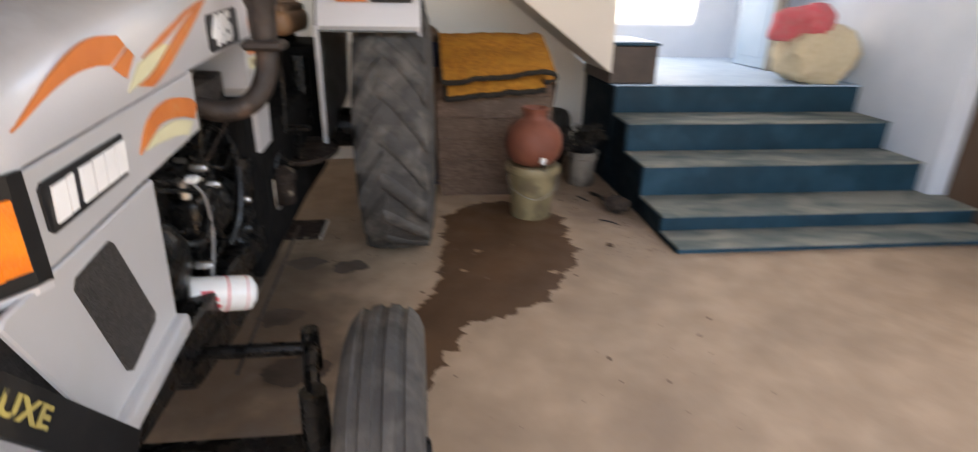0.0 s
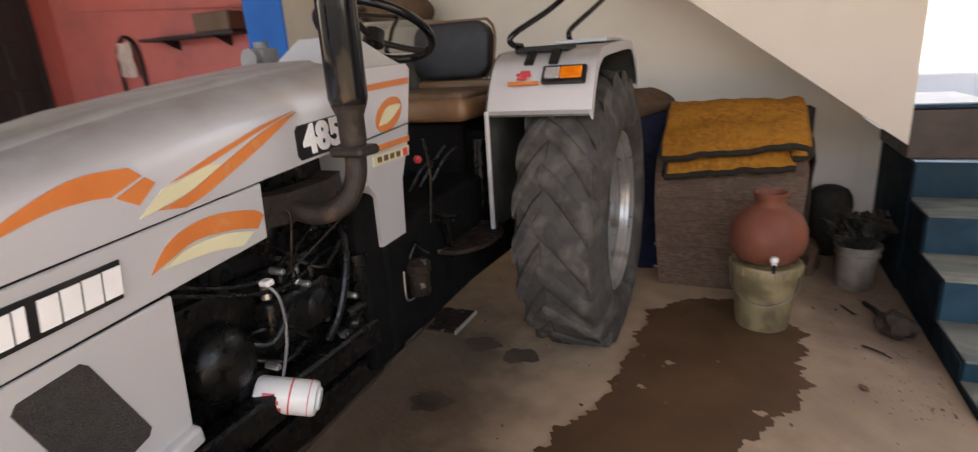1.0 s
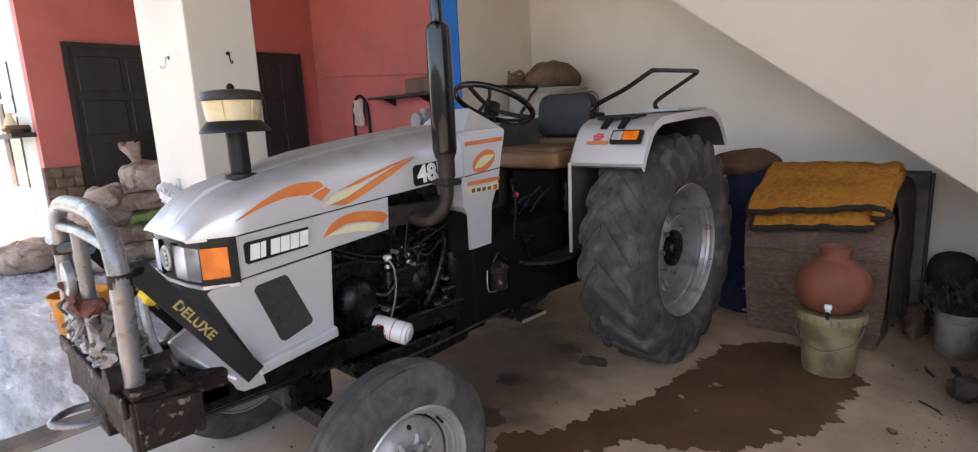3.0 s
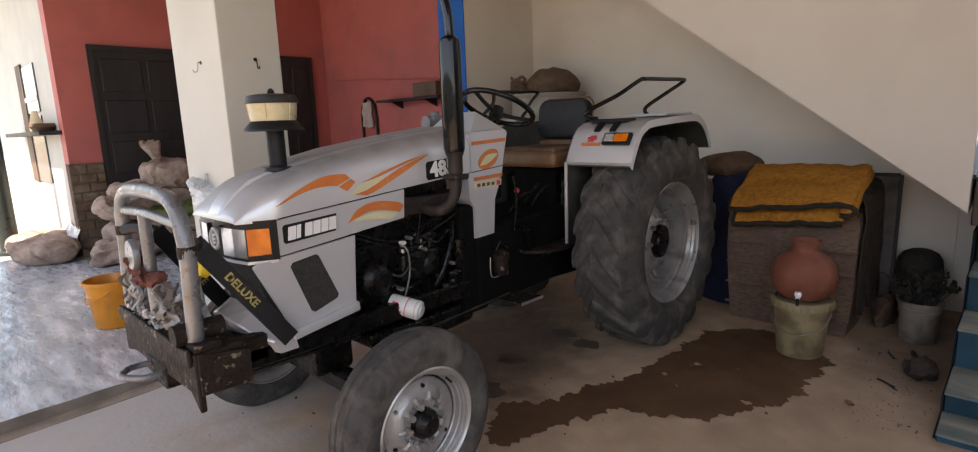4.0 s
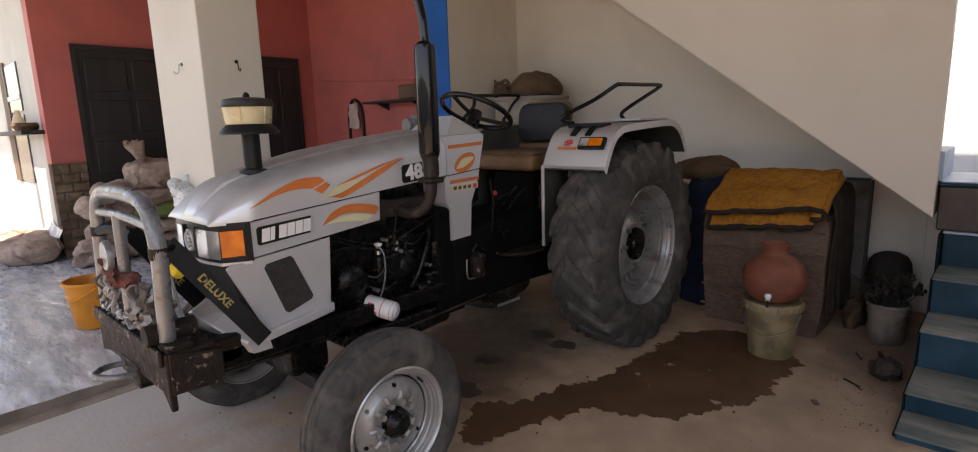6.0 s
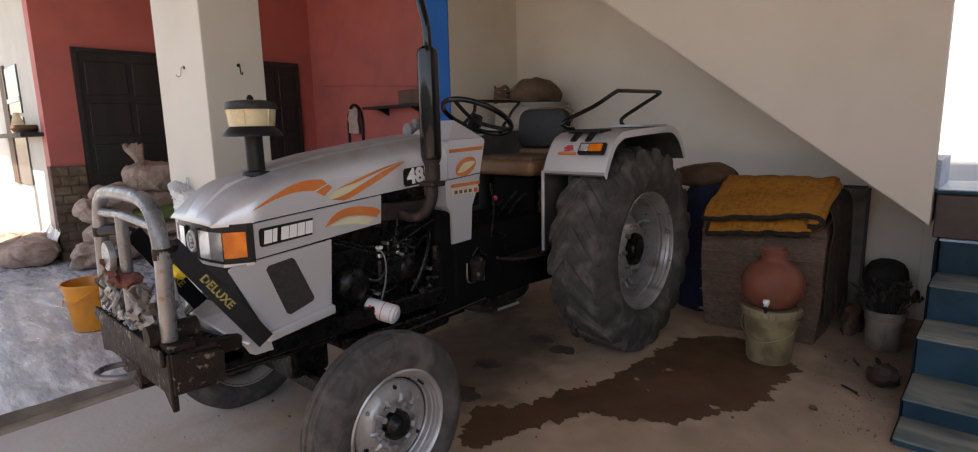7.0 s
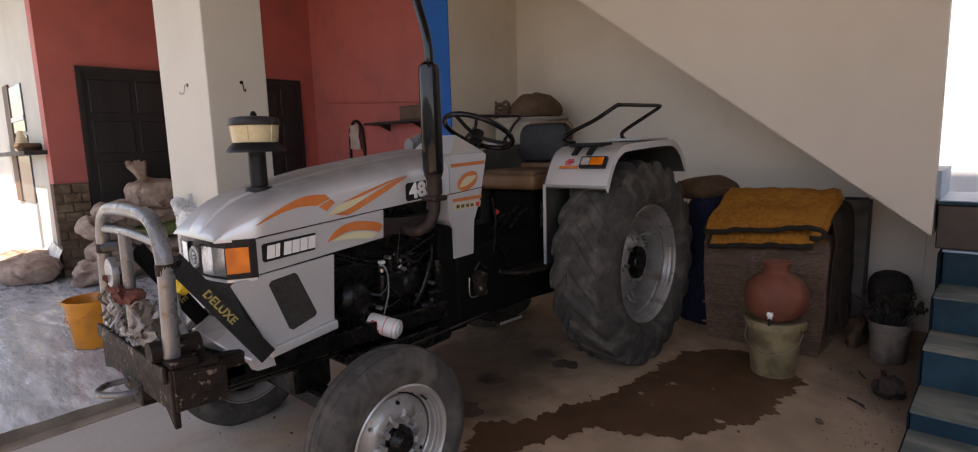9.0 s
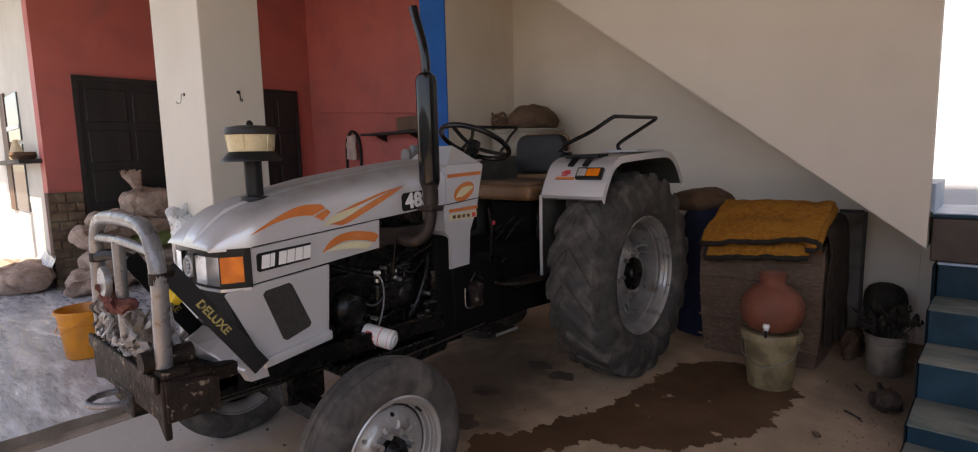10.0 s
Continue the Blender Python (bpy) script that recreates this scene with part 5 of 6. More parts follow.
for s in (1, -1):
    fb = lathe([(0.0, 0.655), (0.135, 0.655), (0.145, 0.662), (0.145, 0.676), (0.137, 0.676), (0.135, 0.668), (0.0, 0.668)], (0, 0, 0), "z", 28)
    bmesh.ops.transform(fb, matrix=Matrix.Translation((s * 0.265, -0.60, 0)) @ Matrix.Diagonal((0.9, 1.45, 1, 1)), verts=fb.verts)
    fb = part("footboard", fb, M_BUMPER, T, "black footboard with a rolled rim", smooth=True)
    part("footboard_arm", bx(min(s * 0.1, s * 0.3), max(s * 0.1, s * 0.3), -0.68, -0.60, 0.62, 0.655, 0.006), M_GREASE, T)
    ms = part("mount_step", bx(min(s * 0.19, s * 0.345), max(s * 0.19, s * 0.345), -0.93, -0.745, 0.405, 0.415, 0.003), M_BUMPER, T, "worn flat mounting step")
    part("step_edge", bx(min(s * 0.346, s * 0.352), max(s * 0.346, s * 0.352), -0.93, -0.745, 0.402, 0.418, 0.001), M_RIM, ms, "bright worn edge")
    part("step_hanger", cy((s * 0.21, -0.85, 0.41), (s * 0.20, -0.82, 0.60), 0.012, seg=8), M_GREASE, T)
    part("pedal", bx(min(s * 0.24, s * 0.33), max(s * 0.24, s * 0.33), -0.84, -0.79, 0.80, 0.815, 0.003), M_GREASE, T)
    part("pedal_arm", cy((s * 0.24, -0.70, 0.62), (s * 0.285, -0.815, 0.805), 0.010, seg=8), M_GREASE, T)
part("sediment_bowl", lathe([(0.0, 0.575), (0.036, 0.575), (0.040, 0.582), (0.040, 0.655), (0.047, 0.66), (0.047, 0.69), (0.02, 0.71), (0.0, 0.71)], (0.249, -0.979, 0), "z", 20), M_BUMPER, T, "brown fuel sediment bowl", smooth=True)
part("bowl_bail", tube([(0.235, -1.045, 0.68), (0.235, -1.047, 0.60), (0.235, -1.03, 0.568), (0.235, -0.97, 0.568), (0.235, -0.953, 0.60), (0.235, -0.955, 0.68)], 0.004, 6, 4), M_STEEL, T, smooth=True)
part("fuel_line", tube([(0.235, -1.0, 0.71), (0.25, -0.97, 0.76), (0.255, -0.95, 0.73), (0.27, -0.93, 0.71)], 0.005, 8, 6), M_GREASE, T, smooth=True)
for y, h in ((-0.50, 1.02), (-0.40, 1.0), (-0.58, 0.98)):
    part("gear_lever", tube([(0.06, y - 0.1, 0.86), (0.10, y - 0.05, 0.95), (0.14, y, h)], 0.007, 8, 4), M_GREASE, T, smooth=True)
part("lever_knob", lathe([(0.0, 0.0), (0.012, 0.004), (0.017, 0.016), (0.012, 0.028), (0.0, 0.032)], (0.10, -0.66, 0.975), "z", 14), M_REDDECAL, T, "red lever knob", smooth=True)
part("brake_rod", tube([(0.25, -0.86, 0.80), (0.255, -0.84, 0.97), (0.25, -0.86, 1.10)], 0.006, 8, 3), M_GREASE, T, smooth=True)
part("hydraulic_housing", bx(-0.30, 0.30, -0.30, 0.25, 0.62, 1.06, 0.03, 2), M_FLATBLACK, T, "black hydraulic housing below the seat")
part("lift_cylinder", cy((0.22, -0.36, 0.72), (0.22, -0.33, 1.02), 0.03, seg=14), M_GREASE, T, smooth=True)

# bumper and bull bar
BY = -2.60
bump = part("bumper", prism([(-0.42, 0.50), (-0.42, 0.69), (0.40, 0.69), (0.40, 0.485), (0.33, 0.54), (-0.30, 0.525)], "y", BY, BY + 0.022, bev=0.004), M_BUMPER, T, "scraped dark iron bumper")
part("bumper_top", bx(-0.42, 0.40, BY + 0.022, BY + 0.16, 0.672, 0.69, 0.004), M_BUMPER, bump)
for s in (1, -1):
    part("bumper_end", prism([(BY + 0.010, 0.545), (BY + 0.010, 0.69), (-2.42, 0.66), (-2.42, 0.54)], "x", s * 0.385, s * 0.405, bev=0.003), M_BUMPER, bump)
    part("bumper_arm", bx(min(s * 0.17, s * 0.23), max(s * 0.17, s * 0.23), BY + 0.022, -2.28, 0.53, 0.63, 0.006), M_BUMPER, bump)
part("bumper_bar", bx(-0.41, 0.39, BY - 0.016, BY - 0.001, 0.645, 0.70, 0.006, 2), M_BUMPER, bump)
BB = -2.565
bull = part("bull_bar", tube([(-0.40, BB, 0.69), (-0.385, BB, 0.85), (-0.36, BB, 1.0), (-0.345, BB, 1.08), (-0.30, BB, 1.15), (-0.20, BB, 1.185), (0.0, BB, 1.195), (0.20, BB, 1.19), (0.30, BB, 1.16), (0.345, BB, 1.09), (0.36, BB, 1.0), (0.345, BB, 0.85), (0.33, BB, 0.69)], 0.0265, 16, 8), M_BULL, T, "worn chrome tube bull bar with rust patches", smooth=True)
part("cross_tube", tube([(-0.34, BB, 1.10), (0.0, BB, 1.112), (0.34, BB, 1.10)], 0.017, 12, 3), M_BULL, bull, smooth=True)
part("inner_tube", tube([(-0.06, BB, 0.69), (-0.06, BB, 0.9), (-0.05, BB, 1.105)], 0.021, 12, 3), M_BULL, bull, smooth=True)
part("reflector", lathe([(0.0, BB - 0.04), (0.055, BB - 0.04), (0.06, BB - 0.03), (0.06, BB - 0.018), (0.0, BB - 0.018)], (-0.16, 0, 0.945), "y", 24), M_BULL, bull, "pale round reflector", smooth=True)
part("foot_plate", bx(0.26, 0.40, BB - 0.03, BB + 0.06, 0.69, 0.715, 0.005), M_BUMPER, bull)
part("foot_stub", cy((0.30, BB - 0.06, 0.735), (0.30, BB + 0.10, 0.735), 0.036, seg=18), M_BUMPER, bull, smooth=True)
for s in (1, -1):
    A, B = Vector((s * 0.205, -2.495, 1.02)), Vector((s * 0.282, -2.215, 0.60))
    d = (B - A).normalized()
    n = Vector((1, 0, 0))
    n = (n - d * n.dot(d)).normalized()
    u = n.cross(d).normalized()
    if u.z < 0:
        u = -u
    b = bmesh.new()
    vs = [b.verts.new(p + u * q * 0.034 + n * h) for h in (0.0, 0.010) for p, q in ((A, -1), (B, -1), (B, 1), (A, 1))]
    for f in ((0, 1, 2, 3), (4, 5, 6, 7), (0, 1, 5, 4), (1, 2, 6, 5), (2, 3, 7, 6), (3, 0, 4, 7)):
        b.faces.new([vs[i] for i in f])
    brace = part("brace", b, M_BLACK, bull, "black flat brace with yellow lettering")
    m = Matrix((d, u, n)).transposed().to_4x4()
    m.translation = A + (B - A) * 0.47 + n * 0.012
    lettering("letter", "DELUXE", 0.042, m, M_GOLD, brace, 0.001, "worn yellow capital", 1.05, 0.0012)
    part("brace_stub", tube([A + Vector((0, 0.01, -0.01)), (s * 0.28, -2.53, 1.03), (s * 0.345, BB, 1.02)], 0.024, 8, 3), M_BLACK, bull, smooth=True)
    part("brace_clamp", lathe([(0.026, 0.998), (0.0285, 1.0), (0.0285, 1.036), (0.026, 1.038)], (s * 0.357, BB, 0), "z", 18), M_BUMPER, bull, smooth=True)
part("tow_hook", tube([(0.05, BY, 0.530), (0.055, BY - 0.07, 0.535), (0.0, BY - 0.125, 0.545), (-0.085, BY - 0.07, 0.535), (-0.09, BY, 0.530)], 0.012, 10, 6), M_BULL, T, "worn steel tow loop", smooth=True)
part("tow_plate", bx(-0.13, 0.09, BY - 0.006, BY + 0.03, 0.495, 0.56, 0.004), M_BUMPER, T)
part("front_hitch_spine", bx(-0.05, 0.05, BY, -2.30, 0.46, 0.53, 0.006), M_GREASE, T)


# ---- the floor's marks ----
def blob(points, z_of, n=8, jag=0.02, size=0.09, seed=0.0, lift=0.004):
    bm = bmesh.new()
    ring = [Vector((*p, 0)) for p in points]
    out = []
    m = len(ring)
    for i in range(m):
        a, b, c, d = ring[i - 1], ring[i], ring[(i + 1) % m], ring[(i + 2) % m]
        for k in range(n):
            u = k / n
            out.append(0.5 * (2 * b + (c - a) * u + (2 * a - 5 * b + 4 * c - d) * u * u + (3 * b - a - 3 * c + d) * u ** 3))
    vs = []
    turn = sum(a.cross(b).z for a, b in zip(ring, ring[1:] + ring[:1]))
    for i, p in enumerate(out):
        d = (out[(i + 1) % len(out)] - out[i - 1]).normalized()
        side = Vector((d.y, -d.x, 0)) * (1 if turn > 0 else -1)
        o = Vector((seed, 0, 0))
        q = p + side * jag * (noise.noise(p / size + o) + 0.5 * noise.noise(p / size * 2.7 + o) + 0.3 * noise.noise(p / size * 6.1 + o))
        vs.append(bm.verts.new((q.x, q.y, z_of(q.y) + lift)))
    top = bm.faces.new(vs)
    bmesh.ops.triangulate(bm, faces=[top])
    bmesh.ops.bisect_plane(bm, geom=bm.verts[:] + bm.edges[:] + bm.faces[:], plane_co=(0, 0, 0), plane_no=(0, 1, 0))
    for v in bm.verts:
        v.co.z = z_of(v.co.y) + lift
    return bm


WET = [(0.52, -1.40), (0.47, -1.22), (0.59, -1.04), (0.665, -0.86), (0.70, -0.75), (0.80, -0.53), (0.84, -0.15), (0.85, 0.10), (0.87, 0.33), (1.00, 0.50), (1.30, 0.56), (1.55, 0.32), (1.59, 0.19), (1.555, -0.03), (1.56, -0.22), (1.47, -0.45), (1.39, -0.58), (1.27, -0.74), (1.06, -0.85), (0.94, -0.87), (0.88, -1.0), (0.81, -1.10), (0.75, -1.24), (0.71, -1.40), (0.63, -1.49)]
solo("puddle", blob(WET, floor_z, 20, 0.06, 0.085, 1.7, 0.004), M_WET, "dark brown wet patch spreading from the pail", "puddle", kind="structure")
for k, (x, y, r) in enumerate(((1.02, -0.20, 0.026), (0.93, -0.42, 0.02), (1.38, -0.46, 0.022))):
    pts = [(x + r * math.cos(a), y + 0.6 * r * math.sin(a)) for a in np.linspace(0, 2 * math.pi, 9)[:-1]]
    solo("dry_spot", blob([(float(a), float(b)) for a, b in pts], floor_z, 6, 0.02, 0.03, k * 2.3, 0.007), M_FLOOR, "small dry spot inside the wet patch", "stain", "dry spots", "structure")
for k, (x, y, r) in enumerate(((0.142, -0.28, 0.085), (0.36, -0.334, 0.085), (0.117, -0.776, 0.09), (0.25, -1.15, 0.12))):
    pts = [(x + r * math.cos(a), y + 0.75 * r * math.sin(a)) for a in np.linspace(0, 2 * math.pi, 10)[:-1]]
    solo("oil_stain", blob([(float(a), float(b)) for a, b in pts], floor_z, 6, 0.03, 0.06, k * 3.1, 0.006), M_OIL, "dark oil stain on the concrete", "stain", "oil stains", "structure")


# ---- water pot on its pail ----
PC = (1.40, 0.32)
pail = thing("pail", (*PC, 0), "dirty cream plastic paint pail with a lid", "pail")
part("pail_body", lathe([(0.0, 0.002), (0.116, 0.002), (0.120, 0.01), (0.146, 0.29), (0.152, 0.295), (0.152, 0.31), (0.0, 0.31)], (*PC, 0), "z", 40), M_PAIL, pail, smooth=True)
part("pail_lid", lathe([(0.153, 0.288), (0.162, 0.291), (0.163, 0.326), (0.158, 0.336), (0.142, 0.338), (0.134, 0.330), (0.0, 0.330)], (*PC, 0), "z", 40), M_PAIL, pail, "ribbed cream lid", smooth=True)
for k in range(28):
    a = 2 * math.pi * k / 28
    q = (PC[0] + 0.163 * math.cos(a), PC[1] + 0.163 * math.sin(a))
    part("lid_tab", cy((*q, 0.294), (*q, 0.324), 0.0045, seg=6), M_PAIL, pail)
part("pail_handle", tube([(PC[0] - 0.155, PC[1], 0.27), (PC[0] - 0.13, PC[1] - 0.09, 0.20), (PC[0], PC[1] - 0.148, 0.15), (PC[0] + 0.13, PC[1] - 0.09, 0.20), (PC[0] + 0.155, PC[1], 0.27)], 0.003, 6, 6), M_STEEL, pail, smooth=True)
pot = thing("water_pot", (*PC, 0.331), "round terracotta water pot standing on the pail lid", "clay pot")
prof = [(0.0, 0.332), (0.08, 0.332), (0.125, 0.352), (0.158, 0.395), (0.172, 0.452), (0.168, 0.505), (0.145, 0.555), (0.105, 0.592), (0.076, 0.606), (0.068, 0.618), (0.069, 0.645), (0.078, 0.662), (0.080, 0.672), (0.070, 0.675), (0.060, 0.66), (0.058, 0.62), (0.0, 0.55)]
part("pot_body", lathe(prof, (*PC, 0), "z", 56, wobble=0.006), M_TERRA, pot, smooth=True)
TD = Vector((0.13, -0.99, 0)).normalized()
tp = Vector((*PC, 0.385)) + TD * 0.135
tap = part("tap", tube([tp, tp + TD * 0.045, tp + TD * 0.06 + Vector((0, 0, -0.006))], 0.012, 10, 3), M_PLASTICW, pot, "white plastic tap", smooth=True)
part("tap_knob", lathe([(0.0, 0.0), (0.017, 0.002), (0.019, 0.012), (0.015, 0.024), (0.0, 0.026)], tp + TD * 0.05 + Vector((0, 0, 0.006)), "z", 14), M_PLASTICW, tap, smooth=True)
part("tap_spout", cy(tp + TD * 0.055 + Vector((0, 0, -0.004)), tp + TD * 0.058 + Vector((0, 0, -0.045)), 0.009, 0.008, 10), M_BLACK, tap, "black spout", smooth=True)

# ---- crate with the folded mat ----
crate = thing("crate", (1.2, 0.95, 0), "crate wrapped in brown jute sacking", "crate")
secs = []
for z, g in ((0.0, -0.09), (0.03, -0.075), (0.25, -0.02), (0.50, 0.010), (0.70, 0.008), (0.76, -0.012)):
    ring = []
    for x, y in [(0.825 + 0.755 * i / 12, 0.69) for i in range(12)] + [(1.58, 0.69 + 0.56 * i / 8) for i in range(8)] + [(1.58 - 0.755 * i / 12, 1.25) for i in range(12)] + [(0.825, 1.25 - 0.56 * i / 8) for i in range(8)]:
        cx, cy_ = x - 1.2, y - 0.97
        ring.append((1.2 + cx * (1 + g), 0.97 + cy_ * (1 + g), z + (0.10 * (y - 0.69) / 0.56 * (z / 0.76))))
    secs.append(ring)
b = wrinkle(loft(secs), 0.012, 0.16)
part("crate_cover", b, M_JUTE, crate, smooth=True)
for k in range(5):
    z = 0.12 + k * 0.14
    part("cover_seam", tube([(0.83 + 0.74 * i / 6, 0.676 + 0.006 * noise.noise(Vector((i * 1.3, k, 0))), z + 0.012 * noise.noise(Vector((i, k * 2.0, 3)))) for i in range(7)], 0.009, 6, 3), M_JUTE, crate, smooth=True)


def mat_sheet(x0, x1, yf, yb, zf, zb, th, seed, drop):
    bm = bmesh.new()
    nx, ny = 26, 16
    top, bot = {}, {}
    for i in range(nx + 1):
        for j in range(ny + 1):
            u, v = i / nx, j / ny
            x = x0 + (x1 - x0) * u + 0.012 * noise.noise(Vector((v * 3, seed, 0)))
            y = yf + (yb - yf) * v + 0.015 * noise.noise(Vector((u * 2.5, seed, 5)))
            z = zf + 0.055 * (u - 0.4) * (1 - v) + (zb - zf) * v ** 0.8 + 0.030 * noise.noise(Vector((u * 3, v * 3, seed))) + 0.012 * noise.noise(Vector((u * 9, v * 7, seed))) - drop * max(0, 1 - v * 5) ** 2
            z -= 0.02 * max(0, abs(u - 0.5) * 2 - 0.9) * 10 * 0.3
            top[i, j] = bm.verts.new((x, y, z + th))
            bot[i, j] = bm.verts.new((x, y, z))
    for i in range(nx):
        for j in range(ny):
            bm.faces.new((top[i, j], top[i + 1, j], top[i + 1, j + 1], top[i, j + 1]))
            bm.faces.new((bot[i, j + 1], bot[i + 1, j + 1], bot[i + 1, j], bot[i, j]))
    rim = [(i, 0) for i in range(nx)] + [(nx, j) for j in range(ny)] + [(i, ny) for i in range(nx, 0, -1)] + [(0, j) for j in range(ny, 0, -1)]
    for a, c in zip(rim, rim[1:] + rim[:1]):
        bm.faces.new((bot[a], bot[c], top[c], top[a]))
    front = [top[i, 0].co.lerp(bot[i, 0].co, 0.5) for i in range(nx + 1)]
    right = [top[nx, j].co.lerp(bot[nx, j].co, 0.5) for j in range(ny + 1)]
    left = [top[0, j].co.lerp(bot[0, j].co, 0.5) for j in range(ny + 1)]
    return bm, [p.copy() for p in front], [p.copy() for p in right], [p.copy() for p in left]


mt = thing("folded_mat", (1.2, 0.8, 0.85), "mustard felt mat with black binding, folded on the crate", "mat")
for name, args in (("mat_fold", (0.885, 1.515, 0.605, 1.02, 0.728, 0.945, 0.034, 1.0, 0.045)), ("mat_top", (0.865, 1.56, 0.585, 1.05, 0.798, 1.005, 0.036, 7.0, 0.012))):
    bm, fr, ri, le = mat_sheet(*args)
    sh = part(name, bm, M_MUSTARD, mt, smooth=True)
    part("binding", tube(fr, 0.017, 8, 2), M_BINDING, sh, "black cloth binding", smooth=True)
    part("binding", tube(le, 0.014, 8, 2), M_BINDING, sh, "black cloth binding", smooth=True)
    if name == "mat_fold":
        low_right = ri
    if name == "mat_top":
        part("mat_curl", tube([p.lerp(q, 0.5) + Vector((-0.004, 0.012 if k == 0 else 0, 0)) for k, (p, q) in enumerate(zip(ri, low_right))][::2], 0.046, 12, 2), M_MUSTARD, mt, "rounded fold of the mat", smooth=True)
        part("mat_bend", tube([fr[-1] + Vector((0, 0.0, 0)), fr[-1] + Vector((0.02, 0, -0.025)), fr[-1] + Vector((-0.02, 0, -0.05)), fr[-1] + Vector((-0.06, 0, -0.05))], 0.016, 8, 3), M_BINDING, sh, smooth=True)

# ---- things beside and behind the crate ----
heap = thing("cloth_heap", (0.70, 1.2, 0), "drum draped in dark navy cloth behind the fender", "cloth heap")
part("drum_drape", wrinkle(lathe([(0.30, 0.0), (0.27, 0.3), (0.25, 0.7), (0.24, 0.88), (0.19, 0.955), (0.0, 0.97)], (0.72, 1.24, 0), "z", 48), 0.03, 0.10), M_NAVY, heap, smooth=True)
bag = bmesh.new()
bmesh.ops.create_uvsphere(bag, u_segments=28, v_segments=16, radius=1, matrix=Matrix.LocRotScale((0.62, 1.22, 1.005), None, (0.24, 0.20, 0.10)))
solo("brown_bag", wrinkle(bag, 0.03, 0.12, 4.0), M_BROWNCLOTH, "limp brown cloth bag lying on the navy drum", "bag", smooth=True)
# cloth at the top edge; lower down its dark colour stands for the side's shade
drape = bmesh.new()
cols = []
SAG = [(1.36, 0.900), (1.46, 0.915), (1.535, 0.925), (1.580, 0.905), (1.602, 0.86), (1.612, 0.76), (1.606, 0.62), (1.610, 0.48), (1.604, 0.34), (1.608, 0.22), (1.604, 0.12)]
for i in range(27):
    v = i / 26
    y = 0.735 + 0.53 * v
    hem = 0.30 * abs(noise.noise(Vector((v * 5.0, 2.0, 0)))) + 0.08 * noise.noise(Vector((v * 17, 4.0, 0)))
    col = []
    for k, (x, z) in enumerate(SAG):
        f = max(0, k - 3) / 7
        fold = 0.014 * math.sin(v * 21 + 1.4 * math.sin(k * 0.6)) * f + 0.010 * noise.noise(Vector((v * 8, k * 0.5, 1)))
        zz = z + (hem + 0.02) * f + (0.055 * v - 0.03) * (1 - f) + 0.014 * noise.noise(Vector((v * 6, k * 0.9, 5)))
        col.append(drape.verts.new((max(x + fold, 1.596) if k > 4 else x, y + 0.02 * noise.noise(Vector((k * 0.7, v * 2, 9))), zz)))
    cols.append(col)
for a, b in zip(cols, cols[1:]):
    for p, q, r, t in zip(a, a[1:], b[1:], b):
        drape.faces.new((p, q, r, t))
bmesh.ops.recalc_face_normals(drape, faces=drape.faces[:])
bmesh.ops.solidify(drape, geom=drape.faces[:], thickness=0.010)
solo("dark_drape", drape, M_DARKCLOTH, "dark brown ragged cloth over the crate's edge, doubling as its side's shade", "cloth", smooth=True)
brd = thing("board", (1.61, 1.45, 0), "dull grey board with a dark edge leaning under the stairs", "board")
part("board_face", prism([(1.445, 0.002), (1.465, 0.002), (1.505, 0.93), (1.485, 0.93)], "x", 1.50, 1.648), M_GREYBOARD, brd)
part("board_edge", prism([(1.440, 0.002), (1.470, 0.002), (1.510, 0.94), (1.480, 0.94)], "x", 1.650, 1.668, bev=0.003), M_DARKWOOD, brd, "dark board edge")
part("board_cap", bx(1.50, 1.649, 1.478, 1.512, 0.932, 0.952, 0.004), M_DARKWOOD, brd, "dark board edge")
heap2 = bmesh.new()
bmesh.ops.create_uvsphere(heap2, u_segments=32, v_segments=18, radius=1, matrix=Matrix.LocRotScale((1.672, 1.20, 0.05), None, (0.062, 0.19, 0.13)))
wrinkle(wrinkle(heap2, 0.035, 0.08, 6.0), 0.015, 0.03, 3.0)
for v in heap2.verts:
    v.co.x, v.co.z = max(v.co.x, 1.60), max(v.co.z, 0.001)
solo("brown_rag", heap2, M_BROWNCLOTH, "crumpled brown cloth on the floor beside the crate", "rag", smooth=True)
bp = lathe([(0.0, 0.0), (0.07, 0.0), (0.10, 0.1), (0.125, 0.24), (0.130, 0.33), (0.122, 0.385), (0.098, 0.425), (0.055, 0.447), (0.0, 0.452)], (1.80, 1.50, 0), "z", 36)
solo("black_pot", bp, M_BINDING, "round sooty black pot on the floor under the stairs", "pot", smooth=True)
P2 = (1.882, 0.935)
p2 = thing("planter_pail", (*P2, 0), "dirty white pail with dry twigs in it", "pail")
part("pail_body", lathe([(0.0, 0.002), (0.088, 0.002), (0.092, 0.01), (0.104, 0.19), (0.112, 0.193), (0.112, 0.203), (0.107, 0.206), (0.110, 0.232), (0.116, 0.236), (0.116, 0.252), (0.106, 0.252), (0.100, 0.21), (0.0, 0.21)], (*P2, 0), "z", 36), M_PAILW, p2, smooth=True)
rng = random.Random(5)
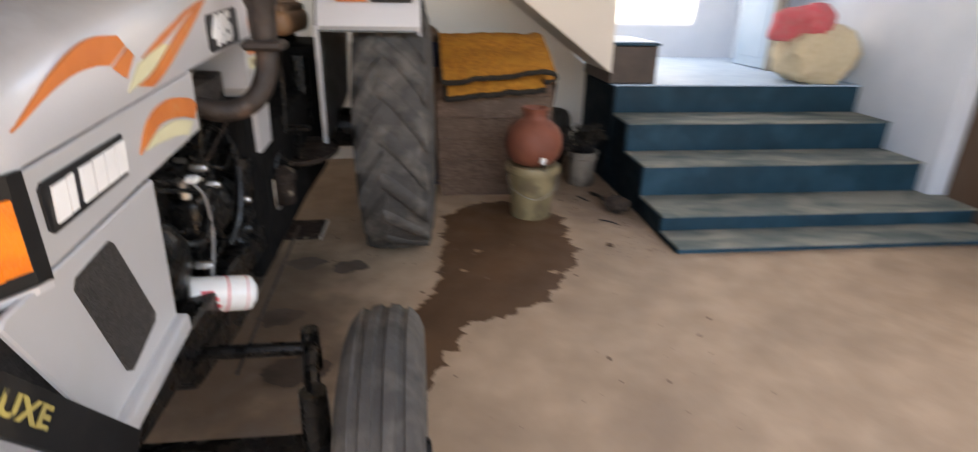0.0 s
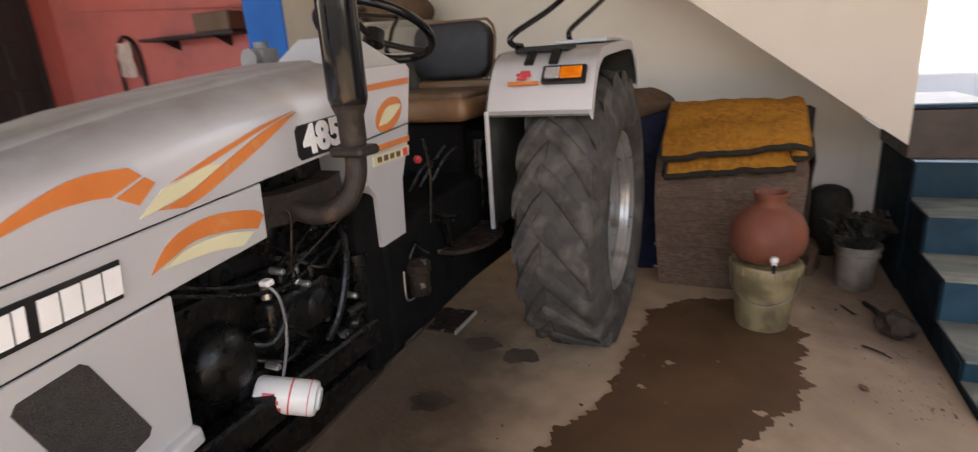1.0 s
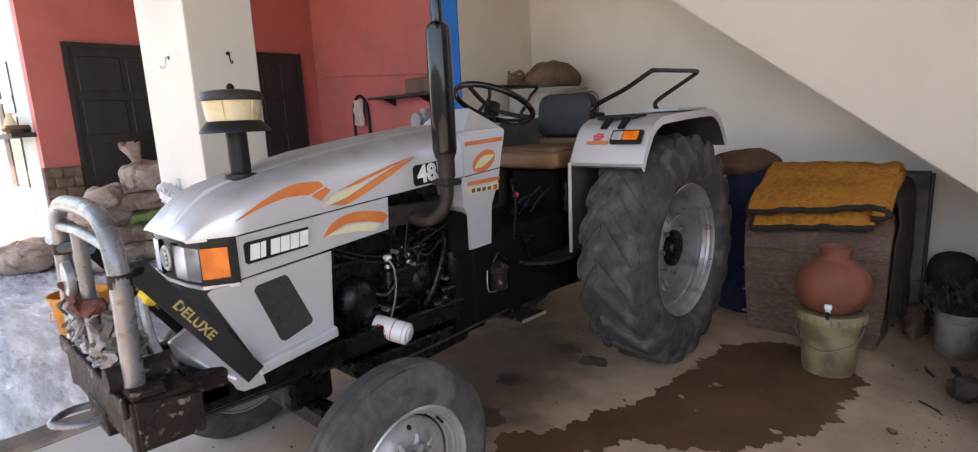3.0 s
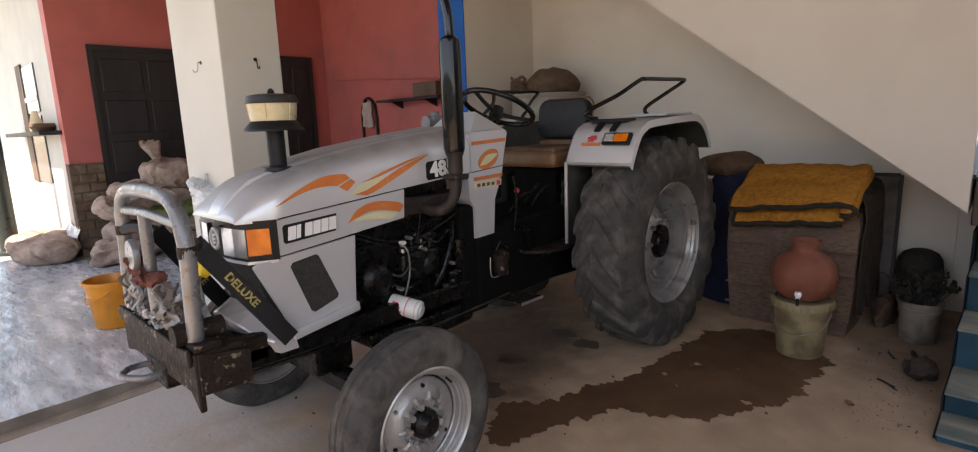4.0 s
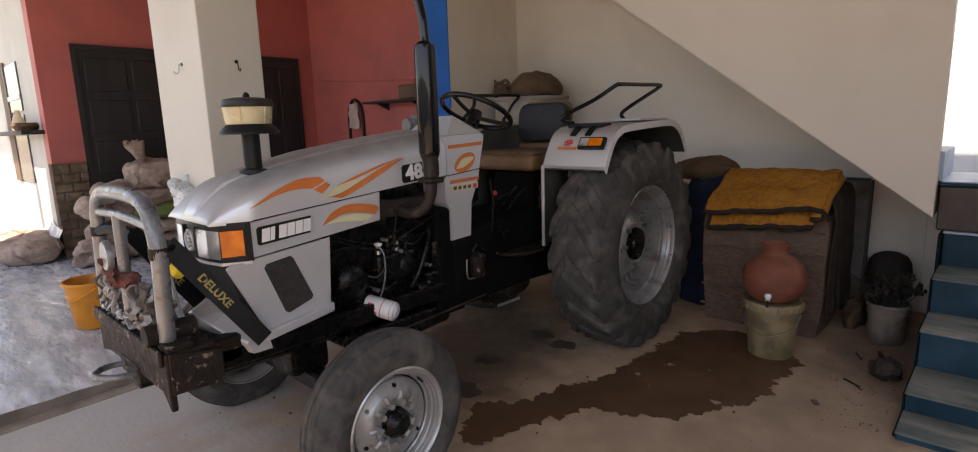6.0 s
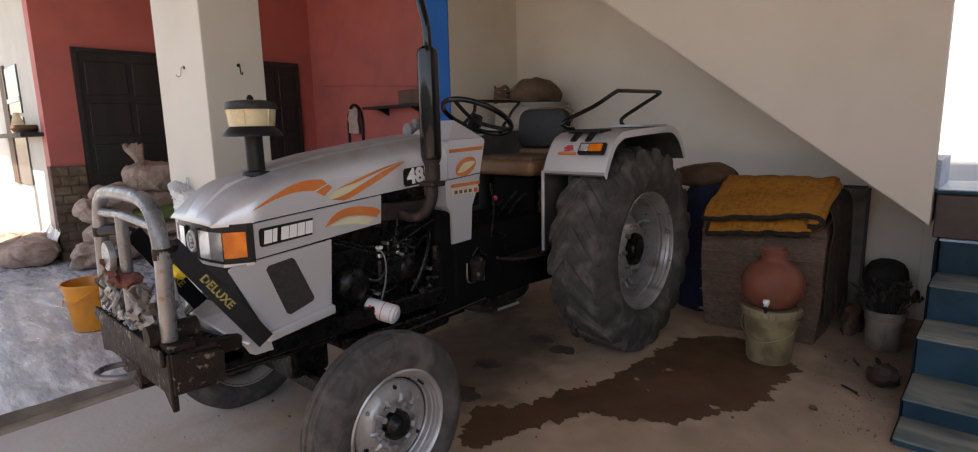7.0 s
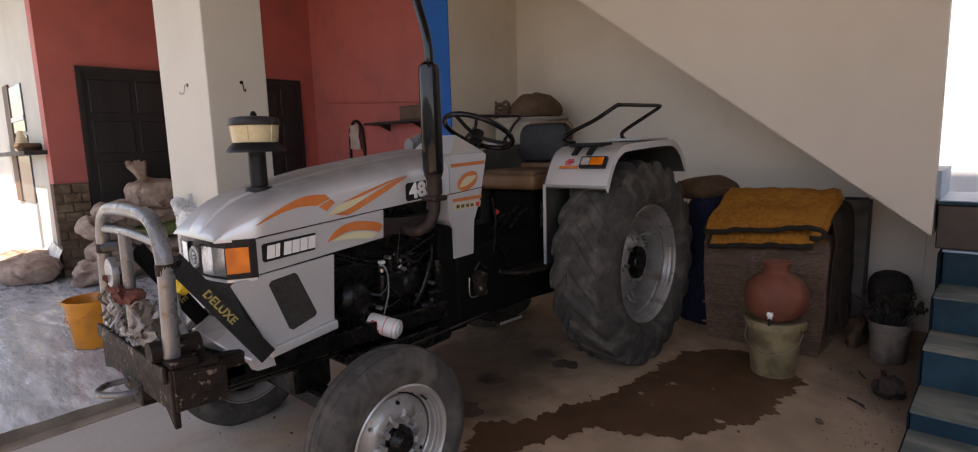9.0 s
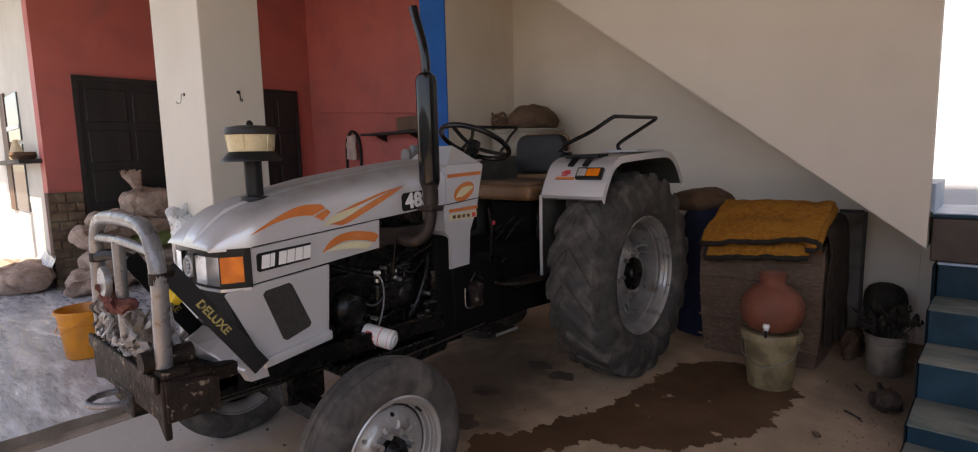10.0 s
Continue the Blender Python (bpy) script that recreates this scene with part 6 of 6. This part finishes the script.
for k in range(60):
    a, r = rng.uniform(0, 6.28), rng.uniform(0.0, 0.08)
    q = Vector((P2[0] + r * math.cos(a), P2[1] + r * math.sin(a), 0.21))
    e = q + Vector((rng.uniform(-0.12, 0.12), rng.uniform(-0.10, 0.12), rng.uniform(0.08, 0.23)))
    mid = q.lerp(e, 0.5) + Vector((rng.uniform(-0.03, 0.03), rng.uniform(-0.03, 0.03), 0.03))
    part("twig", tube([q, mid, e], rng.uniform(0.002, 0.0045), 5, 3), M_DARKWOOD, p2)
    for f in (0.55, 0.8, 1.0):
        # withered curled leaves along the twig
        c = mid.lerp(e, f) + Vector((rng.uniform(-0.02, 0.02), rng.uniform(-0.02, 0.02), 0))
        leaf = bmesh.new()
        bmesh.ops.create_grid(leaf, x_segments=3, y_segments=2, size=1, matrix=Matrix.LocRotScale(c, Euler((rng.uniform(0, 3), rng.uniform(0, 3), rng.uniform(0, 3))), (rng.uniform(0.012, 0.026), rng.uniform(0.007, 0.012), 1)))
        part("leaf", wrinkle(leaf, 0.008, 0.02, k + f), M_DRYLEAF, p2)
rag = bmesh.new()
bmesh.ops.create_uvsphere(rag, u_segments=36, v_segments=18, radius=1, matrix=Matrix.LocRotScale((1.972, 0.375, 0.04), Euler((0, 0, 0.25)), (0.075, 0.105, 0.05)))
wrinkle(wrinkle(rag, 0.04, 0.09, 2.0), 0.02, 0.03, 1.0)
for v in rag.verts:
    v.co.z = max(v.co.z, 0.001)
for v in rag.verts:
    v.co.x = min(v.co.x, 2.07)
solo("dark_rag", rag, M_DARKCLOTH, "crumpled dark brown rag beside the blue steps", "rag", smooth=True)
solo("burnt_stick", tube([(1.894, 0.682, 0.012), (1.925, 0.57, 0.022), (1.947, 0.445, 0.012)], 0.011, 8, 4), M_BINDING, "charred black stick on the floor by the steps", "stick", smooth=True)
rng = random.Random(21)
for k in range(5):
    x, y, a, l = rng.uniform(1.80, 1.98), rng.uniform(0.05, 0.75), rng.uniform(0.9, 2.6), rng.uniform(0.06, 0.16)
    e = Vector((math.cos(a), math.sin(a), 0)) * l
    solo("stick", tube([(x, y, 0.006), Vector((x, y, 0.012)) + e * 0.5 + Vector((rng.uniform(-0.02, 0.02), 0, 0)), Vector((x, y, 0.006)) + e], rng.uniform(0.003, 0.006), 6, 3), M_DARKWOOD, "broken dark stick on the floor by the steps", "stick", "sticks by the steps", smooth=True)
rng = random.Random(11)
crumbs = bmesh.new()
for k in range(520):
    x, y, r = rng.uniform(-1.2, 2.05), rng.uniform(-2.7, 0.6), rng.choice((0.002, 0.002, 0.003, 0.003, 0.004, 0.005, 0.008))
    if k == 0:
        x, y, r = 1.76, -0.18, 0.018
    elif k > 270:
        # sweepings along the steps
        x, y, r = rng.triangular(1.62, 2.06, 2.04), rng.uniform(-0.35, 0.95), min(0.004, r * 0.7)
    m = Matrix.LocRotScale((x, y, floor_z(y) + r * 0.5), Euler((rng.random(), rng.random(), 3 * rng.random())), (r, r * 1.3, r * 0.7))
    o = bmesh.new()
    bmesh.ops.create_icosphere(o, subdivisions=1, radius=1, matrix=m)
    merge(crumbs, o)
solo("floor_crumbs", crumbs, M_WOOD, "small clods and crumbs scattered on the floor", "debris", kind="stuff")

# ---- grain bin in the corner ----
G = (-1.18, 1.30)
binn = thing("grain_bin", (*G, 0), "tall grey metal grain bin in the corner", "grain bin")
part("bin_body", lathe([(0.0, 0.0), (0.35, 0.0), (0.352, 0.5), (0.358, 0.505), (0.358, 0.52), (0.352, 0.525), (0.352, 1.05), (0.358, 1.055), (0.358, 1.07), (0.352, 1.075), (0.35, 1.60), (0.362, 1.605), (0.362, 1.625), (0.0, 1.63)], (*G, 0), "z", 48), M_DRUM, binn, smooth=True)
part("bin_lid", lathe([(0.372, 1.618), (0.376, 1.63), (0.37, 1.642), (0.2, 1.65), (0.0, 1.652)], (*G, 0), "z", 48), M_DRUM, binn, smooth=True)
bag = bmesh.new()
bmesh.ops.create_uvsphere(bag, u_segments=32, v_segments=18, radius=1, matrix=Matrix.LocRotScale((G[0] + 0.02, G[1] + 0.06, 1.72), None, (0.27, 0.24, 0.17)))
for v in bag.verts:
    v.co.z = max(v.co.z, 1.653)
wrinkle(bag, 0.02, 0.1, 1.0)
for v in bag.verts:
    v.co.z = max(v.co.z, 1.653)
solo("cloth_parcel", bag, M_BROWNCLOTH, "brown cloth parcel on top of the grain bin", "cloth parcel", smooth=True)
rope = None
for k in range(7):
    a = k * 0.9
    rope = tube([(G[0] - 0.26 + 0.07 * math.cos(a + j), G[1] - 0.12 + 0.07 * math.sin(a + j), 1.668 + 0.022 * k + 0.02 * math.sin(3 * j)) for j in np.linspace(0, 5.2, 9)], 0.013, 6, 3, bm=rope)
solo("rope_coil", rope, M_JUTE, "loose coil of brown rope on the grain bin", "rope", smooth=True)

# ---- far fender lamp ----
fl = part("work_lamp", bx(-0.66, -0.56, -0.70, -0.60, 1.36, 1.45, 0.015, 2), M_GREYBLUE, T, "grey work lamp on the far fender", smooth=True)
part("lamp_arm", tube([(-0.60, -0.60, 1.38), (-0.58, -0.50, 1.34), (-0.56, -0.40, 1.31)], 0.010, 8, 3), M_GREYBLUE, fl, smooth=True)
part("lamp_front", cy((-0.61, -0.73, 1.405), (-0.61, -0.69, 1.405), 0.045, seg=18), M_GREYBLUE, fl, smooth=True)
part("lamp_cap", cy((-0.61, -0.65, 1.45), (-0.61, -0.65, 1.475), 0.03, seg=14), M_GREYBLUE, fl, smooth=True)

# ---- wall fixtures ----


def hook(name, p, n):
    n = Vector(n)
    h = thing(name, p, "small bent iron wall hook on the column", "hook", "column hooks")
    p = Vector(p)
    part("hook_plate", cy(p, p + n * 0.005, 0.012, seg=10), M_GREASE, h)
    part("hook_bend", tube([p, p + n * 0.018, p + n * 0.024 + Vector((0, 0, -0.03)), p + n * 0.03 + Vector((0, 0, -0.055)), p + n * 0.05 + Vector((0, 0, -0.06)), p + n * 0.055 + Vector((0, 0, -0.045))], 0.0036, 8, 4), M_STEEL if n.y else M_GREASE, h, smooth=True)


hook("wall_hook", (-1.40, -1.462, 1.845), (1, 0, 0))
hook("wall_hook", (-1.718, -1.68, 1.845), (0, -1, 0))
RB = YB + 0.03
sh = thing("wall_shelf", (-3.8, RB - 0.1, 1.74), "dark plank shelf on the red wall", "shelf")
part("shelf_board", bx(-4.27, -3.0, RB - 0.24, RB, 1.715, 1.745, 0.004), M_DARKWOOD, sh)
for x in (-4.0, -3.3):
    part("shelf_bracket", prism([(RB - 0.2, 1.715), (RB, 1.715), (RB, 1.62)], "x", x, x + 0.02), M_DARKWOOD, sh)
solo("shelf_box", bx(-3.50, -3.05, RB - 0.22, RB - 0.03, 1.746, 1.92, 0.01), M_WOOD, "dark brown wooden box on the wall shelf", "box")
loop = thing("hanging_hose", (-4.75, RB - 0.03, 1.5), "dark hose loop hung on the red wall", "hose")
part("hose", tube([(-4.93, RB - 0.025, 1.20), (-4.93, RB - 0.025, 1.60), (-4.85, RB - 0.025, 1.77), (-4.74, RB - 0.025, 1.80), (-4.63, RB - 0.025, 1.72), (-4.59, RB - 0.025, 1.55), (-4.58, RB - 0.025, 1.20)], 0.02, 10, 6), M_BLACK, loop, smooth=True)
part("hose_nail", cy((-4.74, RB, 1.785), (-4.74, RB - 0.05, 1.785), 0.008, seg=8), M_STEEL, loop)
cl = bmesh.new()
bmesh.ops.create_grid(cl, x_segments=14, y_segments=20, size=1, matrix=Matrix.Translation((-4.77, RB - 0.06, 1.57)) @ Matrix.Rotation(radians(90), 4, "X") @ Matrix.Diagonal((0.115, 0.17, 1, 1)))
wrinkle(cl, 0.022, 0.10, 3.0)
for v in cl.verts:
    v.co.y = min(v.co.y, RB - 0.03)
bmesh.ops.solidify(cl, geom=cl.faces[:], thickness=0.008)
solo("hanging_cloth", cl, M_PAPER, "crumpled pinkish white cloth hung on the hose", "cloth", smooth=True)

solo("wall_conduit", tube([(RX + 0.3, RB - 0.010, 2.13), (-4.2, RB - 0.010, 2.03), (-2.1, RB - 0.010, 1.90)], 0.010, 8, 1), M_RED, "thin conduit painted over in wall red", "conduit", kind="structure", smooth=True)

# ---- sacks ----


def sack(name, at, size, turn, material, label, group, tied=False, seed=0.0, tilt=0.0):
    m = Matrix.LocRotScale(at, Euler((tilt, 0, turn)), None)
    bm = bmesh.new()
    bmesh.ops.create_uvsphere(bm, u_segments=44, v_segments=26, radius=1)
    for v in bm.verts:
        x, y, z = v.co
        f = lambda q, e: math.copysign(abs(q) ** e, q)
        v.co = Vector((f(x, 0.62) * size[0] / 2, f(y, 0.62) * size[1] / 2, (f(z, 0.8) + 0.96) * size[2] / 2))
    wrinkle(bm, 0.06, 0.18, seed)
    wrinkle(bm, 0.022, 0.055, seed + 2)
    for v in bm.verts:
        v.co.z = max(v.co.z, 0.0)
    if tied:
        h0 = size[2] * 0.86
        neck = lathe([(0.16, h0 - 0.08), (0.09, h0 - 0.01), (0.048, h0 + 0.05), (0.042, h0 + 0.08), (0.07, h0 + 0.14), (0.105, h0 + 0.23), (0.112, h0 + 0.27), (0.09, h0 + 0.26), (0.03, h0 + 0.14), (0.0, h0 + 0.12)], (0, 0, 0), "z", 30)
        for v in neck.verts:
            # the gathered cloth fans out flat above the tie and leans over
            up = max(0.0, v.co.z - h0 - 0.05)
            a = math.atan2(v.co.y, v.co.x)
            v.co.y *= 1 - min(0.55, 3.0 * up)
            v.co *= 1 + (0.035 * math.sin(7 * a) * min(1.0, 5 * up))
            v.co.x -= 0.32 * up + 0.09
            v.co.y += 0.02
        wrinkle(neck, 0.022, 0.06, seed)
        merge(bm, neck)
    bmesh.ops.transform(bm, matrix=m, verts=bm.verts)
    return solo(name, bm, material, label, "sack", group, smooth=True)


YZ = -0.02
PILE = "sacks piled at the door"
LB = "full pinkish woven sack in the pile by the door"
rows = [
    (-5.35, -1.40, 0.0, 0.70, 0.55, 0.24, 1.5), (-5.35, -0.80, 0.0, 0.75, 0.55, 0.24, 1.5), (-5.35, -0.15, 0.0, 0.75, 0.55, 0.24, 1.5),
    (-5.38, -1.30, 0.20, 0.62, 0.52, 0.24, 1.7), (-5.36, -0.70, 0.21, 0.75, 0.52, 0.22, 1.5), (-5.36, -0.05, 0.21, 0.75, 0.52, 0.22, 1.5),
    (-5.40, -1.36, 0.44, 0.50, 0.46, 0.26, 1.9), (-5.36, -0.98, 0.58, 0.80, 0.50, 0.20, 1.5), (-5.36, -0.25, 0.58, 0.80, 0.50, 0.20, 1.55),
]
for k, (x, y, z, sx, sy, sz, a) in enumerate(rows):
    sack("sack", (x, y, YZ + z), (sx, sy, sz), a, M_SACK, LB, PILE, seed=k * 2.3)
for k, y in enumerate((-0.86, -0.20)):
    sack("sack", (-5.32, y, YZ + 0.40), (0.66, 0.54, 0.20), 1.55, M_SACKG, "flat green woven sack in the pile", PILE, seed=30 + k)
sack("sack", (-5.33, -0.88, YZ + 0.76), (0.58, 0.50, 0.36), 1.45, M_SACK, "pinkish woven sack with a tied neck on the pile", PILE, True, 51)
sack("sack", (-5.33, -0.32, YZ + 0.76), (0.60, 0.48, 0.30), 1.6, M_SACK, LB, PILE, False, 57)
sack("sack", (-5.22, -1.36, YZ + 0.68), (0.34, 0.30, 0.24), 0.9, M_SACK, "half-empty pinkish sack slumped on the pile", PILE, False, 61, 0.2)
sack("sack", (-5.15, -1.56, YZ + 0.50), (0.30, 0.26, 0.26), 0.6, M_SACK, "small pinkish sack leaning on the pile", PILE, False, 63, 0.3)
sack("sack", (-5.05, -1.62, YZ), (0.42, 0.34, 0.20), 1.3, M_SACK, "small pinkish sack at the foot of the pile", PILE, False, 65)
sack("sack", (-5.95, -2.12, YZ), (0.72, 0.50, 0.30), 0.5, M_SACK, "full beige sack lying on the pale floor", "loose sacks", False, 71)
sack("sack", (-6.55, -2.05, YZ), (0.90, 0.52, 0.28), 0.3, M_SACK, "slack beige sack lying on the pale floor", "loose sacks", False, 77)
sack("sack", (3.70, 1.20, 0.706), (0.58, 0.44, 0.40), 0.1, M_SACKB, "plump beige sack on the landing", "sacks on the landing", False, 81)
sack("sack", (3.58, 1.20, 1.00), (0.42, 0.36, 0.24), 0.5, M_SACKR, "red printed slack sack on the landing", "sacks on the landing", False, 85)

# ---- orange bucket ----
OB = (-2.68, -2.17)
bk2 = thing("bucket", (*OB, YZ), "orange plastic bucket on the pale floor", "bucket")
prof = [(0.0, 0.002), (0.140, 0.002), (0.142, 0.02), (0.165, 0.24), (0.171, 0.243), (0.171, 0.252), (0.167, 0.255), (0.176, 0.335), (0.190, 0.338), (0.190, 0.360), (0.178, 0.360), (0.168, 0.32), (0.133, 0.02), (0.0, 0.015)]
part("bucket_body", lathe([(r, YZ + h) for r, h in prof], (*OB, 0), "z", 40), M_YPAIL, bk2, smooth=True)
part("bucket_handle", tube([(OB[0] - 0.182, OB[1], YZ + 0.33), (OB[0] - 0.13, OB[1] - 0.135, YZ + 0.24), (OB[0], OB[1] - 0.185, YZ + 0.20), (OB[0] + 0.13, OB[1] - 0.135, YZ + 0.24), (OB[0] + 0.182, OB[1], YZ + 0.33)], 0.004, 6, 6), M_YPAIL, bk2, smooth=True)

# ---- rags and film caught on the bumper ----
film = bmesh.new()
rng = random.Random(3)
for k in range(40):
    # torn strips hanging over the bumper's edge, pleated along their length
    o = bmesh.new()
    x, y, top, low, w = rng.uniform(-0.36, 0.27), rng.uniform(-2.60, -2.50), rng.uniform(0.77, 0.88), rng.uniform(0.69, 0.74), rng.uniform(0.005, 0.015)
    lean, cols = rng.uniform(-0.05, 0.05), []
    for i in range(10):
        u = i / 9
        c = Vector((x + lean * u + 0.012 * math.sin(7 * u + k), y + 0.010 * math.sin(9 * u + k), top + (low - top) * u))
        ww = w * (0.45 + 0.9 * math.sin(math.pi * min(1.0, 0.15 + u)))
        cols.append([o.verts.new(c + Vector((ww * q, 0.010 * math.cos(3.1 * q * 2 + k), 0))) for q in (-1.0, -0.5, 0.0, 0.5, 1.0)])
    for a, b in zip(cols, cols[1:]):
        for q in range(4):
            o.faces.new((a[q], a[q + 1], b[q + 1], b[q]))
    wrinkle(o, 0.008, 0.02, k)
    bmesh.ops.solidify(o, geom=o.faces[:], thickness=0.0015)
    merge(film, o)
for k in range(190):
    o = bmesh.new()
    bmesh.ops.create_icosphere(o, subdivisions=2, radius=1, matrix=Matrix.LocRotScale((rng.uniform(-0.38, 0.31), rng.uniform(-2.60, -2.47), 0.698 + 0.035 * rng.random() ** 2), Euler((rng.random() * 3, rng.random() * 3, rng.random() * 3)), (rng.uniform(0.004, 0.014), rng.uniform(0.003, 0.008), rng.uniform(0.004, 0.012))))
    wrinkle(o, 0.012, 0.02, k)
    merge(film, o)
solo("plastic_film", film, M_CLEAR, "torn greyish plastic film and lumps caught behind the bull bar", "plastic film", kind="stuff", smooth=False)
for nm, at, sc, mtl, lab in (("red_rag", (-0.11, -2.575, 0.875), (0.13, 0.028, 0.036), M_REDRAG, "dark red rag tied on the bull bar"), ("yellow_rag", (0.115, -2.44, 0.905), (0.036, 0.022, 0.032), M_YRAG, "yellow plastic rag beside the brace")):
    o = bmesh.new()
    bmesh.ops.create_icosphere(o, subdivisions=4, radius=1, matrix=Matrix.LocRotScale(at, None, sc))
    wrinkle(wrinkle(o, 0.35 * sc[0], 0.05, 9), 0.012, 0.02, 4)
    solo(nm, o, mtl, lab, "rag", smooth=True)
part("film_strand", tube([(-0.03, -2.43, 0.87), (0.02, -2.44, 0.80), (0.05, -2.44, 0.74), (0.06, -2.43, 0.69)], 0.016, 8, 4), M_CLEAR, T, smooth=True)

# ---- far outer wall: window, ledge, post ----
WY = -1.75
win = thing("window_1", (-7.7, WY, 1.6), "tall narrow window with a brown frame in the white wall", "window", kind="structure")
part("window_frame", bx(-8.35, -7.95, WY - 0.03, WY - 0.003, 0.80, 2.42), M_WOOD, win)
part("pane", bx(-7.95, -7.05, WY - 0.02, WY - 0.003, 1.75, 2.36), M_GLASS, win)
part("pane", bx(-7.95, -7.05, WY - 0.02, WY - 0.003, 0.82, 1.70), M_GLASS, win)
part("window_bar", bx(-7.95, -7.05, WY - 0.03, WY - 0.021, 1.90, 1.96), M_WHITEDECAL, win)
led = thing("ledge", (-7.3, WY - 0.1, 1.46), "dark stone ledge on the white wall", "ledge", kind="structure")
part("ledge_slab", bx(-8.75, -6.0, WY - 0.22, WY, 1.44, 1.49, 0.006), M_DARKWOOD, led)
jar = thing("jar", (-6.75, WY - 0.12, 1.491), "small ochre jar on the ledge", "jar")
part("jar_body", lathe([(0.0, 1.492), (0.07, 1.492), (0.08, 1.55), (0.05, 1.66), (0.03, 1.70), (0.032, 1.74), (0.0, 1.74)], (-6.75, WY - 0.12, 0), "z", 20), M_SACKB, jar, smooth=True)
cup = lathe([(0.0, 1.492), (0.10, 1.492), (0.14, 1.54), (0.12, 1.58), (0.0, 1.58)], (-6.35, WY - 0.12, 0), "z", 20)
solo("bowl", cup, M_BROWNCLOTH, "small brown bowl on the ledge", "bowl", smooth=True)
gp = thing("gate_post", (-6.9, -2.35, -0.02), "dark round gate post with an ochre cone tip", "gate post")
part("post_shaft", lathe([(0.0, -0.05), (0.14, -0.05), (0.14, 0.02), (0.105, 0.04), (0.105, 1.62), (0.12, 1.63), (0.12, 1.66), (0.0, 1.66)], (-6.95, -2.32, 0), "z", 28), M_POST, gp, smooth=True)
part("post_tip", lathe([(0.115, 1.66), (0.11, 1.75), (0.08, 1.90), (0.035, 2.0), (0.0, 2.03)], (-6.95, -2.32, 0), "z", 28), M_YTIP, gp, "ochre painted cone", smooth=True)
sheet = bmesh.new()
bmesh.ops.create_grid(sheet, x_segments=24, y_segments=16, size=1, matrix=Matrix.Translation((-6.25, -1.86, 0.16)) @ Matrix.Rotation(radians(60), 4, "X") @ Matrix.Diagonal((0.42, 0.22, 1, 1)))
wrinkle(sheet, 0.05, 0.2, 2.0)
for v in sheet.verts:
    v.co.z, v.co.y = max(v.co.z, 0.0), min(v.co.y, -1.77)
bmesh.ops.solidify(sheet, geom=sheet.faces[:], thickness=0.004)
solo("plastic_sheet", sheet, M_TARP, "pale crinkled plastic sheet against the wall foot", "plastic sheet", smooth=True)

# ---- pale bag on the column ----
pbag = bmesh.new()
bmesh.ops.create_icosphere(pbag, subdivisions=4, radius=1, matrix=Matrix.LocRotScale((-1.85, -1.72, 0.97), None, (0.17, 0.06, 0.11)))
wrinkle(wrinkle(pbag, 0.05, 0.09, 6.0), 0.02, 0.03, 1.0)
for v in pbag.verts:
    v.co.y = min(v.co.y, -1.683)
pb = thing("plastic_bag", (-1.85, -1.70, 1.1), "crumpled silvery plastic bag hung on the column", "plastic bag")
part("bag_body", pbag, M_TARP, pb, smooth=True)
part("bag_loop", tube([(-1.88, -1.70, 1.04), (-1.86, -1.69, 1.10), (-1.85, -1.688, 1.115), (-1.84, -1.69, 1.10), (-1.82, -1.70, 1.04)], 0.004, 6, 3), M_TARP, pb, smooth=True)
part("nail", cy((-1.85, -1.679, 1.11), (-1.85, -1.70, 1.112), 0.003, seg=6), M_STEEL, pb)
